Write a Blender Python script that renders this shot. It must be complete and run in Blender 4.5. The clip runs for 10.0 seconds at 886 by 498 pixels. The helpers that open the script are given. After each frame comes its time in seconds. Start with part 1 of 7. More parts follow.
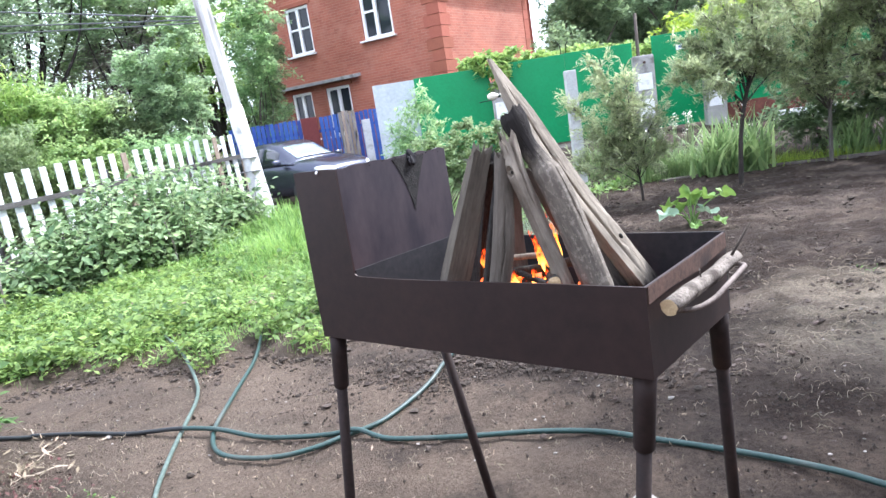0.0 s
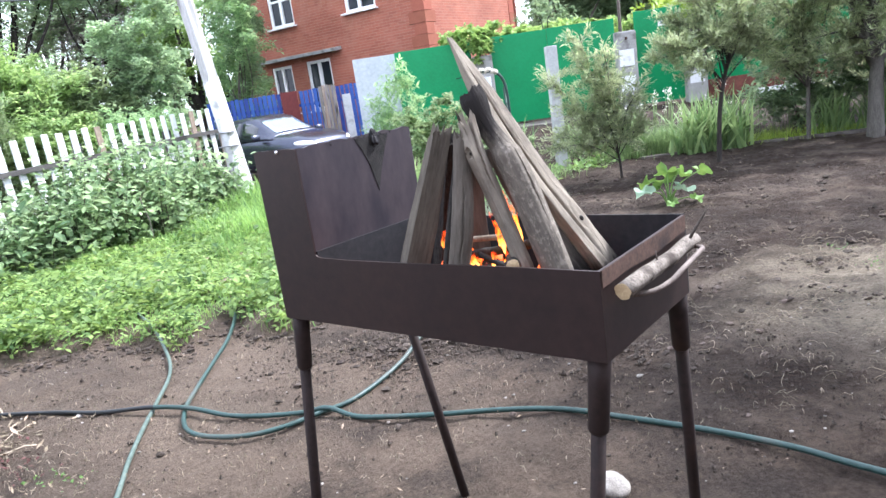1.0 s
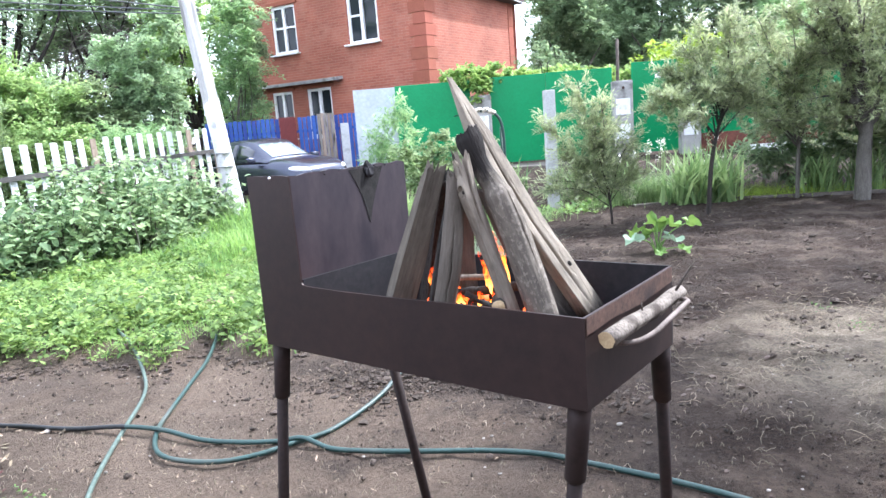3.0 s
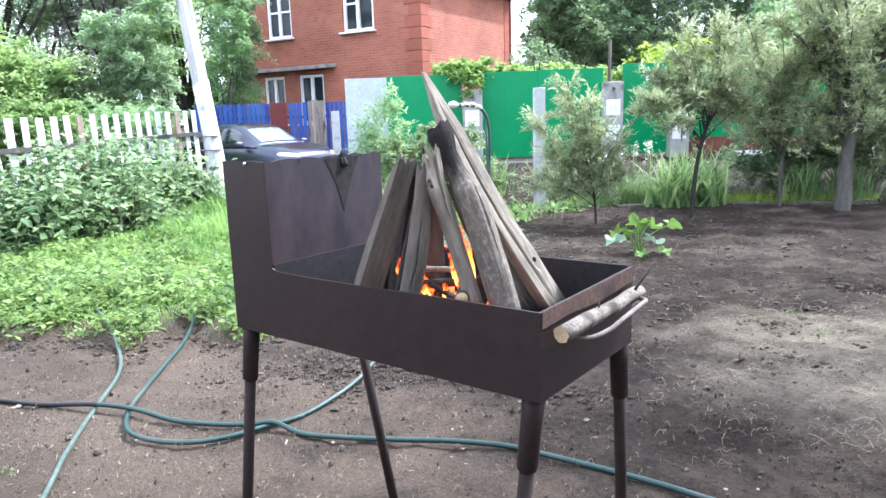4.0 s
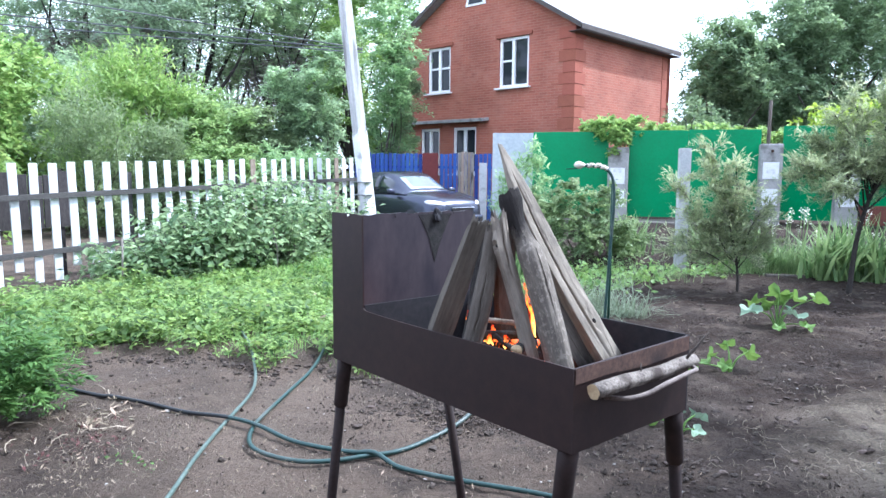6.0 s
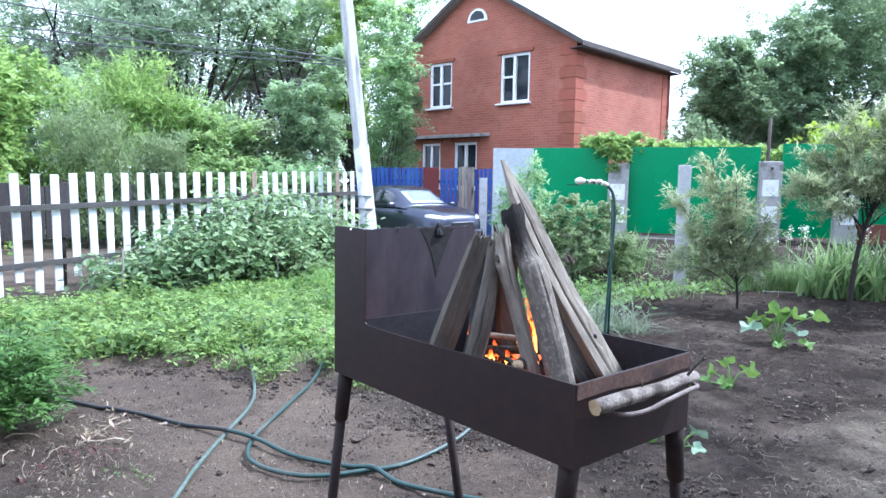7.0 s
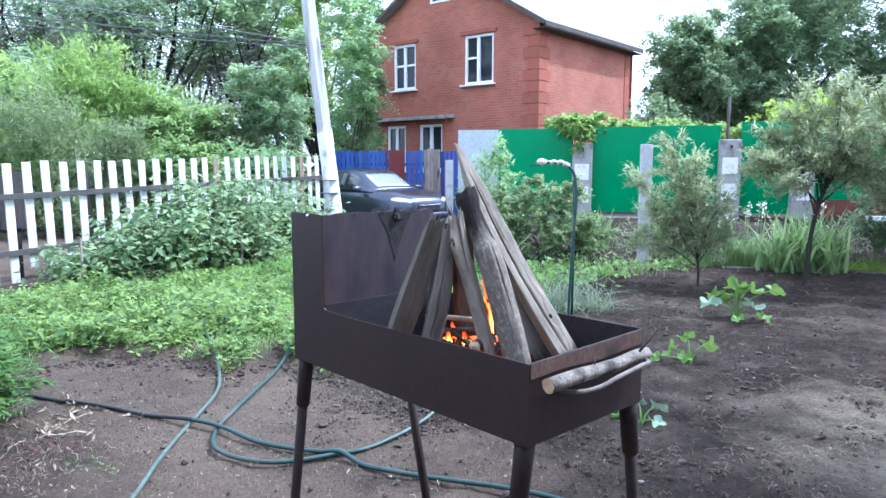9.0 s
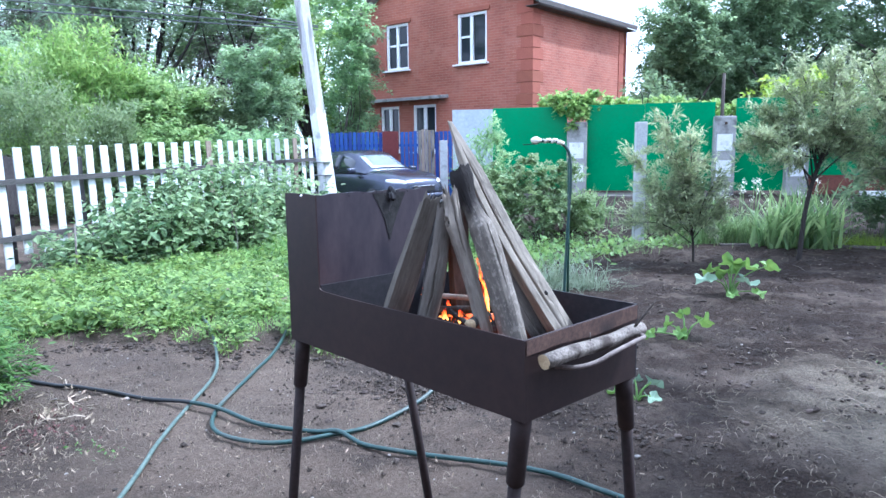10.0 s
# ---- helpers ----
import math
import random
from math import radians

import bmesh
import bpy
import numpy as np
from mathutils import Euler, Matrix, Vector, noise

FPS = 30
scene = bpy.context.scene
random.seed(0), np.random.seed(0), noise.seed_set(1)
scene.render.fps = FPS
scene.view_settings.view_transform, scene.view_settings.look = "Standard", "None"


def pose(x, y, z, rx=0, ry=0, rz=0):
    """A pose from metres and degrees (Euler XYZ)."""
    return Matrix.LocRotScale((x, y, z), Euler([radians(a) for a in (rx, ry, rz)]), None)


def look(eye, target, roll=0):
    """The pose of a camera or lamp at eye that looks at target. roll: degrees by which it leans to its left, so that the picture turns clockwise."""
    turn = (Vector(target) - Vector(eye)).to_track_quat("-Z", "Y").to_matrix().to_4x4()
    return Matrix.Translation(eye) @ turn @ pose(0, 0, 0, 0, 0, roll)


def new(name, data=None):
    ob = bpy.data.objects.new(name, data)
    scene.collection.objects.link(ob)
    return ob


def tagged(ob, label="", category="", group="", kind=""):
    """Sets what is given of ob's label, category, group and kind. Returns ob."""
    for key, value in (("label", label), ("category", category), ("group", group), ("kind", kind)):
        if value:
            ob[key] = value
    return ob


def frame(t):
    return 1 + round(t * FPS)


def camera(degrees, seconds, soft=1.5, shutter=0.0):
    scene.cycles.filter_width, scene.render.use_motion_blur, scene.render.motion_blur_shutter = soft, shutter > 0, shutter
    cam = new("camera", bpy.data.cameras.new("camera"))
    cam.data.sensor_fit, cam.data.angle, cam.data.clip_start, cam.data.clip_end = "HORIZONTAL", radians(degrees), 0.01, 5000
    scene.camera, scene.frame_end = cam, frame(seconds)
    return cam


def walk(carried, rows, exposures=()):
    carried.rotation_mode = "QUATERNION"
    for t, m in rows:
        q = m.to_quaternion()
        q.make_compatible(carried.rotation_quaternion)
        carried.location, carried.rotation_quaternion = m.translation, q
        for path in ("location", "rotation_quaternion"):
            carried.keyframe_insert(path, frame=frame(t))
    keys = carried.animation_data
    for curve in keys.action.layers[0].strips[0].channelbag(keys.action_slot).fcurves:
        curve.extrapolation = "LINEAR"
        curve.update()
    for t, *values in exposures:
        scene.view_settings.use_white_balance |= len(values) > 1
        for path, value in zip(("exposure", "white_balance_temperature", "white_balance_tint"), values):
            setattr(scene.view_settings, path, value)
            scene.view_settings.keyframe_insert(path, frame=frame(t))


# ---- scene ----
LENS = 66.0
cam = camera(LENS, 10.0, soft=1.5, shutter=0.0)
PATH = [
    (0, (-0.285, 0.213, 1.362), (0.021, 2.153, 0.983), -8.73),
    (0.2, (-0.258, 0.213, 1.363), (0.007, 2.156, 0.970), -9.15),
    (0.5, (-0.239, 0.214, 1.359), (0.029, 2.142, 0.902), -8.50),
    (0.7, (-0.229, 0.222, 1.361), (0.073, 2.146, 0.904), -8.50),
    (1, (-0.227, 0.218, 1.365), (0.113, 2.136, 0.910), -8.38),
    (1.5, (-0.222, 0.230, 1.362), (0.171, 2.149, 0.957), -7.79),
    (2, (-0.223, 0.226, 1.364), (0.198, 2.144, 0.985), -7.04),
    (2.5, (-0.225, 0.228, 1.371), (0.170, 2.157, 1.021), -6.27),
    (3.8, (-0.208, 0.190, 1.370), (0.212, 2.106, 0.980), -1.90),
    (4, (-0.186, 0.178, 1.372), (0.235, 2.095, 0.988), -1.87),
    (4.2, (-0.144, 0.151, 1.384), (0.250, 2.078, 1.024), -1.50),
    (4.5, (-0.033, 0.112, 1.397), (0.168, 2.082, 1.117), -0.43),
    (4.7, (0.027, 0.088, 1.398), (0.105, 2.069, 1.129), -0.05),
    (5, (0.059, 0.033, 1.402), (0.049, 2.015, 1.132), 0.23),
    (5.5, (0.000, 0.000, 1.405), (0.000, 1.984, 1.150), 0.23),
    (7, (-0.025, -0.019, 1.409), (-0.023, 1.972, 1.217), 0.96),
    (7.5, (-0.018, -0.019, 1.409), (0.002, 1.973, 1.234), 1.01),
    (8, (-0.003, -0.016, 1.412), (0.046, 1.976, 1.240), 0.52),
    (8.5, (0.007, -0.020, 1.411), (0.080, 1.968, 1.203), 0.21),
    (9, (0.008, -0.027, 1.413), (0.102, 1.956, 1.171), 0.03),
    (9.5, (0.012, -0.023, 1.407), (0.119, 1.956, 1.144), -0.12),
    (10, (0.010, -0.026, 1.406), (0.116, 1.949, 1.109), -0.70),
]
walk(cam, [(t, look(eye, target, roll)) for t, eye, target, roll in PATH],
     exposures=[(0.0, 0.95, 5700, 15), (1.0, 0.93, 5740, 15), (2.4, 1.07, 5700, 15), (4.5, 1.07, 5440, 12), (5.2, 0.77, 5340, 13), (7.5, 0.68, 5060, 13), (9.0, 0.66, 4980, 13), (10.0, 0.70, 4850, 13)])

# ---- sky and sun ----
SUN_DIR = Vector((0.80, 0.24, 1.0)).normalized()
world = bpy.data.worlds.new("sky")
scene.world = world
world.use_nodes = True
wt = world.node_tree
wt.nodes.clear()
sky = wt.nodes.new("ShaderNodeTexSky")
sky.sky_type = "NISHITA"
sky.sun_disc = False
sky.sun_elevation = math.asin(SUN_DIR.z)
sky.sun_rotation = math.atan2(SUN_DIR.x, SUN_DIR.y)
sky.dust_density = 4.0
sky_bg = wt.nodes.new("ShaderNodeBackground")
sky_bg.inputs["Strength"].default_value = 0.15
cloud_bg = wt.nodes.new("ShaderNodeBackground")
cloud_bg.inputs["Strength"].default_value = 2.35
cl_noise = wt.nodes.new("ShaderNodeTexNoise")
cl_noise.inputs["Scale"].default_value = 2.2
cl_noise.inputs["Detail"].default_value = 5
cl_ramp = wt.nodes.new("ShaderNodeValToRGB")
cl_ramp.color_ramp.elements[0].color = (0.80, 0.86, 0.95, 1)
cl_ramp.color_ramp.elements[1].color = (1.05, 1.05, 1.05, 1)
wt.links.new(cl_noise.outputs["Fac"], cl_ramp.inputs["Fac"])
wt.links.new(cl_ramp.outputs["Color"], cloud_bg.inputs["Color"])
wt.links.new(sky.outputs["Color"], sky_bg.inputs["Color"])
sky_mix = wt.nodes.new("ShaderNodeMixShader")
sky_mix.inputs["Fac"].default_value = 0.72
sky_out = wt.nodes.new("ShaderNodeOutputWorld")
wt.links.new(sky_bg.outputs[0], sky_mix.inputs[1])
wt.links.new(cloud_bg.outputs[0], sky_mix.inputs[2])
wt.links.new(sky_mix.outputs[0], sky_out.inputs["Surface"])

sun = new("sun", bpy.data.lights.new("sun", "SUN"))
sun.data.energy = 5.0
sun.data.angle = radians(2.0)
sun.data.color = (1.0, 0.95, 0.86)
sun.matrix_world = look(SUN_DIR * 50, (0, 0, 0))


# ---- materials ----
def nodes_of(m):
    m.use_nodes = True
    return m.node_tree, m.node_tree.nodes["Principled BSDF"]


def surf(name, c1, c2, scale=6.0, rough=0.85, bump=0.3, metal=0.0, fine=8.0, spread=0.0, island=False,
         stretch=(1, 1, 1), c3=None, spots=0.0, depth=0.01, spec=0.3):
    """A surface of two colours mixed at two scales, with relief; c3 is a stain; spread varies brightness piece by piece."""
    m = bpy.data.materials.new(name)
    nt, bsdf = nodes_of(m)
    N, L = nt.nodes.new, nt.links.new
    co = N("ShaderNodeTexCoord")
    mp = N("ShaderNodeMapping")
    mp.inputs["Scale"].default_value = stretch
    L(co.outputs["Object"], mp.inputs["Vector"])
    big, small = N("ShaderNodeTexNoise"), N("ShaderNodeTexNoise")
    for n, s, d in ((big, scale, 4), (small, scale * fine, 6)):
        n.inputs["Scale"].default_value, n.inputs["Detail"].default_value = s, d
        n.inputs["Roughness"].default_value = 0.65
        L(mp.outputs["Vector"], n.inputs["Vector"])
    add = N("ShaderNodeMath")
    add.operation = "MULTIPLY_ADD"
    add.inputs[1].default_value, add.inputs[2].default_value = 0.55, 0.0
    L(small.outputs["Fac"], add.inputs[0])
    half = N("ShaderNodeMath")
    half.operation = "MULTIPLY_ADD"
    half.inputs[1].default_value = 0.45
    L(big.outputs["Fac"], half.inputs[0])
    L(add.outputs[0], half.inputs[2])
    ramp = N("ShaderNodeValToRGB")
    ramp.color_ramp.elements[0].position, ramp.color_ramp.elements[1].position = 0.36, 0.64
    ramp.color_ramp.elements[0].color, ramp.color_ramp.elements[1].color = (*c1, 1), (*c2, 1)
    L(half.outputs[0], ramp.inputs["Fac"])
    col = ramp.outputs["Color"]
    if c3:
        st = N("ShaderNodeTexNoise")
        st.inputs["Scale"].default_value, st.inputs["Detail"].default_value = scale * 0.6, 8
        L(mp.outputs["Vector"], st.inputs["Vector"])
        sr = N("ShaderNodeValToRGB")
        sr.color_ramp.elements[0].position, sr.color_ramp.elements[1].position = 0.62 - spots * 0.3, 0.72 - spots * 0.25
        L(st.outputs["Fac"], sr.inputs["Fac"])
        mx = N("ShaderNodeMix")
        mx.data_type = "RGBA"
        L(sr.outputs["Color"], mx.inputs[0])
        L(col, mx.inputs[6])
        mx.inputs[7].default_value = (*c3, 1)
        col = mx.outputs[2]
    if spread:
        if island:
            rnd = N("ShaderNodeNewGeometry").outputs["Random Per Island"]
        else:
            rnd = N("ShaderNodeObjectInfo").outputs["Random"]
        mr = N("ShaderNodeMapRange")
        mr.inputs["To Min"].default_value, mr.inputs["To Max"].default_value = 1 - spread, 1 + spread
        L(rnd, mr.inputs["Value"])
        hs = N("ShaderNodeHueSaturation")
        L(mr.outputs[0], hs.inputs["Value"])
        mh = N("ShaderNodeMapRange")
        mh.inputs["To Min"].default_value, mh.inputs["To Max"].default_value = 0.5 + 0.03 * spread, 0.5 - 0.03 * spread
        L(rnd, mh.inputs["Value"])
        L(mh.outputs[0], hs.inputs["Hue"])
        L(col, hs.inputs["Color"])
        col = hs.outputs["Color"]
    L(col, bsdf.inputs["Base Color"])
    bsdf.inputs["Roughness"].default_value = rough
    bsdf.inputs["Metallic"].default_value = metal
    bsdf.inputs["Specular IOR Level"].default_value = spec
    if bump:
        b = N("ShaderNodeBump")
        b.inputs["Strength"].default_value, b.inputs["Distance"].default_value = bump, depth
        L(half.outputs[0], b.inputs["Height"])
        L(b.outputs["Normal"], bsdf.inputs["Normal"])
    return m


def leaf_mat(name, c1, c2, through_light=0.35, rough=0.55, scale=1.5):
    """Foliage: two greens mixed by place and leaf by leaf, with light coming through the blade."""
    m = bpy.data.materials.new(name)
    nt, bsdf = nodes_of(m)
    N, L = nt.nodes.new, nt.links.new
    co = N("ShaderNodeTexCoord")
    n = N("ShaderNodeTexNoise")
    n.inputs["Scale"].default_value, n.inputs["Detail"].default_value = scale, 4
    L(co.outputs["Object"], n.inputs["Vector"])
    g = N("ShaderNodeNewGeometry")
    a = N("ShaderNodeMath")
    a.operation = "ADD"
    L(n.outputs["Fac"], a.inputs[0])
    L(g.outputs["Random Per Island"], a.inputs[1])
    r = N("ShaderNodeMapRange")
    r.inputs["From Min"].default_value, r.inputs["From Max"].default_value = 0.4, 1.6
    L(a.outputs[0], r.inputs["Value"])
    ramp = N("ShaderNodeValToRGB")
    ramp.color_ramp.elements[0].color, ramp.color_ramp.elements[1].color = (*c1, 1), (*c2, 1)
    L(r.outputs[0], ramp.inputs["Fac"])
    L(ramp.outputs["Color"], bsdf.inputs["Base Color"])
    bsdf.inputs["Roughness"].default_value = rough
    bsdf.inputs["Specular IOR Level"].default_value = 0.35
    tr = N("ShaderNodeBsdfTranslucent")
    hs = N("ShaderNodeHueSaturation")
    hs.inputs["Hue"].default_value, hs.inputs["Value"].default_value = 0.48, 1.6
    L(ramp.outputs["Color"], hs.inputs["Color"])
    L(hs.outputs["Color"], tr.inputs["Color"])
    mx = N("ShaderNodeMixShader")
    mx.inputs["Fac"].default_value = through_light
    L(bsdf.outputs[0], mx.inputs[1])
    L(tr.outputs[0], mx.inputs[2])
    L(mx.outputs[0], nt.nodes["Material Output"].inputs["Surface"])
    return m


def plain(name, c, rough=0.5, metal=0.0, spec=0.5):
    m = bpy.data.materials.new(name)
    _, bsdf = nodes_of(m)
    bsdf.inputs["Base Color"].default_value = (*c, 1)
    bsdf.inputs["Roughness"].default_value, bsdf.inputs["Metallic"].default_value = rough, metal
    bsdf.inputs["Specular IOR Level"].default_value = spec
    return m


def brick_mat(name):
    m = bpy.data.materials.new(name)
    nt, bsdf = nodes_of(m)
    N, L = nt.nodes.new, nt.links.new
    uv = N("ShaderNodeUVMap")
    br = N("ShaderNodeTexBrick")
    br.inputs["Scale"].default_value = 1.0
    br.inputs["Brick Width"].default_value, br.inputs["Row Height"].default_value = 0.26, 0.077
    br.inputs["Mortar Size"].default_value, br.inputs["Mortar Smooth"].default_value = 0.006, 0.3
    br.inputs["Color1"].default_value = (0.345, 0.113, 0.070, 1)
    br.inputs["Color2"].default_value = (0.28, 0.088, 0.055, 1)
    br.inputs["Mortar"].default_value = (0.36, 0.185, 0.130, 1)
    L(uv.outputs["UV"], br.inputs["Vector"])
    n = N("ShaderNodeTexNoise")
    n.inputs["Scale"].default_value, n.inputs["Detail"].default_value = 0.7, 8
    L(uv.outputs["UV"], n.inputs["Vector"])
    r = N("ShaderNodeMapRange")
    r.inputs["From Min"].default_value, r.inputs["From Max"].default_value = 0.3, 0.7
    r.inputs["To Min"].default_value, r.inputs["To Max"].default_value = 0.8, 1.2
    L(n.outputs["Fac"], r.inputs["Value"])
    hs = N("ShaderNodeHueSaturation")
    L(r.outputs[0], hs.inputs["Value"])
    L(br.outputs["Color"], hs.inputs["Color"])
    bn, br2, bm2 = N("ShaderNodeTexNoise"), N("ShaderNodeValToRGB"), N("ShaderNodeMix")
    bn.inputs["Scale"].default_value, bn.inputs["Detail"].default_value, bn.inputs["Roughness"].default_value = 1.3, 9, 0.7
    L(uv.outputs["UV"], bn.inputs["Vector"])
    br2.color_ramp.elements[0].position, br2.color_ramp.elements[1].position = 0.50, 0.74
    br2.color_ramp.elements[1].color = (0.55, 0.55, 0.55, 1)
    L(bn.outputs["Fac"], br2.inputs["Fac"])
    bm2.data_type = "RGBA"
    L(br2.outputs["Color"], bm2.inputs[0])
    L(hs.outputs["Color"], bm2.inputs[6])
    bm2.inputs[7].default_value = (0.40, 0.19, 0.135, 1)
    L(bm2.outputs[2], bsdf.inputs["Base Color"])
    bsdf.inputs["Roughness"].default_value = 0.85
    b = N("ShaderNodeBump")
    b.inputs["Strength"].default_value, b.inputs["Distance"].default_value = 0.6, 0.012
    b.invert = True
    L(br.outputs["Fac"], b.inputs["Height"])
    L(b.outputs["Normal"], bsdf.inputs["Normal"])
    return m


def glow(name, c, strength):
    m = bpy.data.materials.new(name)
    _, bsdf = nodes_of(m)
    bsdf.inputs["Base Color"].default_value = (0.02, 0.01, 0.01, 1)
    bsdf.inputs["Emission Color"].default_value = (*c, 1)
    bsdf.inputs["Emission Strength"].default_value = strength
    return m


def soil_mat(name):
    """Garden soil: trodden pale path soil, darker dug beds, damp patches, fine crumbs and grit."""
    m = bpy.data.materials.new(name)
    nt, bsdf = nodes_of(m)
    N, L = nt.nodes.new, nt.links.new
    co = N("ShaderNodeTexCoord")

    def nz(scale, detail, rough=0.6):
        n = N("ShaderNodeTexNoise")
        n.inputs["Scale"].default_value, n.inputs["Detail"].default_value, n.inputs["Roughness"].default_value = scale, detail, rough
        L(co.outputs["Object"], n.inputs["Vector"])
        return n.outputs["Fac"]

    def ramp(fac, p0, p1, c0, c1):
        r = N("ShaderNodeValToRGB")
        r.color_ramp.elements[0].position, r.color_ramp.elements[1].position = p0, p1
        r.color_ramp.elements[0].color, r.color_ramp.elements[1].color = (*c0, 1), (*c1, 1)
        L(fac, r.inputs["Fac"])
        return r.outputs["Color"]

    def mix(fac, a, b):
        x = N("ShaderNodeMix")
        x.data_type = "RGBA"
        L(fac, x.inputs[0])
        for s, v in ((6, a), (7, b)):
            if isinstance(v, tuple):
                x.inputs[s].default_value = (*v, 1)
            else:
                L(v, x.inputs[s])
        return x.outputs[2]
    fine, mid, big = nz(46, 9, 0.78), nz(5, 6), nz(0.8, 5)
    path = ramp(fine, 0.32, 0.72, (0.078, 0.0595, 0.0455), (0.186, 0.142, 0.108))
    dug = ramp(fine, 0.34, 0.72, (0.010, 0.0068, 0.0052), (0.066, 0.046, 0.035))
    sep = N("ShaderNodeSeparateXYZ")
    L(co.outputs["Object"], sep.inputs[0])
    w = N("ShaderNodeMath")
    w.operation = "MULTIPLY_ADD"
    w.inputs[1].default_value = 2.6
    L(mid, w.inputs[0])
    L(sep.outputs["X"], w.inputs[2])
    w2 = N("ShaderNodeMath")
    w2.operation = "MULTIPLY_ADD"
    w2.inputs[1].default_value = 1.6
    L(big, w2.inputs[0])
    L(w.outputs[0], w2.inputs[2])
    bed = N("ShaderNodeMapRange")
    bed.inputs["From Min"].default_value, bed.inputs["From Max"].default_value = 2.3, 3.7
    L(w2.outputs[0], bed.inputs["Value"])
    col = mix(bed.outputs[0], path, dug)
    damp = ramp(nz(1.6, 7, 0.62), 0.45, 0.60, (0, 0, 0), (0.85, 0.85, 0.85))
    col = mix(damp, col, ramp(fine, 0.34, 0.70, (0.022, 0.017, 0.014), (0.082, 0.065, 0.054)))
    dusty = ramp(big, 0.54, 0.70, (0, 0, 0), (0.5, 0.5, 0.5))
    col = mix(dusty, col, (0.165, 0.130, 0.103))
    swirl = ramp(nz(2.1, 7, 0.7), 0.52, 0.66, (0, 0, 0), (0.65, 0.65, 0.65))
    col = mix(swirl, col, (0.125, 0.098, 0.077))

    def spot(col, centre, outer, inner, tone, share=1.0):
        """Lays a patch of another tone with an uneven edge over the soil."""
        far, warp, dm, dr = N("ShaderNodeVectorMath"), N("ShaderNodeMath"), N("ShaderNodeMapRange"), N("ShaderNodeMath")
        far.operation = "DISTANCE"
        far.inputs[1].default_value = (*centre, 0)
        L(co.outputs["Object"], far.inputs[0])
        warp.operation = "MULTIPLY_ADD"
        warp.inputs[1].default_value = 1.3
        L(nz(1.7, 6, 0.65), warp.inputs[0])
        L(far.outputs["Value"], warp.inputs[2])
        dm.inputs["From Min"].default_value, dm.inputs["From Max"].default_value = outer, inner
        dm.inputs["To Max"].default_value = share
        L(warp.outputs[0], dm.inputs["Value"])
        dr.operation = "MULTIPLY"
        L(dm.outputs[0], dr.inputs[0])
        L(ramp(nz(3.3, 8, 0.75), 0.30, 0.60, (0.1, 0.1, 0.1), (1, 1, 1)), dr.inputs[1])
        return mix(dr.outputs[0], col, tone)
    # dry trodden strip beside the bed, drier soil between the hoses, damp soil under the litter
    col = spot(col, (2.90, 2.90), 2.0, 1.25, ramp(fine, 0.3, 0.7, (0.13, 0.108, 0.081), (0.37, 0.315, 0.240)))
    col = spot(col, (-1.15, 3.65), 1.75, 0.95, ramp(fine, 0.3, 0.7, (0.118, 0.092, 0.071), (0.222, 0.173, 0.133)), 0.8)
    col = spot(col, (-1.95, 2.98), 1.45, 1.05, ramp(fine, 0.3, 0.7, (0.026, 0.020, 0.016), (0.085, 0.066, 0.053)), 0.9)
    col = spot(col, (0.55, 3.65), 1.20, 0.80, ramp(fine, 0.3, 0.7, (0.030, 0.023, 0.018), (0.092, 0.071, 0.057)), 0.8)
    L(col, bsdf.inputs["Base Color"])
    bsdf.inputs["Roughness"].default_value = 0.95
    bsdf.inputs["Specular IOR Level"].default_value = 0.15
    hsum = N("ShaderNodeMath")
    hsum.operation = "MULTIPLY_ADD"
    hsum.inputs[1].default_value = 0.6
    L(mid, hsum.inputs[0])
    L(fine, hsum.inputs[2])
    b = N("ShaderNodeBump")
    b.inputs["Strength"].default_value, b.inputs["Distance"].default_value = 1.0, 0.035
    L(hsum.outputs[0], b.inputs["Height"])
    L(b.outputs["Normal"], bsdf.inputs["Normal"])
    return m


M_SOIL = soil_mat("garden_soil")
M_CLOD = surf("soil_clods", (0.028, 0.022, 0.018), (0.105, 0.083, 0.068), 9, 0.95, 0.5, spread=0.35, island=True)
M_STRAW = surf("dry_straw", (0.20, 0.165, 0.115), (0.38, 0.33, 0.25), 20, 0.8, 0.0, spread=0.45, island=True)
M_PEBBLE = surf("pebbles", (0.14, 0.125, 0.11), (0.36, 0.335, 0.30), 30, 0.8, 0.2, spread=0.5, island=True)
M_STEEL = surf("rusted_steel", (0.0165, 0.0102, 0.0100), (0.034, 0.0195, 0.0172), 3.0, 0.52, 0.2, metal=0.2, fine=10, c3=(0.050, 0.027, 0.022), spots=-0.05, depth=0.002)
M_LEG = surf("dark_pipe_steel", (0.014, 0.0088, 0.0080), (0.028, 0.0165, 0.0145), 7.0, 0.72, 0.2, metal=0.1, fine=8, c3=(0.045, 0.024, 0.018), spots=0.05, depth=0.002)
M_SOOT = surf("sooty_steel", (0.008, 0.008, 0.010), (0.024, 0.022, 0.025), 5.0, 0.7, 0.25, fine=12, depth=0.003)
M_RUST = surf("bare_rust", (0.038, 0.023, 0.018), (0.105, 0.060, 0.044), 9.0, 0.8, 0.4, fine=10, c3=(0.022, 0.015, 0.014), spots=0.2, depth=0.004)
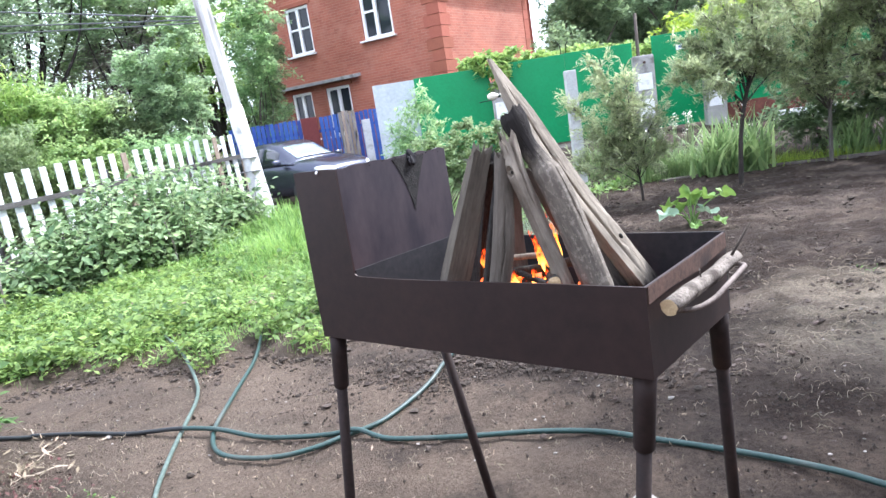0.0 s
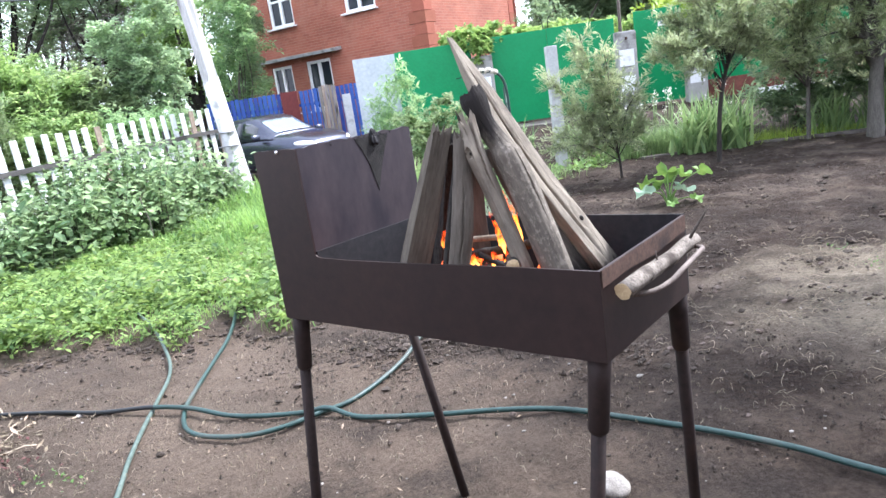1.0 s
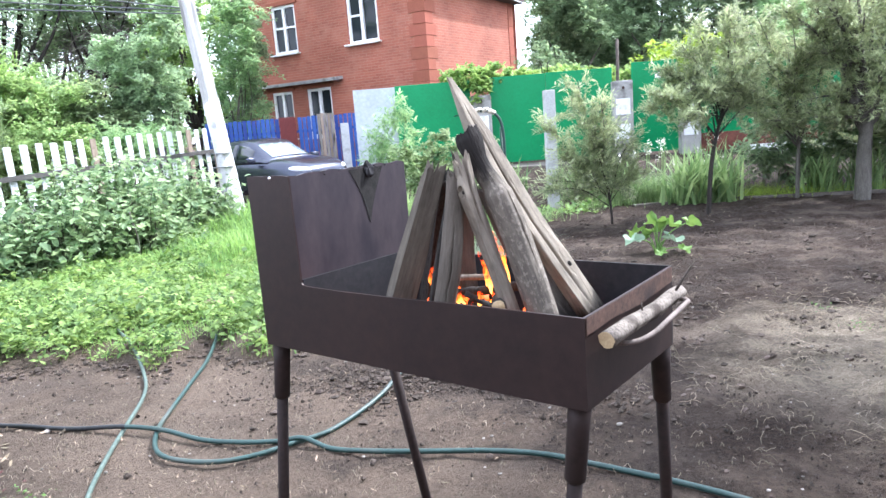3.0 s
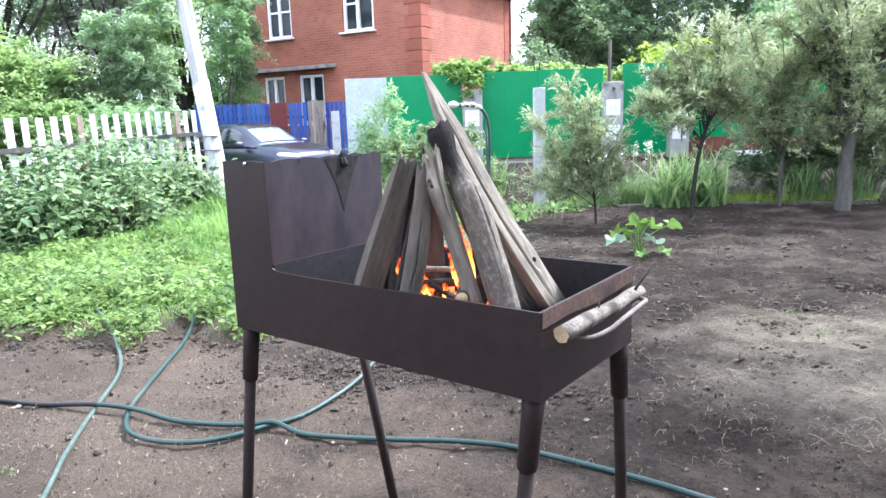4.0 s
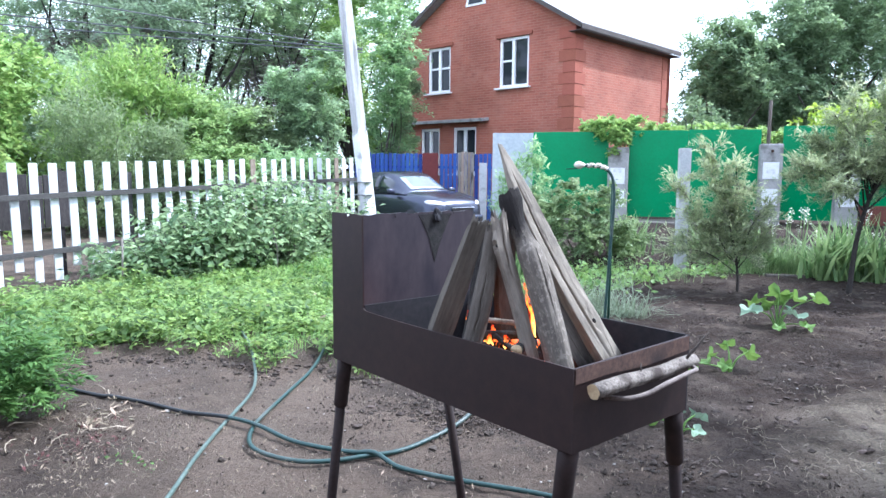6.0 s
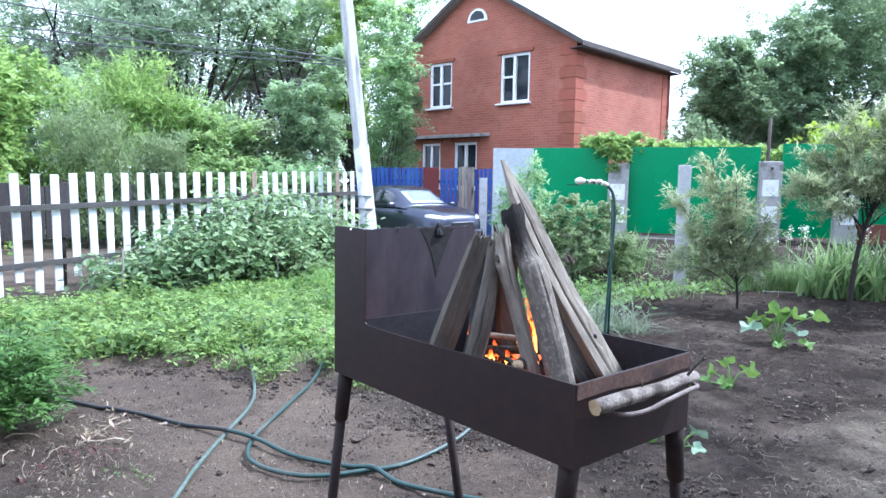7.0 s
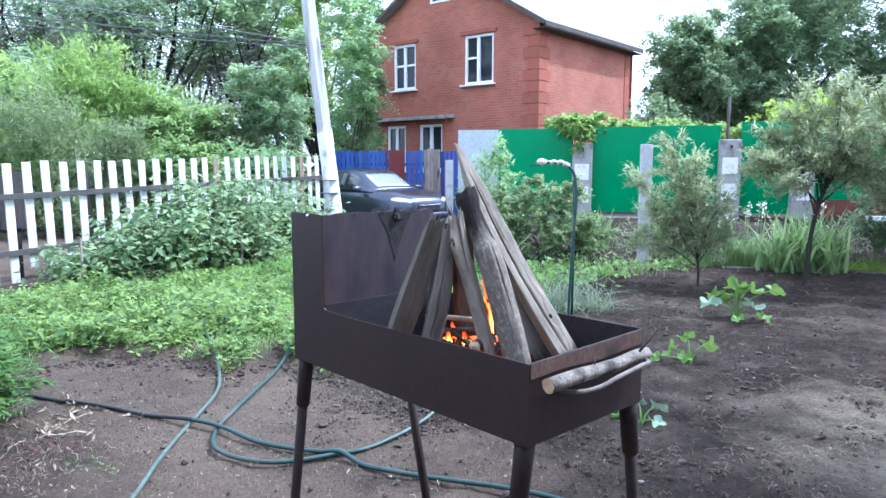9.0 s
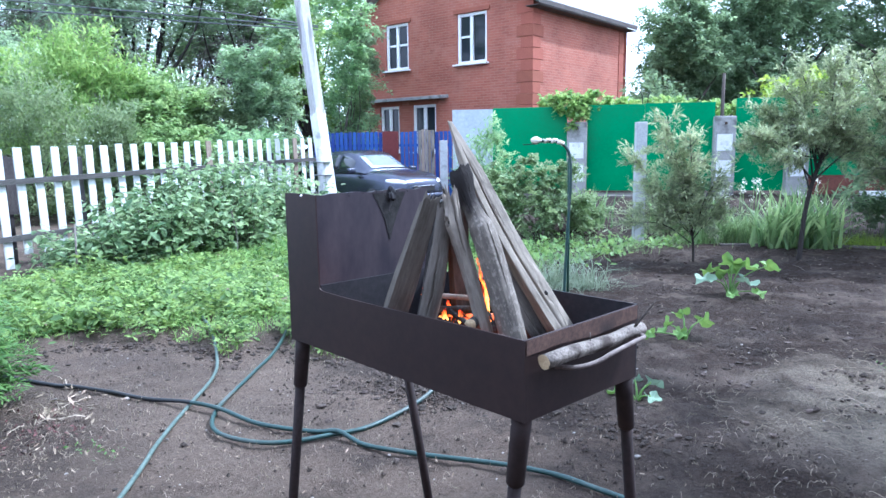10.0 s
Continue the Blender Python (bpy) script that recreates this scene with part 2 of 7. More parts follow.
M_OLDWOOD = surf("weathered_wood", (0.14, 0.125, 0.11), (0.34, 0.31, 0.27), 7.0, 0.88, 0.9, fine=6, stretch=(4, 4, 0.5), c3=(0.05, 0.042, 0.036), spots=0.22, depth=0.008, spread=0.12)


def wood_mat(name, c1, c2, crack, burnt=0.10, burnt_top=9.0, flakes=0.0):
    """Grey split wood: long grain, dark cracks along it, local z is the grain."""
    m = bpy.data.materials.new(name)
    nt, bsdf = nodes_of(m)
    N, L = nt.nodes.new, nt.links.new
    co, inf = N("ShaderNodeTexCoord"), N("ShaderNodeObjectInfo")
    sh = N("ShaderNodeVectorMath")
    sh.operation = "MULTIPLY_ADD"
    sh.inputs[1].default_value = (1, 1, 1)
    off = N("ShaderNodeVectorMath")
    off.operation = "SCALE"
    off.inputs[0].default_value = (7, 5, 9)
    L(inf.outputs["Random"], off.inputs["Scale"])
    L(co.outputs["Object"], sh.inputs[0])
    L(off.outputs["Vector"], sh.inputs[2])

    def grain(scale, stretch, detail):
        mp, n = N("ShaderNodeMapping"), N("ShaderNodeTexNoise")
        mp.inputs["Scale"].default_value = (1, 1, stretch)
        L(sh.outputs["Vector"], mp.inputs["Vector"])
        n.inputs["Scale"].default_value, n.inputs["Detail"].default_value, n.inputs["Roughness"].default_value = scale, detail, 0.7
        L(mp.outputs["Vector"], n.inputs["Vector"])
        return n.outputs["Fac"]
    fine, mid, cr, blot = grain(150, 0.07, 6), grain(38, 0.28, 9), grain(44, 0.055, 5), grain(17, 0.5, 7)
    ramp = N("ShaderNodeValToRGB")
    ramp.color_ramp.elements[0].position, ramp.color_ramp.elements[1].position = 0.30, 0.72
    ramp.color_ramp.elements[0].color, ramp.color_ramp.elements[1].color = (*c1, 1), (*c2, 1)
    mixf = N("ShaderNodeMix")
    mixf.inputs[0].default_value = 0.55
    L(fine, mixf.inputs[2])
    L(mid, mixf.inputs[3])
    L(mixf.outputs[0], ramp.inputs["Fac"])
    cracks = N("ShaderNodeValToRGB")
    cracks.color_ramp.elements[0].position, cracks.color_ramp.elements[1].position = 0.66, 0.70
    L(cr, cracks.inputs["Fac"])
    mx = N("ShaderNodeMix")
    mx.data_type = "RGBA"
    L(cracks.outputs["Color"], mx.inputs[0])
    L(ramp.outputs["Color"], mx.inputs[6])
    mx.inputs[7].default_value = (*crack, 1)
    sep, wav = N("ShaderNodeSeparateXYZ"), N("ShaderNodeMath")
    L(co.outputs["Object"], sep.inputs[0])
    wav.operation = "MULTIPLY_ADD"
    wav.inputs[1].default_value = 0.10
    L(mid, wav.inputs[0])
    L(sep.outputs["Z"], wav.inputs[2])
    br, mb = N("ShaderNodeValToRGB"), N("ShaderNodeMix")
    br.color_ramp.elements[0].position, br.color_ramp.elements[1].position = 0.54, 0.70
    br.color_ramp.elements[1].color = (0.6, 0.6, 0.6, 1)
    L(blot, br.inputs["Fac"])
    mb.data_type = "RGBA"
    L(br.outputs["Color"], mb.inputs[0])
    L(mx.outputs[2], mb.inputs[6])
    mb.inputs[7].default_value = (0.078, 0.066, 0.057, 1)
    col = mb.outputs[2]
    if flakes:
        fl, fm = N("ShaderNodeValToRGB"), N("ShaderNodeMix")
        fl.color_ramp.elements[0].position, fl.color_ramp.elements[1].position = 0.53, 0.60
        fl.color_ramp.elements[1].color = (flakes, flakes, flakes, 1)
        L(grain(85, 0.7, 8), fl.inputs["Fac"])
        fm.data_type = "RGBA"
        L(fl.outputs["Color"], fm.inputs[0])
        L(col, fm.inputs[6])
        fm.inputs[7].default_value = (0.41, 0.365, 0.305, 1)
        col = fm.outputs[2]
    for lo, hi in ((burnt + 0.09, burnt + 0.03), (burnt_top + 0.03, burnt_top + 0.08)):
        mr, m2 = N("ShaderNodeMapRange"), N("ShaderNodeMix")
        mr.inputs["From Min"].default_value, mr.inputs["From Max"].default_value = lo, hi
        L(wav.outputs[0], mr.inputs["Value"])
        m2.data_type = "RGBA"
        L(mr.outputs[0], m2.inputs[0])
        L(col, m2.inputs[6])
        m2.inputs[7].default_value = (0.017, 0.0145, 0.0135, 1)
        col = m2.outputs[2]
    L(col, bsdf.inputs["Base Color"])
    bsdf.inputs["Roughness"].default_value = 0.9
    bsdf.inputs["Specular IOR Level"].default_value = 0.2
    hgt = N("ShaderNodeMath")
    hgt.operation = "SUBTRACT"
    L(mixf.outputs[0], hgt.inputs[0])
    L(cracks.outputs["Color"], hgt.inputs[1])
    b = N("ShaderNodeBump")
    b.inputs["Strength"].default_value, b.inputs["Distance"].default_value = 0.8, 0.005
    L(hgt.outputs[0], b.inputs["Height"])
    L(b.outputs["Normal"], bsdf.inputs["Normal"])
    return m


M_SPLIT = wood_mat("split_grey_wood", (0.140, 0.120, 0.098), (0.36, 0.316, 0.258), (0.020, 0.016, 0.013))
# dark weathered wood; also carries the shade of the log under the long one
M_SPLITDARK = wood_mat("dark_weathered_shaded_wood", (0.050, 0.043, 0.036), (0.160, 0.138, 0.114), (0.012, 0.010, 0.009))
# M_SPLIT made lighter: the long log's sunlight is put into its colour
M_SPLITLIT = wood_mat("lit_split_wood", (0.165, 0.143, 0.114), (0.46, 0.405, 0.328), (0.020, 0.016, 0.013))
M_PLANK = wood_mat("grey_plank_wood", (0.056, 0.048, 0.039), (0.185, 0.162, 0.132), (0.016, 0.013, 0.011))
M_BARKLOG = wood_mat("flaking_bark_wood", (0.078, 0.067, 0.056), (0.25, 0.220, 0.182), (0.040, 0.034, 0.029), 0.07, 0.425, flakes=0.40)
M_CHARWOOD = surf("charred_wood", (0.012, 0.011, 0.010), (0.06, 0.055, 0.05), 9.0, 0.9, 0.8, stretch=(4, 4, 0.6), depth=0.006)
M_CUTWOOD = surf("cut_wood_end", (0.34, 0.24, 0.13), (0.52, 0.40, 0.24), 30, 0.8, 0.3)
M_BARK = surf("pale_bark", (0.075, 0.060, 0.050), (0.27, 0.24, 0.205), 22, 0.85, 0.9, c3=(0.045, 0.034, 0.027), spots=0.42, stretch=(1, 1, 1), depth=0.004)
M_TRUNK = surf("grey_brown_bark", (0.045, 0.036, 0.030), (0.12, 0.10, 0.085), 8, 0.92, 0.9, stretch=(2, 2, 0.5), depth=0.02)
M_PALETRUNK = surf("pale_grey_bark", (0.065, 0.060, 0.053), (0.165, 0.152, 0.136), 8, 0.92, 0.7, stretch=(2, 2, 0.5), depth=0.02)
M_ROD = surf("worn_rod", (0.085, 0.068, 0.060), (0.20, 0.165, 0.145), 14, 0.7, 0.3, depth=0.003)
M_DRYLEAF = surf("dry_leaf", (0.13, 0.098, 0.064), (0.34, 0.28, 0.20), 20, 0.85, 0.0, spread=0.5, island=True)
M_REDLEAF = surf("reddish_leaf", (0.05, 0.020, 0.019), (0.12, 0.055, 0.047), 20, 0.8, 0.0, spread=0.5, island=True)
M_DIRTYSLAB = surf("dirty_concrete", (0.055, 0.047, 0.040), (0.16, 0.145, 0.13), 5, 0.95, 0.8, fine=7, depth=0.01)
M_DULLWALL = surf("light_block_brown", (0.10, 0.075, 0.06), (0.16, 0.125, 0.10), 2, 0.9, 0.2)
M_DARKBRICK = surf("dirty_brick", (0.10, 0.04, 0.03), (0.20, 0.075, 0.055), 5, 0.9, 0.5, fine=6)
M_DARKTRUNK = surf("dark_bark", (0.018, 0.015, 0.013), (0.05, 0.043, 0.038), 8, 0.92, 0.9, stretch=(2, 2, 0.5), depth=0.01)
M_GREYPOST = surf("grey_post", (0.36, 0.365, 0.37), (0.52, 0.525, 0.53), 6, 0.85, 0.4, c3=(0.25, 0.245, 0.24), spots=0.2)
M_HOSE = surf("green_hose", (0.010, 0.034, 0.030), (0.022, 0.060, 0.054), 6, 0.45, 0.05, c3=(0.06, 0.075, 0.065), spots=0.25, spec=0.5)
M_HOSEDARK = surf("dark_hose", (0.014, 0.016, 0.018), (0.03, 0.033, 0.035), 6, 0.5, 0.05)
M_HOSEPALE = surf("dusty_green_hose", (0.05, 0.078, 0.066), (0.11, 0.145, 0.125), 6, 0.6, 0.05)
M_PICKET = surf("whitewashed_board", (0.50, 0.53, 0.53), (0.70, 0.715, 0.71), 5, 0.75, 0.3, fine=10, stretch=(3, 3, 0.5), c3=(0.34, 0.34, 0.33), spots=0.12, spread=0.08)
M_RAIL = surf("grey_rail", (0.04, 0.038, 0.036), (0.10, 0.096, 0.09), 6, 0.9, 0.4, stretch=(0.6, 3, 3))
M_RAWBOARD = surf("brown_board", (0.17, 0.125, 0.095), (0.36, 0.29, 0.23), 6, 0.9, 0.4, stretch=(3, 3, 0.5), spread=0.3)
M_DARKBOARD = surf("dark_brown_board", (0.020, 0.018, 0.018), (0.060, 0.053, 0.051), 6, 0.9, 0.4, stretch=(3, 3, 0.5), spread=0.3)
M_POLE = surf("weathered_pole", (0.33, 0.325, 0.32), (0.56, 0.55, 0.54), 4, 0.85, 0.5, stretch=(3, 3, 0.3), c3=(0.22, 0.215, 0.21), spots=0.2, depth=0.02)
M_LIME = surf("limewash", (0.62, 0.63, 0.64), (0.80, 0.80, 0.80), 6, 0.85, 0.4, c3=(0.4, 0.4, 0.4), spots=0.15)
M_CONCRETE = surf("concrete", (0.25, 0.245, 0.235), (0.40, 0.39, 0.375), 7, 0.9, 0.6, fine=9, c3=(0.17, 0.165, 0.155), spots=0.2, depth=0.006)
M_GREEN = surf("green_sheet_metal", (0.000, 0.185, 0.058), (0.003, 0.24, 0.080), 1.4, 0.45, 0.05, fine=20, spec=0.4)
M_BLUE = surf("blue_painted_board", (0.020, 0.050, 0.21), (0.040, 0.085, 0.31), 3, 0.7, 0.2, spread=0.2)
M_GREYSHEET = surf("grey_sheet_metal", (0.38, 0.42, 0.45), (0.52, 0.56, 0.58), 2, 0.5, 0.05, metal=0.3)
M_BRICK = brick_mat("red_brick")
M_BRICKPART = surf("red_brick_piece", (0.25, 0.082, 0.052), (0.315, 0.105, 0.066), 5, 0.85, 0.4, fine=6, spread=0.10)
M_ROOF = surf("grey_roof_sheet", (0.24, 0.23, 0.225), (0.38, 0.37, 0.365), 1.2, 0.7, 0.2)
M_EAVE = surf("dark_eave_board", (0.05, 0.042, 0.038), (0.11, 0.095, 0.085), 3, 0.8, 0.2)
M_FRAME = plain("white_frame", (0.80, 0.80, 0.80), 0.45)
M_GLASS = plain("dark_window_glass", (0.02, 0.024, 0.03), 0.08, 0.0, 0.3)
M_CURTAIN = surf("pale_curtain", (0.45, 0.47, 0.50), (0.62, 0.64, 0.66), 6, 0.9, 0.2, stretch=(6, 6, 0.2))
M_CARPAINT = surf("dark_grey_car_paint", (0.060, 0.067, 0.092), (0.074, 0.081, 0.110), 20, 0.26, 0.0, metal=0.8, spec=0.6)
M_CARGLASS = plain("car_glass", (0.02, 0.025, 0.03), 0.04, 0.0, 0.9)
# pale metallic blue paints the bright sky's reflection into the windscreen
M_WINDSCREEN = plain("sky_tinted_windscreen", (0.48, 0.58, 0.62), 0.08, 0.6, 0.8)
M_DULLRED = surf("dull_red_paint", (0.10, 0.022, 0.022), (0.15, 0.035, 0.032), 3, 0.8, 0.1)
M_TYRE = plain("tyre_rubber", (0.02, 0.02, 0.02), 0.85)
M_CHROME = plain("chrome", (0.75, 0.76, 0.78), 0.12, 1.0)
M_LAMP = plain("headlight_lens", (0.75, 0.77, 0.80), 0.08, 0.4, 0.8)
M_PIPE = surf("green_painted_pipe", (0.005, 0.030, 0.018), (0.012, 0.055, 0.034), 8, 0.5, 0.1)
M_WHITEPLASTIC = surf("yellowed_plastic", (0.55, 0.52, 0.42), (0.70, 0.67, 0.56), 20, 0.5, 0.1)
M_WIRE = plain("grey_cable", (0.11, 0.115, 0.12), 0.6)
M_TWIG = surf("dead_twigs", (0.20, 0.175, 0.15), (0.40, 0.36, 0.32), 6, 0.9, 0.2)
# rust stains over a base blued and lifted for sky sheen and smoke haze
M_SHIELD = surf("hazed_rust_shield", (0.029, 0.026, 0.033), (0.074, 0.058, 0.063), 3.2, 0.36, 0.15, metal=0.3, fine=5, c3=(0.092, 0.056, 0.048), spots=0.05, depth=0.002, stretch=(1, 1, 0.4))
M_ASH = surf("ash", (0.05, 0.048, 0.046), (0.24, 0.23, 0.22), 25, 0.95, 0.5)
M_COAL = surf("charcoal", (0.008, 0.008, 0.008), (0.035, 0.032, 0.03), 40, 0.9, 0.7, spread=0.3)
M_EMBER = glow("ember", (1.0, 0.13, 0.015), 1.6)
def flame_mat(name, strength):
    """Fire: yellow at its foot, orange to red at its tip, ragged and partly clear."""
    m = bpy.data.materials.new(name)
    nt, bsdf = nodes_of(m)
    N, L = nt.nodes.new, nt.links.new
    nt.nodes.remove(bsdf)
    co, sep, ns = N("ShaderNodeTexCoord"), N("ShaderNodeSeparateXYZ"), N("ShaderNodeTexNoise")
    ns.inputs["Scale"].default_value, ns.inputs["Detail"].default_value = 70, 3
    L(co.outputs["Object"], ns.inputs["Vector"])
    L(co.outputs["Generated"], sep.inputs[0])
    ad = N("ShaderNodeMath")
    ad.operation = "MULTIPLY_ADD"
    ad.inputs[1].default_value = 0.7
    L(ns.outputs["Fac"], ad.inputs[0])
    L(sep.outputs["Z"], ad.inputs[2])
    ramp = N("ShaderNodeValToRGB")
    el = ramp.color_ramp.elements
    el[0].position, el[0].color = 0.30, (1.0, 0.50, 0.09, 1)
    el[1].position, el[1].color = 1.2, (0.8, 0.05, 0.004, 1)
    mid = el.new(0.75)
    mid.color = (1.0, 0.19, 0.015, 1)
    L(ad.outputs[0], ramp.inputs["Fac"])
    em, tr, mx = N("ShaderNodeEmission"), N("ShaderNodeBsdfTransparent"), N("ShaderNodeMixShader")
    em.inputs["Strength"].default_value = strength
    L(ramp.outputs["Color"], em.inputs["Color"])
    mp, rag = N("ShaderNodeMapping"), N("ShaderNodeTexNoise")
    mp.inputs["Scale"].default_value = (1, 1, 0.4)
    L(co.outputs["Object"], mp.inputs["Vector"])
    L(mp.outputs["Vector"], rag.inputs["Vector"])
    rag.inputs["Scale"].default_value, rag.inputs["Detail"].default_value = 110, 4
    tall = N("ShaderNodeMath")
    tall.operation = "MULTIPLY_ADD"
    tall.inputs[1].default_value = 0.40
    L(sep.outputs["Z"], tall.inputs[0])
    L(rag.outputs["Fac"], tall.inputs[2])
    clear = N("ShaderNodeMapRange")
    clear.inputs["From Min"].default_value, clear.inputs["From Max"].default_value = 0.52, 0.74
    clear.inputs["To Max"].default_value = 1.0
    L(tall.outputs[0], clear.inputs["Value"])
    L(clear.outputs[0], mx.inputs[0])
    L(em.outputs[0], mx.inputs[1])
    L(tr.outputs[0], mx.inputs[2])
    L(mx.outputs[0], nt.nodes["Material Output"].inputs["Surface"])
    return m


M_FLAME = flame_mat("flame", 2.4)
M_FLAMECORE = flame_mat("flame_core", 3.4)
M_PETAL = plain("white_petal", (0.78, 0.76, 0.66), 0.6)
M_RED = plain("red_petal", (0.55, 0.03, 0.03), 0.6)

LEAF_RASP = leaf_mat("raspberry_leaf", (0.050, 0.115, 0.045), (0.40, 0.52, 0.28), 0.4)
LEAF_STRAW = leaf_mat("strawberry_leaf", (0.033, 0.086, 0.022), (0.272, 0.392, 0.112), 0.35)
LEAF_GRASS = leaf_mat("grass_blade", (0.050, 0.14, 0.030), (0.29, 0.46, 0.130), 0.35)
LEAF_FERN = leaf_mat("feathery_leaf", (0.036, 0.100, 0.024), (0.145, 0.265, 0.068), 0.3)
LEAF_SQUASH = leaf_mat("squash_leaf", (0.055, 0.125, 0.028), (0.19, 0.33, 0.075), 0.25, scale=16)
LEAF_PALE = leaf_mat("pale_squash_leaf", (0.10, 0.185, 0.11), (0.25, 0.345, 0.24), 0.15, scale=16)
LEAF_OLIVE = leaf_mat("silvery_leaf", (0.16, 0.205, 0.10), (0.45, 0.51, 0.30), 0.4)
# far wood: smoke haze is mixed into this lightened, bluish green
LEAF_HAZED = leaf_mat("hazed_tree_leaf", (0.160, 0.225, 0.150), (0.40, 0.50, 0.335), 0.55, scale=0.5)
LEAF_MID = leaf_mat("mid_tree_leaf", (0.13, 0.235, 0.11), (0.34, 0.48, 0.24), 0.55, scale=0.5)
LEAF_GREY = leaf_mat("greyish_tree_leaf", (0.145, 0.22, 0.125), (0.37, 0.48, 0.27), 0.55, scale=0.5)
LEAF_BRIGHT = leaf_mat("bright_shrub_leaf", (0.11, 0.22, 0.055), (0.35, 0.48, 0.16), 0.45, scale=0.6)
LEAF_SAGE = leaf_mat("sage_shrub_leaf", (0.11, 0.165, 0.08), (0.31, 0.39, 0.20), 0.4, scale=0.8)
LEAF_YELLOWISH = leaf_mat("yellowish_shrub_leaf", (0.12, 0.215, 0.065), (0.37, 0.50, 0.21), 0.45, scale=0.8)
# bushes behind the fence, paled and blued in colour to look hazy
LEAF_COOL = leaf_mat("cool_hazed_leaf", (0.155, 0.235, 0.135), (0.40, 0.52, 0.31), 0.55, scale=0.6)
LEAF_YELLOW = leaf_mat("yellow_green_leaf", (0.17, 0.29, 0.03), (0.38, 0.50, 0.09), 0.35, scale=0.8)
LEAF_IRIS = leaf_mat("iris_blade", (0.082, 0.160, 0.058), (0.32, 0.44, 0.19), 0.35)
LEAF_ONION = leaf_mat("pale_onion_blade", (0.12, 0.17, 0.10), (0.27, 0.32, 0.22), 0.25)
LEAF_WEED = leaf_mat("weed_leaf", (0.08, 0.17, 0.045), (0.26, 0.40, 0.12), 0.3, scale=4)
LEAF_CURRANT = leaf_mat("currant_leaf", (0.088, 0.150, 0.060), (0.31, 0.40, 0.19), 0.35, scale=3)
LEAF_GATE = leaf_mat("deep_green_leaf", (0.090, 0.148, 0.078), (0.265, 0.365, 0.190), 0.5, scale=0.5)


# ---- mesh helpers ----
rng = np.random.default_rng(7)


def mesh_ob(name, verts, faces, material, smooth=False):
    me = bpy.data.meshes.new(name)
    me.from_pydata([tuple(v) for v in verts], [], [tuple(f) for f in faces])
    me.update()
    for m in material if isinstance(material, (list, tuple)) else [material]:
        me.materials.append(m)
    if smooth:
        me.polygons.foreach_set("use_smooth", [True] * len(me.polygons))
    return new(name, me)


def thing(name, loc=(0, 0, 0), rz=0.0, label="", category="", group=""):
    """An Empty at a thing's base that holds its parts."""
    e = new(name)
    e.empty_display_size = 0.1
    e.matrix_world = pose(*loc, 0, 0, rz)
    return tagged(e, label, category, group)


def under(ob, parent, label=""):
    """Makes ob a part of parent; its mesh is in the parent's own axes."""
    ob.parent = parent
    return tagged(ob, label)


def part(name, bm, material, parent=None, label="", smooth=False):
    me = bpy.data.meshes.new(name)
    bmesh.ops.recalc_face_normals(bm, faces=bm.faces)
    bm.to_mesh(me)
    bm.free()
    for m in material if isinstance(material, (list, tuple)) else [material]:
        me.materials.append(m)
    if smooth:
        me.polygons.foreach_set("use_smooth", [True] * len(me.polygons))
    ob = new(name, me)
    if parent:
        under(ob, parent, label)
    return ob


def bm_box(size, center=(0, 0, 0), bevel=0.0, rot=None, bm=None):
    bm = bm or bmesh.new()
    m = Matrix.Translation(center) @ (rot or Matrix.Identity(4)) @ Matrix.Diagonal((*size, 1))
    made = bmesh.ops.create_cube(bm, size=1, matrix=m)
    if bevel:
        edges = list({e for v in made["verts"] for e in v.link_edges})
        bmesh.ops.bevel(bm, geom=edges, offset=bevel, segments=2, affect="EDGES", profile=0.6)
    return bm


def bm_prism(outline, y0, y1, bm=None):
    """A plate: an outline in x, z pushed from y0 to y1."""
    bm = bm or bmesh.new()
    a = [bm.verts.new((x, y0, z)) for x, z in outline]
    b = [bm.verts.new((x, y1, z)) for x, z in outline]
    bm.faces.new(a)
    bm.faces.new(list(reversed(b)))
    for i in range(len(a)):
        j = (i + 1) % len(a)
        bm.faces.new((a[j], a[i], b[i], b[j]))
    return bm


def tube_data(points, radii, sides=8, wobble=0.0, seed=0, flat=1.0, caps=True):
    """Vertices and faces of a tube along points; wobble roughens it, flat squeezes it."""
    r = np.random.default_rng(seed)
    P = np.array(points, float)
    n = len(P)
    R = np.broadcast_to(np.array(radii, float), (n,)) if np.ndim(radii) else np.full(n, float(radii))
    T = np.gradient(P, axis=0)
    T /= np.linalg.norm(T, axis=1)[:, None] + 1e-9
    ref = np.array([0, 0, 1.0]) if abs(T[0][2]) < 0.9 else np.array([1.0, 0, 0])
    u = np.cross(T[0], ref)
    u /= np.linalg.norm(u)
    ridge = 1 + wobble * r.normal(size=sides)
    V = []
    for k in range(n):
        u = u - T[k] * (u @ T[k])
        u /= np.linalg.norm(u)
        v = np.cross(T[k], u)
        ang = np.arange(sides) * 2 * np.pi / sides
        rad = R[k] * ridge * (1 + 0.4 * wobble * r.normal(size=sides))
        V.append(P[k] + np.outer(np.cos(ang) * rad, u) + np.outer(np.sin(ang) * rad * flat, v))
    V = np.concatenate(V)
    F = []
    for k in range(n - 1):
        for i in range(sides):
            j = (i + 1) % sides
            F.append((k * sides + i, k * sides + j, (k + 1) * sides + j, (k + 1) * sides + i))
    if caps:
        F.append(tuple(range(sides - 1, -1, -1)))
        F.append(tuple((n - 1) * sides + i for i in range(sides)))
    return V, F


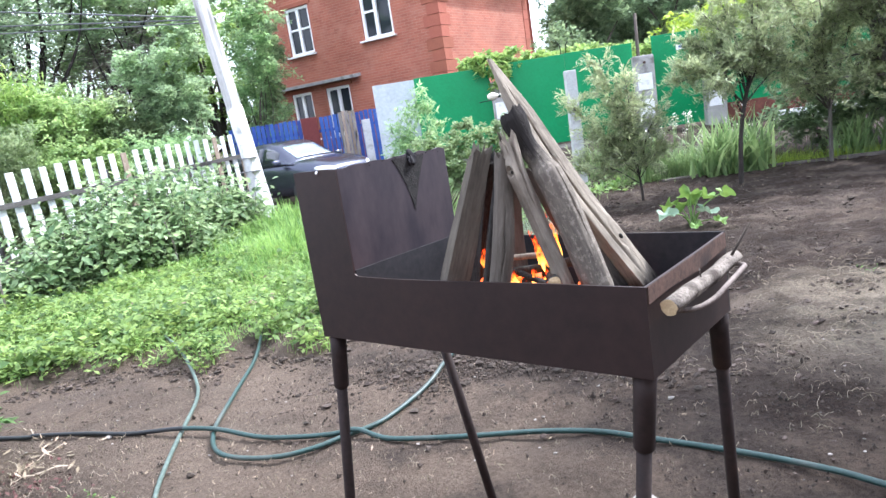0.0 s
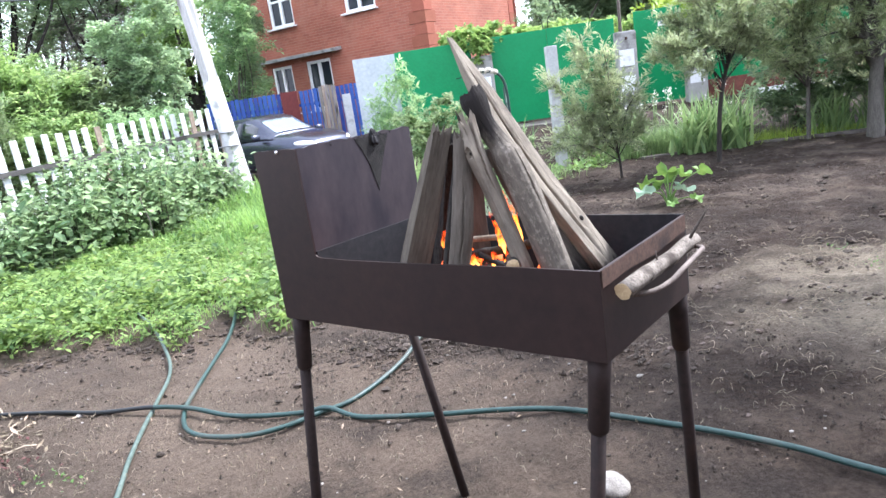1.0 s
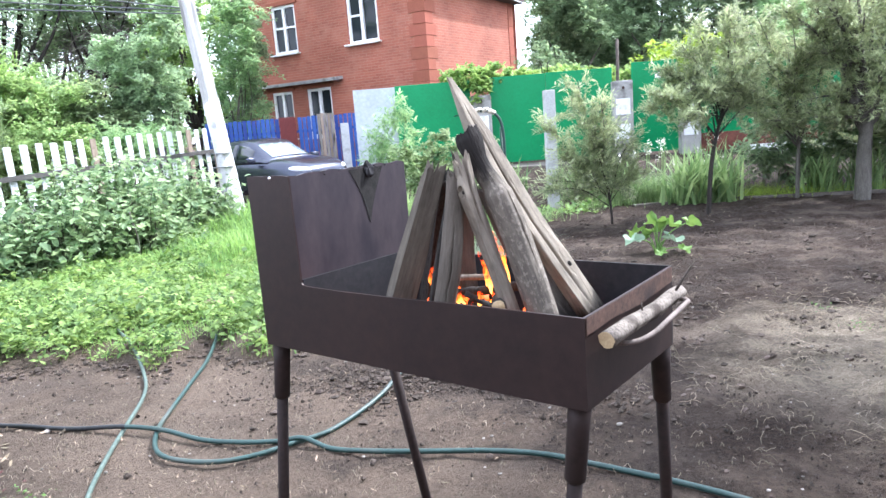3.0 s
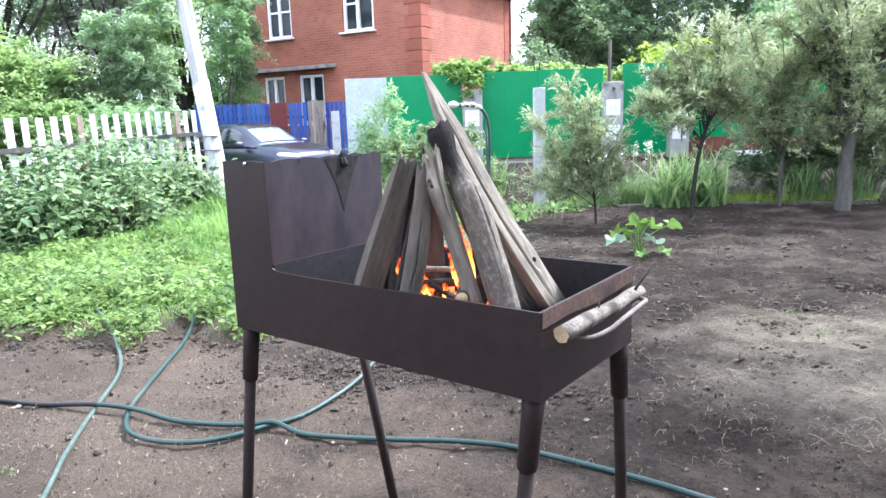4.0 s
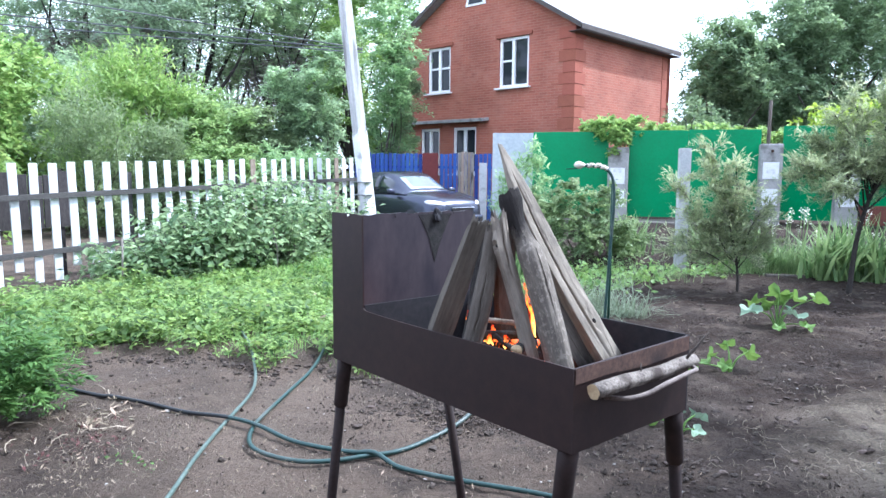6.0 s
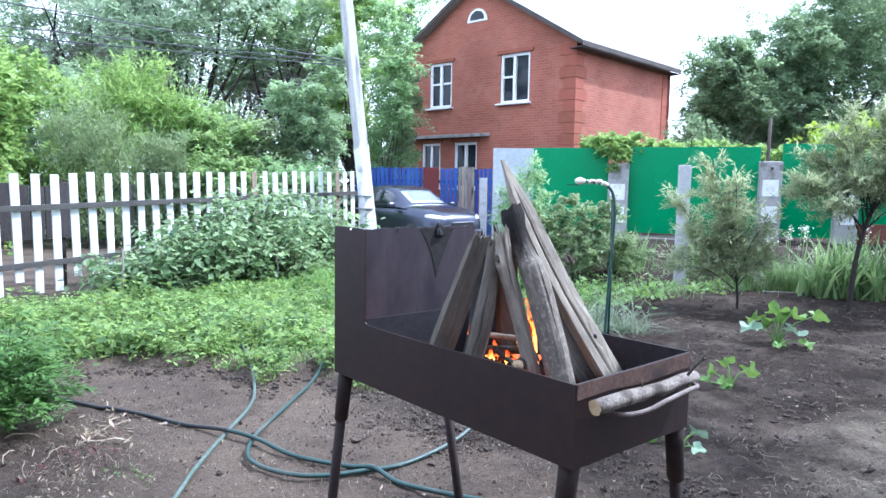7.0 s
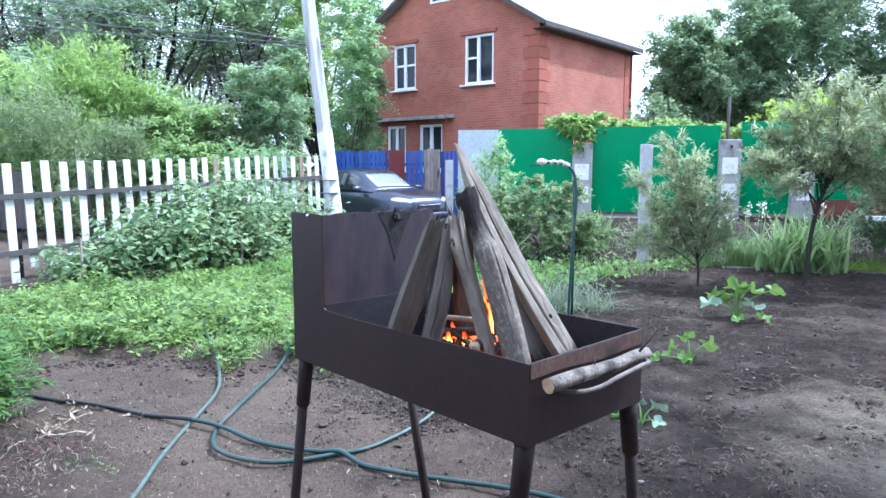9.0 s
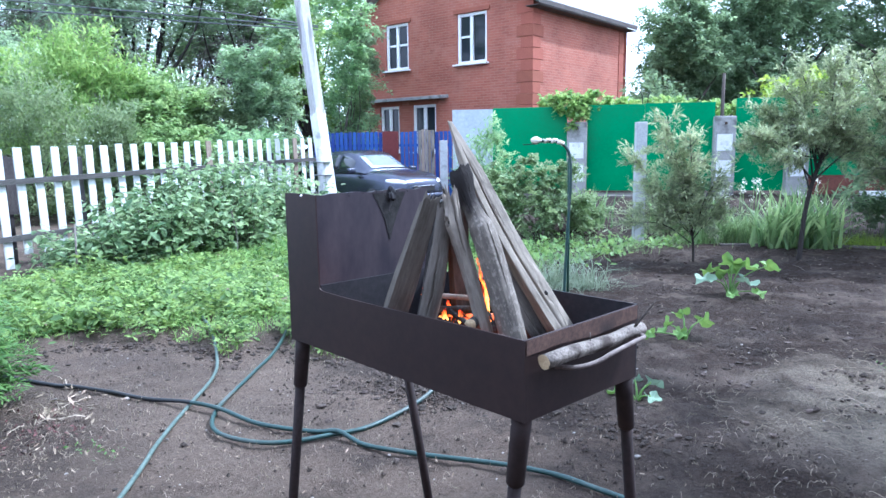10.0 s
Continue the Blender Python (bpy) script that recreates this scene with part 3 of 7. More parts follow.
def tube(name, points, radii, material, sides=8, wobble=0.0, seed=0, flat=1.0, smooth=True, parent=None, label=""):
    V, F = tube_data(points, radii, sides, wobble, seed, flat)
    ob = mesh_ob(name, V, F, material, smooth)
    return under(ob, parent, label) if parent else ob


def glide(points, per=8):
    """A smooth line through points (Catmull-Rom)."""
    P = np.array(points, float)
    Q = np.vstack([2 * P[0] - P[1], P, 2 * P[-1] - P[-2]])
    out = []
    for i in range(1, len(Q) - 2):
        for t in np.linspace(0, 1, per, endpoint=False):
            a, b, c, d = Q[i - 1], Q[i], Q[i + 1], Q[i + 2]
            out.append(0.5 * (2 * b + (c - a) * t + (2 * a - 5 * b + 4 * c - d) * t * t + (3 * b - a - 3 * c + d) * t ** 3))
    out.append(P[-1])
    return np.array(out)


def join(chunks):
    V, F, k = [], [], 0
    for v, f in chunks:
        V.append(np.asarray(v, float))
        F += [tuple(i + k for i in g) for g in f]
        k += len(v)
    return np.concatenate(V), F


# leaf shapes: along +y from the stalk, x across, z up; one unit long
BROAD = (np.array([(0, 0, 0), (-0.30, 0.35, 0.05), (0, 0.45, -0.03), (0.30, 0.35, 0.05), (-0.20, 0.72, 0.03), (0.20, 0.72, 0.03), (0, 1, -0.06)]),
         [(0, 2, 1), (0, 3, 2), (1, 2, 4), (2, 3, 5), (2, 6, 4), (2, 5, 6)])
OVAL = (np.array([(0, 0, 0), (-0.28, 0.5, 0.06), (0.28, 0.5, 0.06), (0, 1, -0.05)]), [(0, 2, 1), (1, 2, 3)])
NARROW = (np.array([(0, 0, 0), (-0.10, 0.45, 0.02), (0.10, 0.45, 0.02), (0, 1, -0.08)]), [(0, 2, 1), (1, 2, 3)])
BLADE = (np.array([(-0.025, 0, 0), (0.025, 0, 0), (-0.020, 0.5, 0.02), (0.020, 0.5, 0.02), (0, 1, -0.16)]), [(0, 1, 3, 2), (2, 3, 4)])
CLUMP = (np.concatenate([np.array([(0, 0, 0), (-0.22, 0.5, 0.05), (0.22, 0.5, 0.05), (0, 0.9, -0.05)]) @ np.array([[math.cos(a), math.sin(a), 0], [-math.sin(a), math.cos(a), 0], [0, 0, 1]]) + np.array([0, 0, 0.06 * i])
                         for i, a in enumerate((0.0, 2.2, 4.3))]),
         [(0, 2, 1), (1, 2, 3), (4, 6, 5), (5, 6, 7), (8, 10, 9), (9, 10, 11)])


def scatter_data(P, size, shape, lift=(10, 60), r=rng, yaw=None):
    """Leaves of one shape at places P, each with its own size, turn and lift in degrees above level."""
    S, F = shape
    n, k = len(P), len(S)
    size = np.broadcast_to(size, (n,))
    a = r.uniform(0, 2 * np.pi, n) if yaw is None else yaw
    b = np.radians(r.uniform(lift[0], lift[1], n))
    c = r.normal(0, 0.35, n)
    x, y, z = (S[:, i][None, :] * size[:, None] for i in range(3))
    x, z = x * np.cos(c)[:, None] - z * np.sin(c)[:, None], x * np.sin(c)[:, None] + z * np.cos(c)[:, None]
    y, z = y * np.cos(b)[:, None] - z * np.sin(b)[:, None], y * np.sin(b)[:, None] + z * np.cos(b)[:, None]
    x, y = x * np.cos(a)[:, None] - y * np.sin(a)[:, None], x * np.sin(a)[:, None] + y * np.cos(a)[:, None]
    V = np.stack([x + P[:, 0:1], y + P[:, 1:2], z + P[:, 2:3]], -1).reshape(-1, 3)
    G = [tuple(i + m * k for i in f) for m in range(n) for f in F]
    return V, G


def scatter(name, P, size, shape, material, lift=(10, 60), parent=None, r=rng, yaw=None):
    V, G = scatter_data(np.asarray(P, float), size, shape, lift, r, yaw)
    ob = mesh_ob(name, V, G, material)
    return under(ob, parent) if parent else ob


def sstep(a, b, v):
    t = np.clip((np.asarray(v, float) - a) / (b - a), 0, 1)
    return t * t * (3 - 2 * t)


# front edge of the green patch, with a notch where a hose comes out
EDGE_X = [-6, -2.9, -2.6, -2.35, -2.0, -1.7, -1.4, -1.12, -1.0, -0.88, -0.75, -0.5, 0.2, 1.0]
EDGE_Y = [4.0, 4.45, 4.80, 4.95, 5.02, 4.97, 4.74, 4.62, 4.95, 4.95, 4.50, 4.45, 5.4, 7.5]


def lay(x, y):
    """Height of the ground at a place, without its small bumps."""
    rise = 0.46 * sstep(8.9, 12.3, y) * sstep(0.4, 3.0, x)
    drop = -0.12 * sstep(11.5, 15.0, y) * (1 - sstep(0.4, 2.4, x))
    mound = 0.05 * np.exp(-((np.asarray(x) - 0.3) ** 2 / 0.5 + (np.asarray(y) - 3.75) ** 2 / 0.10))
    edge = np.interp(x, EDGE_X, EDGE_Y)
    bank = 0.055 * sstep(-0.10, 0.16, np.asarray(y) - edge - 0.10 * np.sin(np.asarray(x) * 7.1)) * (1 - sstep(6.4, 8.2, y)) * (1 - sstep(0.0, 0.7, x))
    return rise + drop + mound + bank


# ---- ground ----
def axis(lo, hi, step, far, grow=1.28):
    mid = list(np.arange(lo, hi + step / 2, step))
    out, s, v = [], step, hi
    while v < far:
        s *= grow
        v += s
        out.append(v)
    back, s, v = [], step, lo
    while v > -far:
        s *= grow
        v -= s
        back.append(v)
    return np.array(back[::-1] + mid + out)


def build_ground():
    xs, ys = axis(-5.0, 6.4, 0.045, 900), axis(1.2, 9.6, 0.045, 900)
    X, Y = np.meshgrid(xs, ys)
    Z = lay(X, Y)
    near = (1 - sstep(7, 16, np.hypot(X, Y - 4)))
    flat = Z.ravel().copy()
    nr = near.ravel()
    for i, (x, y) in enumerate(zip(X.ravel(), Y.ravel())):
        if nr[i] > 0:
            p = Vector((x, y, 0))
            flat[i] += nr[i] * (0.018 * noise.noise(p * 2.3) + 0.012 * noise.noise(p * 6.1) + 0.008 * noise.noise(p * 17.0))
            bed = min(1, max(0, (x - 0.7) / 0.9)) * min(1, max(0, (y - 2.6) / 0.8))
            flat[i] += nr[i] * bed * (0.034 * noise.noise(p * 2.4 + Vector((5, 0, 0))) + 0.030 * abs(noise.noise(p * 7.0)) + 0.016 * noise.noise(p * 15.0) + 0.012 * noise.noise(p * 28.0))
    nx, ny = len(xs), len(ys)
    V = np.stack([X.ravel(), Y.ravel(), flat], -1)
    F = [(j * nx + i, j * nx + i + 1, (j + 1) * nx + i + 1, (j + 1) * nx + i) for j in range(ny - 1) for i in range(nx - 1)]
    return tagged(mesh_ob("ground", V, F, M_SOIL, True), "dry brown garden soil with damp dark patches", "soil", kind="structure")


build_ground()

# unseen wall, added behind the camera to keep sky light off facing sides
wall_back = part("light_block_wall", bm_box((15.0, 0.3, 3.6), (-1.0, -2.4, 1.79), 0.01), M_DULLWALL)
tagged(wall_back, "unseen brown wall added behind the camera to block light", "wall", kind="structure")

# ---- brazier ----
BR = dict(loc=(0.251, 1.34, 0), rz=-50.9)
BW, BL, RIM, FLOOR, TOP = 0.43, 0.968, 1.003, 0.814, 1.272
RISE = 0.008  # the open end of the box stands this much higher


def build_brazier():
    b = thing("brazier", BR["loc"], BR["rz"], "rusty dark steel charcoal brazier with high end shield", "brazier")
    th = 0.005
    jag = random.Random(3)
    ex = -0.797  # end plate; the front plate runs on past it as a wing
    top = [(-BL + (ex + BL) * k / 5, TOP + jag.uniform(-0.002, 0.003)) for k in range(6)]
    front = [(-BL, FLOOR - 0.003), (0, FLOOR + RISE), (0, RIM), (-0.22, RIM - 0.003), (-0.45, RIM - 0.009), (-0.65, RIM - 0.012), (ex + 0.026, RIM - 0.011), (ex + 0.010, RIM - 0.009), (ex + 0.003, RIM - 0.003)] + top[::-1]
    part("front_wall", bm_prism(front, 0, th), M_STEEL, b, "dark brown rusted front plate rising to the shield")
    part("back_wall", bm_prism([(-BL, FLOOR), (0, FLOOR + RISE), (0, RIM + RISE), (-0.5, RIM + 0.001), (-BL, RIM)], BW - th, BW), M_SOOT, b, "sooty back plate")
    turn = Matrix(((0, 1, 0, ex), (1, 0, 0, 0), (0, 0, 1, 0), (0, 0, 0, 1)))

    def across(outline, y0, y1):
        bm = bm_prism(outline, y0, y1)
        bmesh.ops.transform(bm, matrix=turn, verts=bm.verts)
        return bm
    edge = [(BW - BW * k / 16, TOP + jag.uniform(-0.003, 0.004)) for k in range(17)]
    part("shield", across([(th + 0.001, RIM), (BW - th - 0.001, RIM), (BW - th - 0.001, RIM + 0.001), (BW, RIM + 0.001)] + edge[:-1] + [(th + 0.001, TOP)], -th, 0), M_SHIELD, b, "tall rust-stained end shield with ragged top edge")
    part("end_plate", across([(th + 0.001, FLOOR), (BW - th - 0.001, FLOOR), (BW - th - 0.001, RIM + 0.004), (th + 0.001, RIM + 0.004)], 0.001, 0.001 + th), M_SOOT, b, "sooty inner end plate")
    end = bm_prism([(th, FLOOR + RISE), (BW - th, FLOOR + RISE), (BW - th, RIM + RISE - 0.001), (0.22, RIM + 0.003), (th, RIM)], -th, 0)
    bmesh.ops.transform(end, matrix=Matrix(((0, 1, 0, 0), (1, 0, 0, 0), (0, 0, 1, 0), (0, 0, 0, 1))), verts=end.verts)
    part("end_wall", end, M_STEEL, b, "reddish rusted end plate")
    band = bm_prism([(th, RIM - 0.034), (0.12, RIM - 0.030), (0.25, RIM - 0.037), (BW - th, RIM - 0.028), (BW - th, RIM + RISE - 0.002), (0.22, RIM + 0.002), (th, RIM - 0.001)], 0.0005, 0.002)
    bmesh.ops.transform(band, matrix=Matrix(((0, 1, 0, 0), (1, 0, 0, 0), (0, 0, 1, 0), (0, 0, 0, 1))), verts=band.verts)
    part("rust_band", band, M_RUST, b, "flaking reddish rust along the upper edge")
    part("outer_end", bm_box((th, BW - 2 * th - 0.002, RIM - FLOOR), (-BL + th / 2, BW / 2, (RIM + FLOOR) / 2)), M_STEEL, b)
    part("floor_plate", bm_box((BL - 0.012, BW - 0.012, th), (-BL / 2, BW / 2, FLOOR + th / 2 + 0.006)), M_SOOT, b)
    # scab of burnt rust hanging at the top of the shield
    lump = bmesh.new()
    bmesh.ops.create_icosphere(lump, subdivisions=3, radius=0.013)
    for v in lump.verts:
        v.co *= 1 + 0.9 * noise.noise(v.co * 85) + 0.4 * noise.noise(v.co * 220)
        v.co.x *= 0.5
        v.co.z *= 1.5
    bmesh.ops.translate(lump, verts=lump.verts, vec=(ex + 0.006, 0.275, TOP - 0.010))
    part("rust_scab", lump, M_SOOT, b, "flaking scab of burnt rust")
    streak = across([(0.205, TOP - 0.006), (0.335, TOP - 0.006), (0.318, TOP - 0.040), (0.300, TOP - 0.075), (0.283, TOP - 0.115), (0.268, TOP - 0.158), (0.258, TOP - 0.120), (0.246, TOP - 0.080), (0.226, TOP - 0.040)], 0.0005, 0.002)
    part("soot_flake", streak, M_COAL, b, "peeling black soot scale")
    bolt = bmesh.new()
    bmesh.ops.create_uvsphere(bolt, u_segments=10, v_segments=6, radius=0.0055)
    bmesh.ops.translate(bolt, verts=bolt.verts, vec=(-0.868, -0.001, TOP - 0.006))
    part("bolt", bolt, M_CHROME, b, "shiny bolt head", True)
    crumbs = random.Random(12)
    for k in range(22):
        c = bmesh.new()
        bmesh.ops.create_icosphere(c, subdivisions=1, radius=crumbs.uniform(0.0010, 0.0030))
        bmesh.ops.translate(c, verts=c.verts, vec=(ex + 0.003, 0.10 + 0.30 * crumbs.random(), TOP - crumbs.uniform(-0.002, 0.010)))
        part("ash_crumb", c, M_SOOT, b)
    legs = [((-0.938, 0.024), (-1.005, -0.035)), ((-0.032, 0.03), (-0.115, 0.01)), ((-0.93, 0.40), (-0.83, 0.475)), ((-0.022, 0.408), (-0.095, 0.635))]
    for k, (top, foot) in enumerate(legs):
        A, B = np.array((*top, FLOOR + (RISE if top[0] > -0.5 else -0.003) - 0.001)), np.array((*foot, -0.03))
        d = (B - A) / np.linalg.norm(B - A)
        cut = 0.15 if k != 1 else 0.16
        leg = tube("leg", [A + d * (cut - 0.03), A + d * 0.5, B], [0.0155, 0.0155, 0.0155], M_LEG, 12, parent=b, label="dark steel pipe leg")
        tube("socket", [A, A + d * 0.05, A + d * cut, A + d * (cut + 0.006)], [0.0235, 0.0225, 0.0215, 0.017], M_LEG, 12, parent=leg, label="wider pipe socket welded under the box")
    # bent wire handle on the end plate
    pts = glide([(0.002, 0.10, 0.925), (0.040, 0.13, 0.926), (0.058, 0.18, 0.932), (0.066, 0.23, 0.944), (0.066, 0.32, 0.952), (0.055, 0.37, 0.950), (0.002, 0.395, 0.947)], 5)
    tube("wire_handle", pts, 0.0055, M_ROD, 8, parent=b, label="bent steel rod handle")
    return b


brazier = build_brazier()
BM = pose(*BR["loc"], 0, 0, BR["rz"])


def at_brazier(p):
    return np.array(BM @ Vector(p))


VIEWED = Vector((0.78, -0.95, 0.30))  # the open side of the fire, in the brazier's axes


def build_log(label, spine, radii, section, seed, material, cracks=(), rough=1.0, splinter=0.0, slant=0.0, knots=()):
    """A weathered log along spine (brazier axes, foot first). section: corners of its split face as (across, towards the
    open side) in radii; cracks: (place round it 0..1, half width, depth, from, to); knots: (share of length, side -1..1)."""
    pts = glide(spine, 24)
    n, m = len(pts), 96
    share = np.linspace(0, 1, n)
    R = np.interp(share, np.linspace(0, 1, len(radii)), radii)
    # points evenly round the split face
    C = np.array(list(section) + [section[0]], float)
    run = np.concatenate([[0], np.cumsum(np.linalg.norm(np.diff(C, axis=0), axis=1))])
    q = np.arange(m) / m * run[-1]
    S = np.column_stack([np.interp(q, run, C[:, 0]), np.interp(q, run, C[:, 1])])
    T = np.gradient(pts, axis=0)
    T /= np.linalg.norm(T, axis=1)[:, None]
    origin = pts[0]
    V = []
    for i in range(n):
        t = share[i]
        w = Vector(T[i])
        face = (VIEWED - w * VIEWED.dot(w)).normalized()
        side = w.cross(face)
        z = t * 0.5
        for j in range(m):
            su, sv = S[j]
            a = math.atan2(sv, su)
            ca, sa = math.cos(a), math.sin(a)
            g = 0.10 * rough * noise.noise(Vector((ca * 0.9, sa * 0.9, z * 6 + seed * 5))) + 0.04 * rough * noise.noise(Vector((ca * 2.5, sa * 2.5, z * 12 + seed)))
            g += 0.022 * noise.noise(Vector((ca * 11, sa * 11, z * 12 + seed * 2))) + 0.03 * noise.noise(Vector((ca * 22, sa * 22, z * 26 + seed * 7)))
            f = j / m
            for cf, wc, dc, t0, t1 in cracks:
                if t0 < t < t1:
                    line = cf + 0.018 * noise.noise(Vector((seed, cf * 9, z * 16))) + 0.012 * noise.noise(Vector((seed, cf * 9, z * 75)))
                    d = abs((f - line + 0.5) % 1 - 0.5)
                    if d < wc:
                        g -= dc * min(1, (t - t0) * 9, (t1 - t) * 9) * (1 - d / wc) ** 0.6
            for kt, ks in knots:
                d2 = ((t - kt) * 9) ** 2 + (su - ks) ** 2 * 2.2
                if sv > -0.2 and d2 < 1:
                    g += 0.35 * (1 - d2) * (1 if d2 > 0.10 else -0.6)
            rr = R[i] * max(0.25, 1 + g)
            p = Vector(pts[i]) + side * (su * rr) + face * (sv * rr)
            if t > 0.86:
                k = (t - 0.86) / 0.14
                up = slant * su * R[i] + splinter * R[i] * (1.4 * noise.noise(Vector((ca * 1.7, sa * 1.7, seed + 40))) + 1.2 * noise.noise(Vector((ca * 5, sa * 5, seed + 70))))
                p += w * (k * k * up)
            V.append(Vector(p) - Vector(origin))
    F = [(i * m + j, i * m + (j + 1) % m, (i + 1) * m + (j + 1) % m, (i + 1) * m + j) for i in range(n - 1) for j in range(m)]
    V += [Vector((0, 0, 0)), Vector(pts[-1] - origin) - Vector(T[-1]) * (0.35 * R[-1])]
    F += [((j + 1) % m, j, n * m) for j in range(m)] + [((n - 1) * m + j, (n - 1) * m + (j + 1) % m, n * m + 1) for j in range(m)]
    e = thing("log", (0, 0, 0), 0, label, "firewood", "logs of the fire")
    grow = Vector(T[n // 2])
    turn = grow.to_track_quat("Z", "Y")
    e.matrix_world = BM @ Matrix.LocRotScale(Vector(origin), turn, None)
    back = turn.to_matrix().inverted()
    ob = mesh_ob("wood", [back @ v for v in V], F, [material], True)
    ob.data.set_sharp_from_angle(angle=radians(38))
    under(ob, e)
    for kt, ks in knots:
        i = int(kt * (n - 1))
        w = Vector(T[i])
        face = (VIEWED - w * VIEWED.dot(w)).normalized()
        eye_at = back @ (Vector(pts[i]) - Vector(origin) + w.cross(face) * (ks * R[i]) + face * (math.sqrt(max(0.1, 1 - ks * ks)) * R[i] * 0.78))
        knot = bmesh.new()
        bmesh.ops.create_icosphere(knot, subdivisions=2, radius=R[i] * 0.13)
        for v in knot.verts:
            v.co *= 1 + 0.35 * noise.noise(v.co * 90)
            v.co.z *= 1.5
        bmesh.ops.translate(knot, verts=knot.verts, vec=eye_at)
        part("knot", knot, M_CHARWOOD, e, "dark knot", smooth=True)
    return e


def build_fire():
    split = ((-1.0, -0.05), (-0.42, 0.66), (0.98, -0.32), (0.75, -0.80), (-0.60, -0.75))
    wedge = ((-0.95, 0.10), (-0.30, 0.80), (0.55, 0.60), (1.0, -0.05), (0.2, -0.8), (-0.6, -0.6))
    plank = ((-1.0, -0.15), (-0.52, 0.40), (0.98, -0.20), (0.75, -0.75), (-0.80, -0.65))
    round_ = tuple((math.cos(2 * math.pi * k / 14), math.sin(2 * math.pi * k / 14)) for k in range(14))
    build_log("long grey split log with dark cracks leaning in the brazier", [(-0.140, 0.395, 0.832), (-0.268, 0.276, 1.12), (-0.341, 0.203, 1.32), (-0.393, 0.158, 1.470)],
              [0.038, 0.037, 0.0365, 0.036, 0.035, 0.033, 0.030, 0.028, 0.021, 0.013, 0.005], split, 11, M_SPLITLIT,
              [(0.285, 0.022, 0.75, 0.10, 0.90), (0.345, 0.012, 0.35, 0.40, 0.85), (0.38, 0.005, 0.22, 0.05, 0.40), (0.43, 0.005, 0.25, 0.60, 0.95), (0.17, 0.007, 0.30, 0.62, 0.97)], 1.2, 0.7, -0.6, ((0.21, 0.45),))
    # the dark wood here stands in for the long log's shade
    build_log("split log coloured dark for shade, leaning close under the long one", [(-0.190, 0.340, 0.832), (-0.272, 0.244, 1.04), (-0.330, 0.180, 1.22)], [0.033, 0.033, 0.031, 0.028, 0.020], split, 12, M_SPLITDARK,
              [(0.33, 0.007, 0.30, 0.1, 0.8)], 0.8, 0.8, 0.2)
    build_log("long round log with flaking bark and a bare charred top", [(-0.176, 0.194, 0.832), (-0.205, 0.180, 0.97), (-0.242, 0.160, 1.12), (-0.270, 0.148, 1.203), (-0.316, 0.146, 1.275), (-0.351, 0.152, 1.345)],
              [0.0345, 0.035, 0.035, 0.035, 0.0345, 0.034, 0.033, 0.0325, 0.032, 0.0315, 0.0315, 0.032, 0.0245, 0.0235, 0.0225, 0.0235, 0.028, 0.031, 0.028], round_, 13, M_BARKLOG, [(0.16, 0.008, 0.18, 0.30, 0.65), (0.30, 0.008, 0.15, 0.66, 0.9)], 0.6, 0.25, 0.3)
    build_log("slender cracked grey log leaning over the fire", [(-0.232, 0.160, 0.832), (-0.262, 0.138, 0.98), (-0.300, 0.122, 1.12), (-0.318, 0.104, 1.21), (-0.328, 0.096, 1.285)],
              [0.0215, 0.021, 0.0205, 0.020, 0.0205, 0.022, 0.0215, 0.021], wedge, 14, M_SPLIT, [(0.30, 0.014, 0.40, 0.50, 1.05), (0.42, 0.014, 0.45, 0.75, 1.05)], 1.2, 1.5, -0.4, ((0.80, -0.55),))
    build_log("crooked dark branch log leaning in the fire", [(-0.385, 0.040, 0.832), (-0.376, 0.052, 0.95), (-0.355, 0.066, 1.06), (-0.352, 0.082, 1.15), (-0.346, 0.094, 1.262)],
              [0.0275, 0.0265, 0.0245, 0.0255, 0.024, 0.021, 0.018], round_, 15, M_SPLITDARK, [(0.24, 0.012, 0.2, 0.3, 0.8)], 1.2, 0.8, 0.2)
    build_log("flat grey plank of firewood leaning in the brazier", [(-0.548, 0.034, 0.838), (-0.480, 0.068, 1.05), (-0.412, 0.106, 1.272)],
              [0.0385, 0.037, 0.035, 0.030, 0.0245], plank, 16, M_PLANK, [(0.42, 0.012, 0.25, 0.1, 0.7)], 0.35, 0.9, 0.3)
    build_log("thin dark stick leaning beside the plank", [(-0.445, 0.058, 0.838), (-0.415, 0.085, 1.03), (-0.380, 0.120, 1.23)], [0.010, 0.0095, 0.009, 0.007], round_, 17, M_CHARWOOD, (), 0.6, 0.5)
    build_log("dark log at the back of the fire", [(-0.575, 0.225, 0.838), (-0.500, 0.200, 1.08), (-0.405, 0.142, 1.25)], [0.034, 0.033, 0.031, 0.028], wedge, 18, M_CHARWOOD, (), 0.8, 0.5)
    build_log("dark reddish split log behind the flames", [(-0.510, 0.320, 0.838), (-0.455, 0.245, 1.08), (-0.380, 0.168, 1.25)], [0.032, 0.032, 0.030, 0.026], split, 19, M_SPLITDARK, (), 0.8, 0.5)
    # ash bed
    n = 26
    X, Y = np.meshgrid(np.linspace(-0.76, -0.02, n), np.linspace(0.02, 0.41, n))
    Z = 0.8175 + 0.012 * np.exp(-((X + 0.36) ** 2 / 0.03 + (Y - 0.2) ** 2 / 0.02))
    V = [at_brazier((x, y, z + 0.004 * noise.noise(Vector((x * 40, y * 40, 0))) + 0.004)) for x, y, z in zip(X.ravel(), Y.ravel(), Z.ravel())]
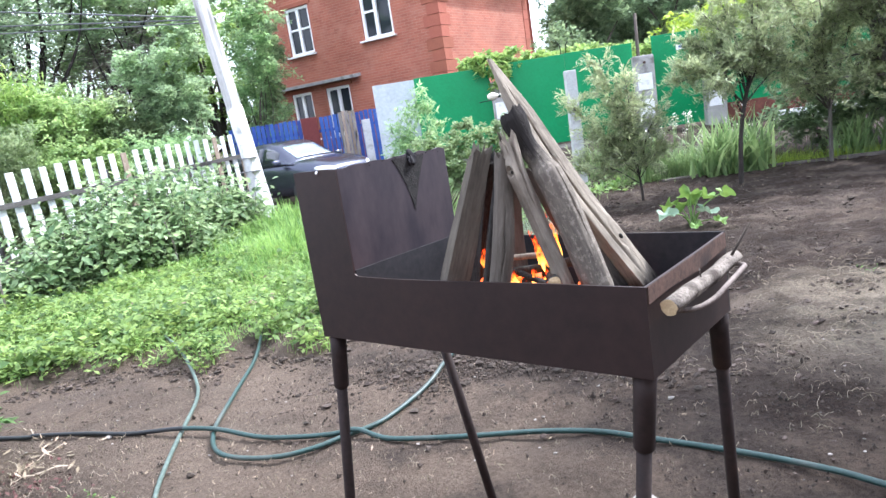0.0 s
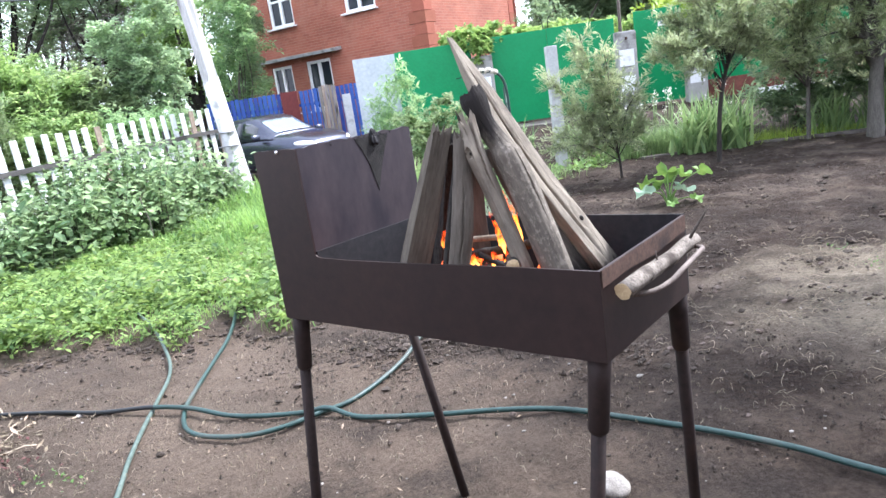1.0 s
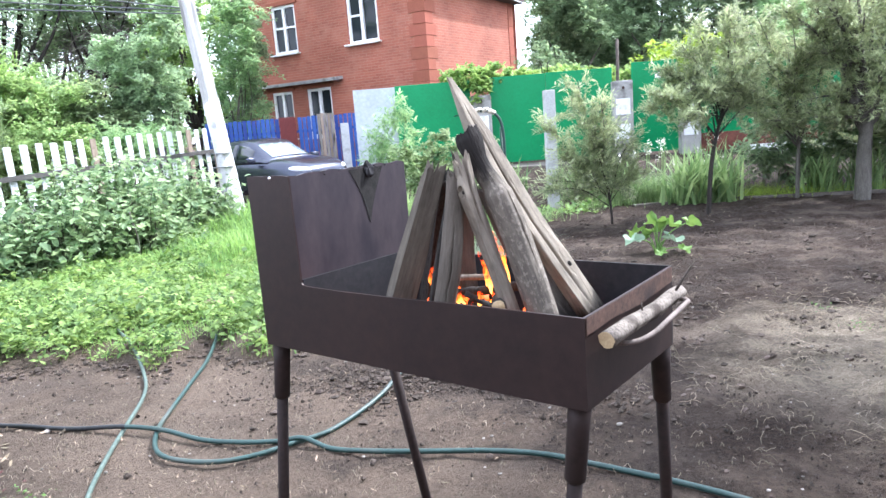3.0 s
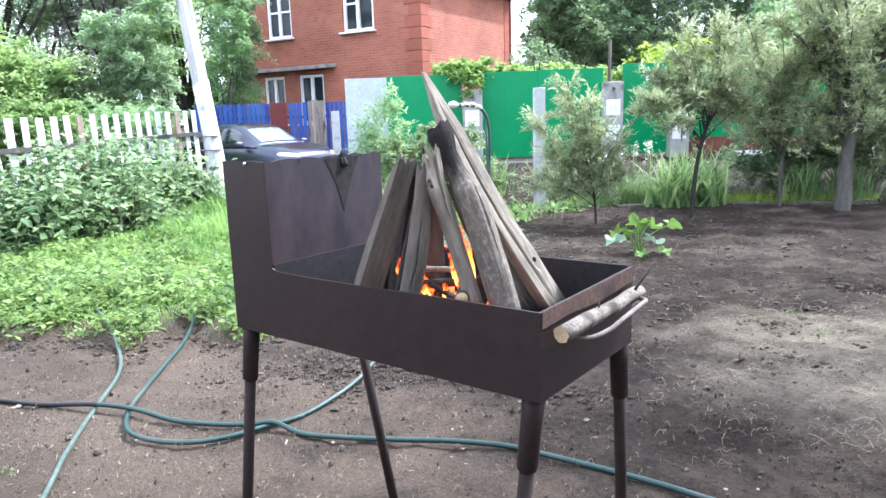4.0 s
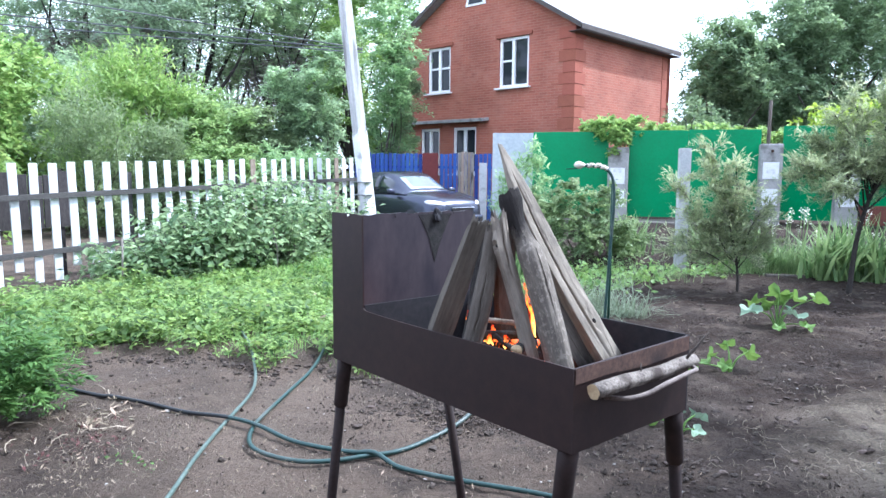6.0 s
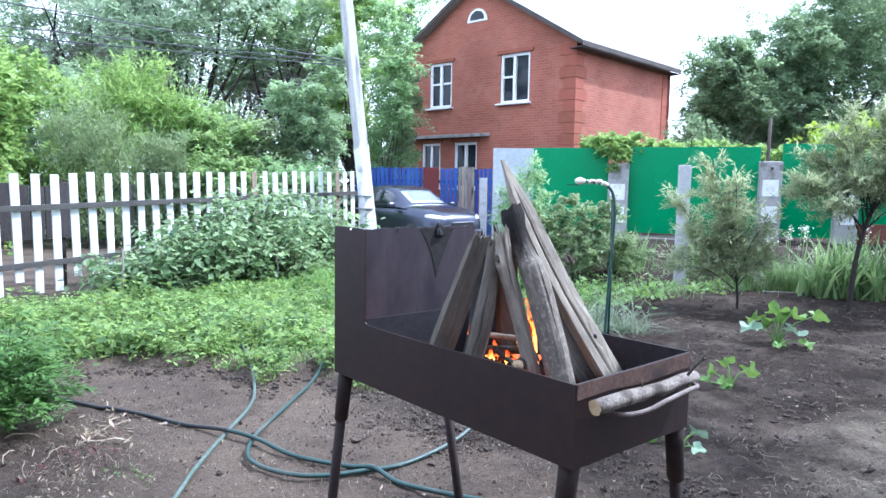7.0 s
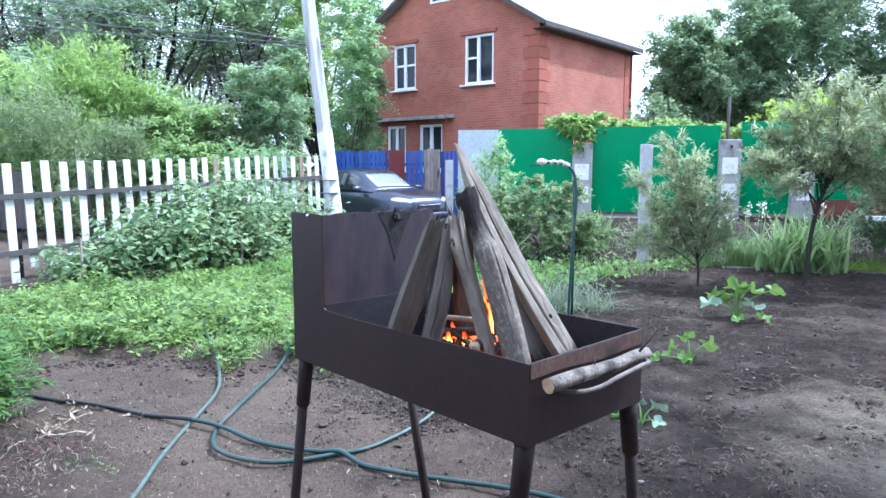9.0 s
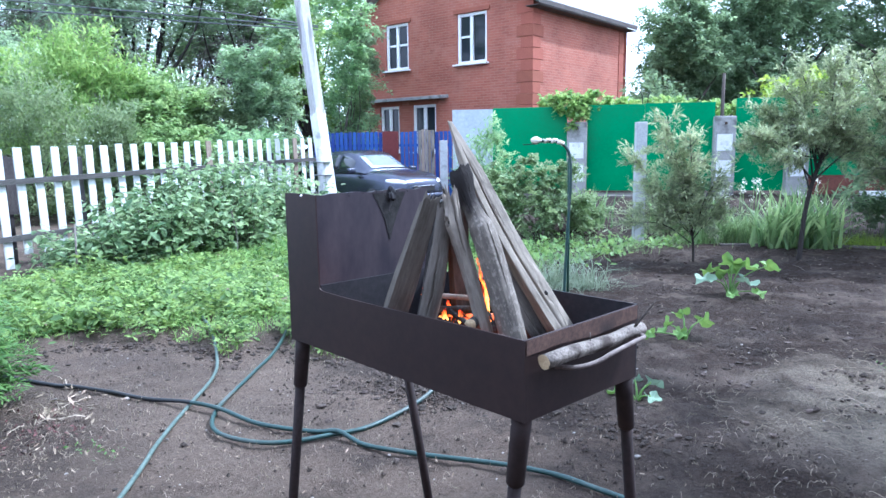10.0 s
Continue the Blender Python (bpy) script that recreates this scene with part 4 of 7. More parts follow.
    F = [(j * n + i, j * n + i + 1, (j + 1) * n + i + 1, (j + 1) * n + i) for j in range(n - 1) for i in range(n - 1)]
    tagged(mesh_ob("ash_bed", V, F, M_ASH, True), "grey ash spread over the brazier floor", "ash", kind="stuff")
    r = np.random.default_rng(5)
    for k in range(70):
        hot = k % 5 in (0, 3)
        lvl = 0.838 + 0.115 * (k / 70) ** 0.7
        sp = 0.085 * (1.15 - 0.6 * k / 70)
        p = (-0.365 + r.normal() * sp, 0.185 + r.normal() * sp * 0.75, lvl)
        bm = bmesh.new()
        bmesh.ops.create_icosphere(bm, subdivisions=2, radius=r.uniform(0.012, 0.026))
        for v in bm.verts:
            v.co *= 1 + 0.55 * noise.noise(v.co * 55 + Vector((k, 0, 0))) + 0.2 * noise.noise(v.co * 150)
        ob = part("ember" if hot else "charcoal", bm, M_EMBER if hot else M_COAL)
        ob.location = at_brazier(p)
        tagged(ob, "glowing orange ember among the coals" if hot else "black lump of charcoal in the ash", "charcoal", "coals of the fire")
    sticks = [((-0.46, 0.13, 0.965), (-0.27, 0.24, 0.985), 0.011, M_CHARWOOD), ((-0.245, 0.085, 0.978), (-0.40, 0.30, 0.945), 0.014, M_CHARWOOD), ((-0.44, 0.17, 1.005), (-0.30, 0.20, 1.012), 0.007, M_SPLIT),
              ((-0.36, 0.12, 0.985), (-0.285, 0.13, 0.955), 0.007, M_CHARWOOD), ((-0.175, 0.07, 0.965), (-0.10, 0.20, 0.872), 0.004, M_SPLIT), ((-0.165, 0.12, 0.955), (-0.12, 0.05, 0.885), 0.004, M_SPLIT), ((-0.50, 0.12, 0.90), (-0.38, 0.28, 0.93), 0.016, M_CHARWOOD)]
    for k, (a, b, rr, mat) in enumerate(sticks):
        V, F = tube_data([at_brazier(np.array(a) + (np.array(b) - np.array(a)) * t) for t in np.linspace(0, 1, 9)], rr, 10, 0.10, 40 + k)
        ob = mesh_ob("burning_stick", V, F, [mat, M_CUTWOOD], True)
        if k == 1:
            for p in ob.data.polygons:
                p.material_index = int(len(p.vertices) > 6)
        tagged(ob, "half-burnt stick lying on the coals", "firewood", "sticks in the fire")
    # tongues of fire: foot, half width, height, lean
    tongues = [((-0.279, 0.185, 0.985), 0.0095, 0.165, -0.050), ((-0.284, 0.183, 0.975), 0.009, 0.095, -0.020), ((-0.445, 0.115, 0.975), 0.012, 0.085, -0.012), ((-0.428, 0.120, 0.97), 0.011, 0.060, 0.006),
               ((-0.335, 0.185, 0.97), 0.015, 0.120, -0.022), ((-0.352, 0.195, 0.97), 0.013, 0.095, 0.010), ((-0.318, 0.200, 0.96), 0.013, 0.085, -0.030)]
    for k in range(20):
        x = -0.425 + 0.135 * k / 19 + r.normal() * 0.012
        tongues.append(((x, 0.160 + r.normal() * 0.024, 0.940 + r.uniform(-0.012, 0.020)), r.uniform(0.006, 0.017), r.uniform(0.016, 0.060), r.normal() * 0.018))
    for k, (p, w, h, lean) in enumerate(tongues):
        bm = bmesh.new()
        bmesh.ops.create_icosphere(bm, subdivisions=3, radius=1)
        for v in bm.verts:
            t = (v.co.z + 1) / 2
            s = w * (1 - t) ** 0.7 * (0.5 + 0.9 * t)
            tw = 1.0 * w * math.sin(4.5 * t + k * 1.7) * t
            nz = 1 + 1.5 * noise.noise(Vector((v.co.x * 1.9 + k * 3, v.co.y * 1.9, t * 4.5 + k * 7)))
            v.co = Vector((v.co.x * s * nz + tw + lean * t, v.co.y * s * nz * 0.6, h * t))
        ob = part("flame", bm, M_FLAMECORE if k % 3 == 0 else M_FLAME, smooth=True)
        ob.matrix_world = pose(*at_brazier(p), 0, 0, BR["rz"])
        tagged(ob, "orange flame licking up between the logs", "flame", "flames of the fire")


build_fire()


def build_handle_stick():
    pts = [at_brazier((0.028 + 0.0015 * math.sin(k * 1.1), 0.030 + 0.375 * k / 11, 0.957 + 0.002 * math.sin(k * 0.8))) for k in range(12)]
    e = thing("stick", tuple(pts[0]), 0, "pale barked stick with sawn end resting on the wire handle", "stick")
    V, F = tube_data(np.array(pts) - pts[0], [0.0165, 0.0168, 0.0165, 0.017, 0.0162, 0.016, 0.0165, 0.0158, 0.0155, 0.0158, 0.016, 0.0155], 16, 0.035, 3)
    ob = mesh_ob("bark", V, F, [M_BARK, M_CUTWOOD], True)
    for p in ob.data.polygons:
        if len(p.vertices) > 6:
            p.material_index = 1
            p.use_smooth = False
    under(ob, e)
    tw = [at_brazier(q) - pts[0] for q in ((0.032, 0.36, 0.968), (0.045, 0.385, 0.998), (0.055, 0.40, 1.020), (0.062, 0.41, 1.035))]
    tube("twig", tw, [0.0035, 0.003, 0.0025, 0.0015], M_TRUNK, 6, parent=e)
    tw = [at_brazier(q) - pts[0] for q in ((0.030, 0.19, 0.968), (0.027, 0.192, 0.990))]
    tube("twig", tw, [0.002, 0.001], M_TRUNK, 6, parent=e)


build_handle_stick()

# ---- hoses ----
def build_hose(label, pts, r, mat, name="garden_hose", dark_until=None):
    line = glide([(x, y, lay(x, y) + r + 0.006 + dz) for x, y, dz in pts], 9)
    ob = tube(name, line, r, [mat, M_HOSEDARK], 10)
    if dark_until is not None:
        for p in ob.data.polygons:
            p.material_index = int(p.center.x < dark_until)
    return tagged(ob, label, "hose", "hoses on the soil")


build_hose("dark green hose lying across the bare soil", [(-3.6, 4.66, 0), (-2.23, 4.08, 0), (-2.03, 4.01, 0), (-1.75, 3.89, 0), (-1.48, 3.75, 0), (-1.21, 3.625, 0.020), (-1.0, 3.505, 0.020), (-0.80, 3.36, 0), (-0.62, 3.265, 0), (-0.45, 3.21, 0), (-0.34, 3.16, 0.020), (-0.22, 3.05, 0), (-0.06, 2.965, 0), (0.13, 2.89, 0), (0.41, 2.79, 0),
            (0.62, 2.68, 0), (0.77, 2.54, 0), (1.01, 2.30, 0), (1.20, 2.07, 0), (1.33, 1.85, 0), (1.7, 1.3, 0)], 0.0115, M_HOSE, dark_until=-1.18)
build_hose("green hose looping out of the grass round to the tap", [(-1.15, 5.55, 0.02), (-1.02, 5.36, 0.012), (-0.945, 5.20, 0), (-0.905, 4.98, 0), (-0.92, 4.58, 0), (-0.965, 4.18, 0), (-1.01, 3.80, 0), (-1.03, 3.58, 0), (-1.01, 3.38, 0), (-0.95, 3.25, 0), (-0.83, 3.155, 0), (-0.68, 3.10, 0), (-0.53, 3.11, 0), (-0.40, 3.16, 0), (-0.22, 3.23, 0),
            (-0.05, 3.39, 0), (0.08, 3.54, 0), (0.21, 3.75, 0), (0.45, 4.15, 0), (0.75, 4.5, 0), (1.0, 4.72, 0), (1.17, 4.83, 0)], 0.0115, M_HOSE)
build_hose("dusty pale green hose running from the grass towards the path", [(-1.62, 5.35, 0.02), (-1.44, 4.96, 0), (-1.27, 4.45, 0), (-1.20, 4.09, 0), (-1.20, 3.70, 0), (-1.205, 3.40, 0), (-1.20, 3.12, 0), (-1.185, 2.93, 0), (-1.17, 2.66, 0), (-1.15, 1.9, 0)], 0.0105, M_HOSEPALE)


# ---- picket fence ----
F0, FSTEP = Vector((-4.874, 7.70, 0)), Vector((0.1146, 0.199, 0))
FDIR = FSTEP.normalized()
FANG = math.degrees(math.atan2(FDIR.y, FDIR.x))


def build_fence():
    e = thing("picket_fence", F0, FANG, "whitewashed wooden picket fence on grey rails behind raspberry bushes", "fence")
    step = FSTEP.length
    r = random.Random(4)
    base = None
    for k in range(-14, 29):
        x = k * step
        top = 1.435 + 0.0063 * k + r.uniform(-0.012, 0.012)
        lo = 0.05 if k < 0 or k % 7 in (1, 2) else 0.20
        rot = Matrix.Rotation(radians(r.uniform(-1.0, 1.0)), 4, "Y") @ Matrix.Rotation(radians(-1.5), 4, "X")
        w = 0.102 + r.uniform(-0.008, 0.008)
        mat = M_RAWBOARD if k in (16, 25, 28) else M_PICKET
        part("slat", bm_box((w, 0.02, top - lo), (0, 0, 0), 0.003), mat, e).matrix_local = Matrix.Translation((x, -0.032, (top + lo) / 2)) @ rot
    span = 43 * step
    mid = (-14 + 28) / 2 * step
    tilt = Matrix.Rotation(-math.atan(0.0056 / step), 4, "Y")
    for z in (1.055, 0.40):
        part("rail", bm_box((span, 0.04, 0.065), (0, 0, 0), 0.004), M_RAIL, e).matrix_local = Matrix.Translation((mid, -0.068, z + 0.03)) @ tilt
    old = thing("board_fence", F0, FANG, "dark weathered board fence close behind the pickets", "fence")
    for k in range(-22, 6):
        top = 1.30 + r.uniform(-0.03, 0.03) + 0.004 * k
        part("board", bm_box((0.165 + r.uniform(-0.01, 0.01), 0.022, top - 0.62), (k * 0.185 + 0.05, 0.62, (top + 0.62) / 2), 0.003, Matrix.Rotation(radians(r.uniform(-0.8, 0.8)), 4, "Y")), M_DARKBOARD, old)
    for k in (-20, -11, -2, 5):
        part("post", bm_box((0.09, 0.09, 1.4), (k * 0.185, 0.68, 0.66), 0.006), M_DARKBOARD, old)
    for k in (-10, -2, 6, 14, 22):
        part("post", bm_box((0.10, 0.10, 1.35), ((k + 0.5) * step, 0.08, 0.66), 0.006), M_RAIL, e)


build_fence()


def build_pole():
    e = thing("utility_pole", (-1.302, 12.4, lay(-1.3, 12.4)), 0, "leaning square concrete utility pole with whitewashed foot", "pole")
    lean = -0.1075

    def square(z0, z1, r0, r1, steps, ragged=0.0):
        """A tapered square shaft, one arris towards the garden."""
        pick = random.Random(8)
        bm = bmesh.new()
        rings = []
        for k in range(steps + 1):
            z = z0 + (z1 - z0) * k / steps
            rr = r0 + (r1 - r0) * k / steps
            ring = []
            for c in range(4):
                for d in (-0.13, 0.13):
                    a = radians(-96 + 90 * c) + d
                    zz = z + (pick.uniform(-ragged, ragged) if k == steps else 0)
                    ring.append(bm.verts.new((lean * z + rr * math.cos(a), rr * math.sin(a), zz)))
            rings.append(ring)
        for p, q in zip(rings, rings[1:]):
            for i in range(8):
                bm.faces.new((p[i], p[(i + 1) % 8], q[(i + 1) % 8], q[i]))
        bm.faces.new(rings[0][::-1])
        bm.faces.new(rings[-1])
        return bm
    part("shaft", square(-0.1, 7.5, 0.138, 0.105, 8), M_POLE, e)
    part("whitewash", square(-0.05, 2.05, 0.143, 0.134, 3, 0.09), M_LIME, e, "chalky whitewash on the foot")
    stub = [(-0.145 - 0.02 * z, -0.14, z) for z in np.linspace(-0.1, 1.42, 4)]
    tube("footing_stub", stub, [0.078, 0.076, 0.075, 0.072], M_GREYPOST, 8, 0.03, 3, parent=e, label="short grey stub bound to the pole")
    for z in (0.95, 1.18):
        part("wire_band", bm_box((0.34, 0.36, 0.012), (-0.05 + lean * z, -0.04, z), 0.003), M_WIRE, e)
    part("crossarm", bm_box((1.2, 0.08, 0.1), (lean * 6.9, -0.13, 6.9), 0.01), M_POLE, e)


build_pole()


def build_cable(label, a, b, sag):
    A, B = np.array(a, float), np.array(b, float)
    pts = [A + (B - A) * t - np.array((0, 0, 4 * sag * t * (1 - t))) for t in np.linspace(0, 1, 24)]
    tagged(tube("overhead_cable", pts, 0.015, M_WIRE, 6), label, "cable", "overhead cables")


for left, right in ((6.64, 4.22), (5.39, 4.19), (4.93, 4.13)):
    build_cable("thin grey overhead power cable sagging before the trees", (-21.7, 12.48, left), (-1.95, 16.6, right), 0.04)


# ---- car ----
def build_car():
    front = Vector((0.42, 14.9, 0))
    ang = -48.0  # heading: towards the viewer and to +x
    d = Vector((math.cos(radians(ang)), math.sin(radians(ang)), 0))
    c = front - d * 2.1
    e = thing("car", (c.x, c.y, -0.10), ang, "parked dark grey saloon car behind the garden fence", "car")
    # body: stations along x with half width, sill, shoulder and deck height
    st = [(-2.10, 0.60, 0.42, 0.70, 0.80), (-2.02, 0.74, 0.32, 0.78, 0.95), (-1.6, 0.83, 0.22, 0.82, 1.02), (-0.9, 0.86, 0.20, 0.84, 0.98), (0.2, 0.87, 0.20, 0.84, 1.00),
          (0.95, 0.86, 0.20, 0.83, 1.01), (1.45, 0.84, 0.20, 0.82, 0.98), (1.85, 0.77, 0.22, 0.76, 0.90), (2.03, 0.64, 0.30, 0.68, 0.80), (2.10, 0.48, 0.36, 0.58, 0.68)]
    V, F = [], []
    m = 12
    for x, w, s, sh, dk in st:
        ring = [(-w * 0.9, s), (-w, s + 0.10), (-w * 1.0, (s + sh) / 2), (-w * 0.985, sh), (-w * 0.86, dk - 0.02), (-w * 0.45, dk + 0.015)]
        ring += [(-y, z) for y, z in reversed(ring)]
        V += [(x, y, z) for y, z in ring]
    for k in range(len(st) - 1):
        for i in range(m):
            j = (i + 1) % m
            F.append((k * m + i, k * m + j, (k + 1) * m + j, (k + 1) * m + i))
    F += [tuple(range(m - 1, -1, -1)), tuple((len(st) - 1) * m + i for i in range(m))]
    body = mesh_ob("body", V, F, M_CARPAINT, True)
    body.modifiers.new("round", "SUBSURF").levels = 1
    body.modifiers["round"].render_levels = 1
    under(body, e)
    # cabin: a smooth shell over the body, with glass laid just proud of it
    cab = np.array([(-1.62, 0.70, 1.00), (-1.20, 0.66, 1.22), (-0.85, 0.62, 1.36), (-0.40, 0.60, 1.435), (0.05, 0.595, 1.44), (0.32, 0.60, 1.39), (0.65, 0.635, 1.20), (1.05, 0.69, 0.985)])

    def on_cab(x, v, off=0.0):
        w, z = np.interp(x, cab[:, 0], cab[:, 1]), np.interp(x, cab[:, 0], cab[:, 2])
        lo = 0.93
        u = abs(v)
        if u < 0.62:
            y, h = w * 0.93 * u / 0.62, z - 0.035 * (u / 0.62) ** 3
        else:
            t = (u - 0.62) / 0.38
            y, h = w * 0.93 + (0.775 - w * 0.93) * t ** 0.9, (z - 0.035) + (lo - z + 0.035) * t
        return (x, math.copysign(y + off * (u > 0.6), v), h + off * (u <= 0.62))

    def cab_patch(name, x0, x1, v0, v1, off, mat, nx, nv, label=""):
        V = [on_cab(x, v, off) for x in np.linspace(x0, x1, nx) for v in np.linspace(v0, v1, nv)]
        F = [(i * nv + j, i * nv + j + 1, (i + 1) * nv + j + 1, (i + 1) * nv + j) for i in range(nx - 1) for j in range(nv - 1)]
        ob = mesh_ob(name, V, F, mat, True)
        ob.modifiers.new("thick", "SOLIDIFY").thickness = 0.006
        return under(ob, e, label)
    cab_patch("roof", -1.62, 1.05, -1, 1, 0.0, M_CARPAINT, 30, 25)
    cab_patch("windshield", 0.44, 0.93, -0.50, 0.50, 0.010, M_WINDSCREEN, 8, 9, "windscreen coloured pale for the sky's reflection")
    cab_patch("rear_window", -1.52, -0.98, -0.56, 0.56, 0.010, M_CARGLASS, 8, 9)
    for s in (-1, 1):
        a0, a1 = sorted((s * 0.68, s * 0.93))
        cab_patch("side_window", 0.02, 0.52, a0, a1, 0.008, M_CARGLASS, 6, 4)
        cab_patch("side_window", -0.72, -0.04, a0, a1, 0.008, M_CARGLASS, 6, 4)
        cab_patch("side_window", -1.10, -0.80, a0, a1, 0.008, M_CARGLASS, 5, 4)
        hb = bmesh.new()
        bmesh.ops.create_uvsphere(hb, u_segments=16, v_segments=10, radius=1)
        for v in hb.verts:
            v.co = Vector((1.83 + 0.22 * v.co.x, s * (0.58 - 0.10 * v.co.x) + 0.15 * v.co.y, 0.765 + 0.075 * v.co.z - 0.03 * v.co.x))
        part("headlight", hb, M_LAMP, e, "bright clear headlight lens", True)
        mb = bm_box((0.10, 0.20, 0.12), (0.72, s * 0.93, 1.00), 0.03)
        part("mirror", mb, M_CARPAINT, e, smooth=True)
        for x in (-1.32, 1.32):
            t = bmesh.new()
            bmesh.ops.create_cone(t, cap_ends=True, segments=28, radius1=0.31, radius2=0.31, depth=0.20, matrix=Matrix.Translation((x, s * 0.76, 0.31)) @ Matrix.Rotation(math.pi / 2, 4, "X"))
            bmesh.ops.bevel(t, geom=[ed for ed in t.edges], offset=0.02, segments=2, affect="EDGES")
            w = part("tyre", t, M_TYRE, e, smooth=True)
            rm = bmesh.new()
            bmesh.ops.create_cone(rm, cap_ends=True, segments=20, radius1=0.20, radius2=0.18, depth=0.03, matrix=Matrix.Translation((x, s * 0.865, 0.31)) @ Matrix.Rotation(math.pi / 2, 4, "X"))
            part("rim", rm, M_CHROME, w)
    part("grille", bm_box((0.03, 0.62, 0.10), (2.095, 0, 0.60), 0.01), M_TYRE, e)
    part("grille_trim", bm_box((0.02, 0.66, 0.02), (2.11, 0, 0.665), 0.006), M_CHROME, e)
    part("bumper", bm_box((0.10, 1.25, 0.16), (2.07, 0, 0.42), 0.04), M_CARPAINT, e, smooth=True)


build_car()

# ---- house ----
HC = Vector((3.60, 19.30, 0))          # near corner of the house
HF = Vector((-0.731, 0.682, 0))        # along the gable front, away from the corner
HS = Vector((0.682, 0.731, 0))         # along the side wall
HW, HD, HE, HR = 7.2, 5.32, 5.42, 7.55  # width, depth, eaves, ridge


def build_house():
    e = thing("house", HC, math.degrees(math.atan2(HF.y, HF.x)), "two-storey red brick house with gabled roof and white windows", "house")
    # local axes: x along the gable front, y = outwards from the front
    out = Vector((-HF.y, HF.x, 0))
    sgn = 1 if out.dot(Vector((0, -1, 0))) > 0 else -1
    inn = -sgn  # direction of y that goes into the house

    def wall(name, outline, holes, axis_y, depth, label):
        """outline and holes in (u, z); a plate with real openings."""
        bm = bmesh.new()
        us = sorted({u for u, _ in outline} | {h[0] for h in holes} | {h[1] for h in holes})
        zs = sorted({0.0} | {z for _, z in outline if z <= HE} | {h[2] for h in holes} | {h[3] for h in holes})
        lay_uv = bm.loops.layers.uv.new("UVMap")
        grid = {}

        def vert(u, z, d):
            k = (round(u, 4), round(z, 4), d)
            if k not in grid:
                grid[k] = bm.verts.new((u, 0, z) if d == 0 else (u, depth, z))
            return grid[k]
        for d in (0, 1):
            for a, b in zip(us, us[1:]):
                for c, f in zip(zs, zs[1:]):
                    if any(h[0] <= a and b <= h[1] and h[2] <= c and f <= h[3] for h in holes):
                        continue
                    bm.faces.new((vert(a, c, d), vert(b, c, d), vert(b, f, d), vert(a, f, d)))
            top = [p for p in outline if p[1] >= HE]
            if max(z for _, z in top) > HE:
                row = [vert(u, HE, d) for u in us]
                bm.faces.new(row + [vert(*max(top, key=lambda p: p[1]), d)])
        for h in holes:
            ring = [(h[0], h[2]), (h[1], h[2]), (h[1], h[3]), (h[0], h[3])]
            for p, q in zip(ring, ring[1:] + ring[:1]):
                ps = [p, q]
                if p[0] == q[0]:
                    mids = sorted({z for z in zs if min(p[1], q[1]) <= z <= max(p[1], q[1])})
                    chain = [(p[0], z) for z in mids]
                else:
                    mids = sorted({u for u in us if min(p[0], q[0]) <= u <= max(p[0], q[0])})
                    chain = [(u, p[1]) for u in mids]
                for s, t in zip(chain, chain[1:]):
                    bm.faces.new((vert(*s, 0), vert(*t, 0), vert(*t, 1), vert(*s, 1)))
        bmesh.ops.recalc_face_normals(bm, faces=bm.faces)
        for f in bm.faces:
            for l in f.loops:
                l[lay_uv].uv = (l.vert.co.x + l.vert.co.y, l.vert.co.z)
        ob = part(name, bm, M_BRICK, e, label)
        return ob

    up = [(4.66, 5.66, 3.87, 5.32), (1.57, 2.67, 3.84, 5.30)]
    low = [(5.12, 5.99, 1.25, 2.73), (3.54, 4.52, 1.25, 2.73)]
    gable = [(0, 0), (HW, 0), (HW, HE), (HW / 2, HR), (0, HE)]
    wall("front_wall", gable, up + low, 0, 0.3 * inn, "red brick gable wall")
    side = wall("side_wall", [(0, 0), (HD, 0), (HD, HE), (0, HE)], [], 0, 0.3, "sunlit red brick side wall")
    # the side wall starts behind the front wall and runs inwards
    side.matrix_local = Matrix(((0, 1, 0, 0), (inn, 0, 0, 0.3 * inn), (0, 0, 1, 0), (0, 0, 0, 1)))
    far = wall("far_wall", [(0, 0), (HD, 0), (HD, HE), (0, HE)], [], 0, 0.3, "")
    far.matrix_local = Matrix(((0, 1, 0, HW - 0.3), (inn, 0, 0, 0.3 * inn), (0, 0, 1, 0), (0, 0, 0, 1)))
    back = wall("back_wall", gable, [], 0, 0.3 * inn, "")
    back.matrix_local = Matrix.Translation((0, (HD + 0.3) * inn, 0))
    # quoins: raised bands of brick at the near corner, one course after another
    k = 0
    z = 0.05
    while z < HE - 0.3:
        big = k % 2 == 0
        w = 0.52 if big else 0.38
        part("quoin", bm_box((w + 0.03, w + 0.03, 0.30), (w / 2 - 0.015, inn * (w / 2 - 0.015), z + 0.15), 0.008), M_BRICKPART, e)
        part("quoin", bm_box((0.36, 0.36, 0.30), (0.16, inn * (HD + 0.3 - 0.13), z + 0.15), 0.008), M_BRICKPART, e)
        z += 0.312
        k += 1
    # roof with overhang
    ov = 0.30
    slope = (HR - HE) / (HW / 2)
    for s in (-1, 1):
        x0 = HW / 2
        x1 = HW / 2 + s * (HW / 2 + 0.35)
        z0, z1 = HR + 0.05, HR + 0.05 - slope * (HW / 2 + 0.35)
        y0, y1 = -inn * ov, inn * (HD + 0.3 + ov)
        V = [(x0, y0, z0), (x1, y0, z1), (x1, y1, z1), (x0, y1, z0)]
        V += [(x, y, z + 0.09) for x, y, z in V]
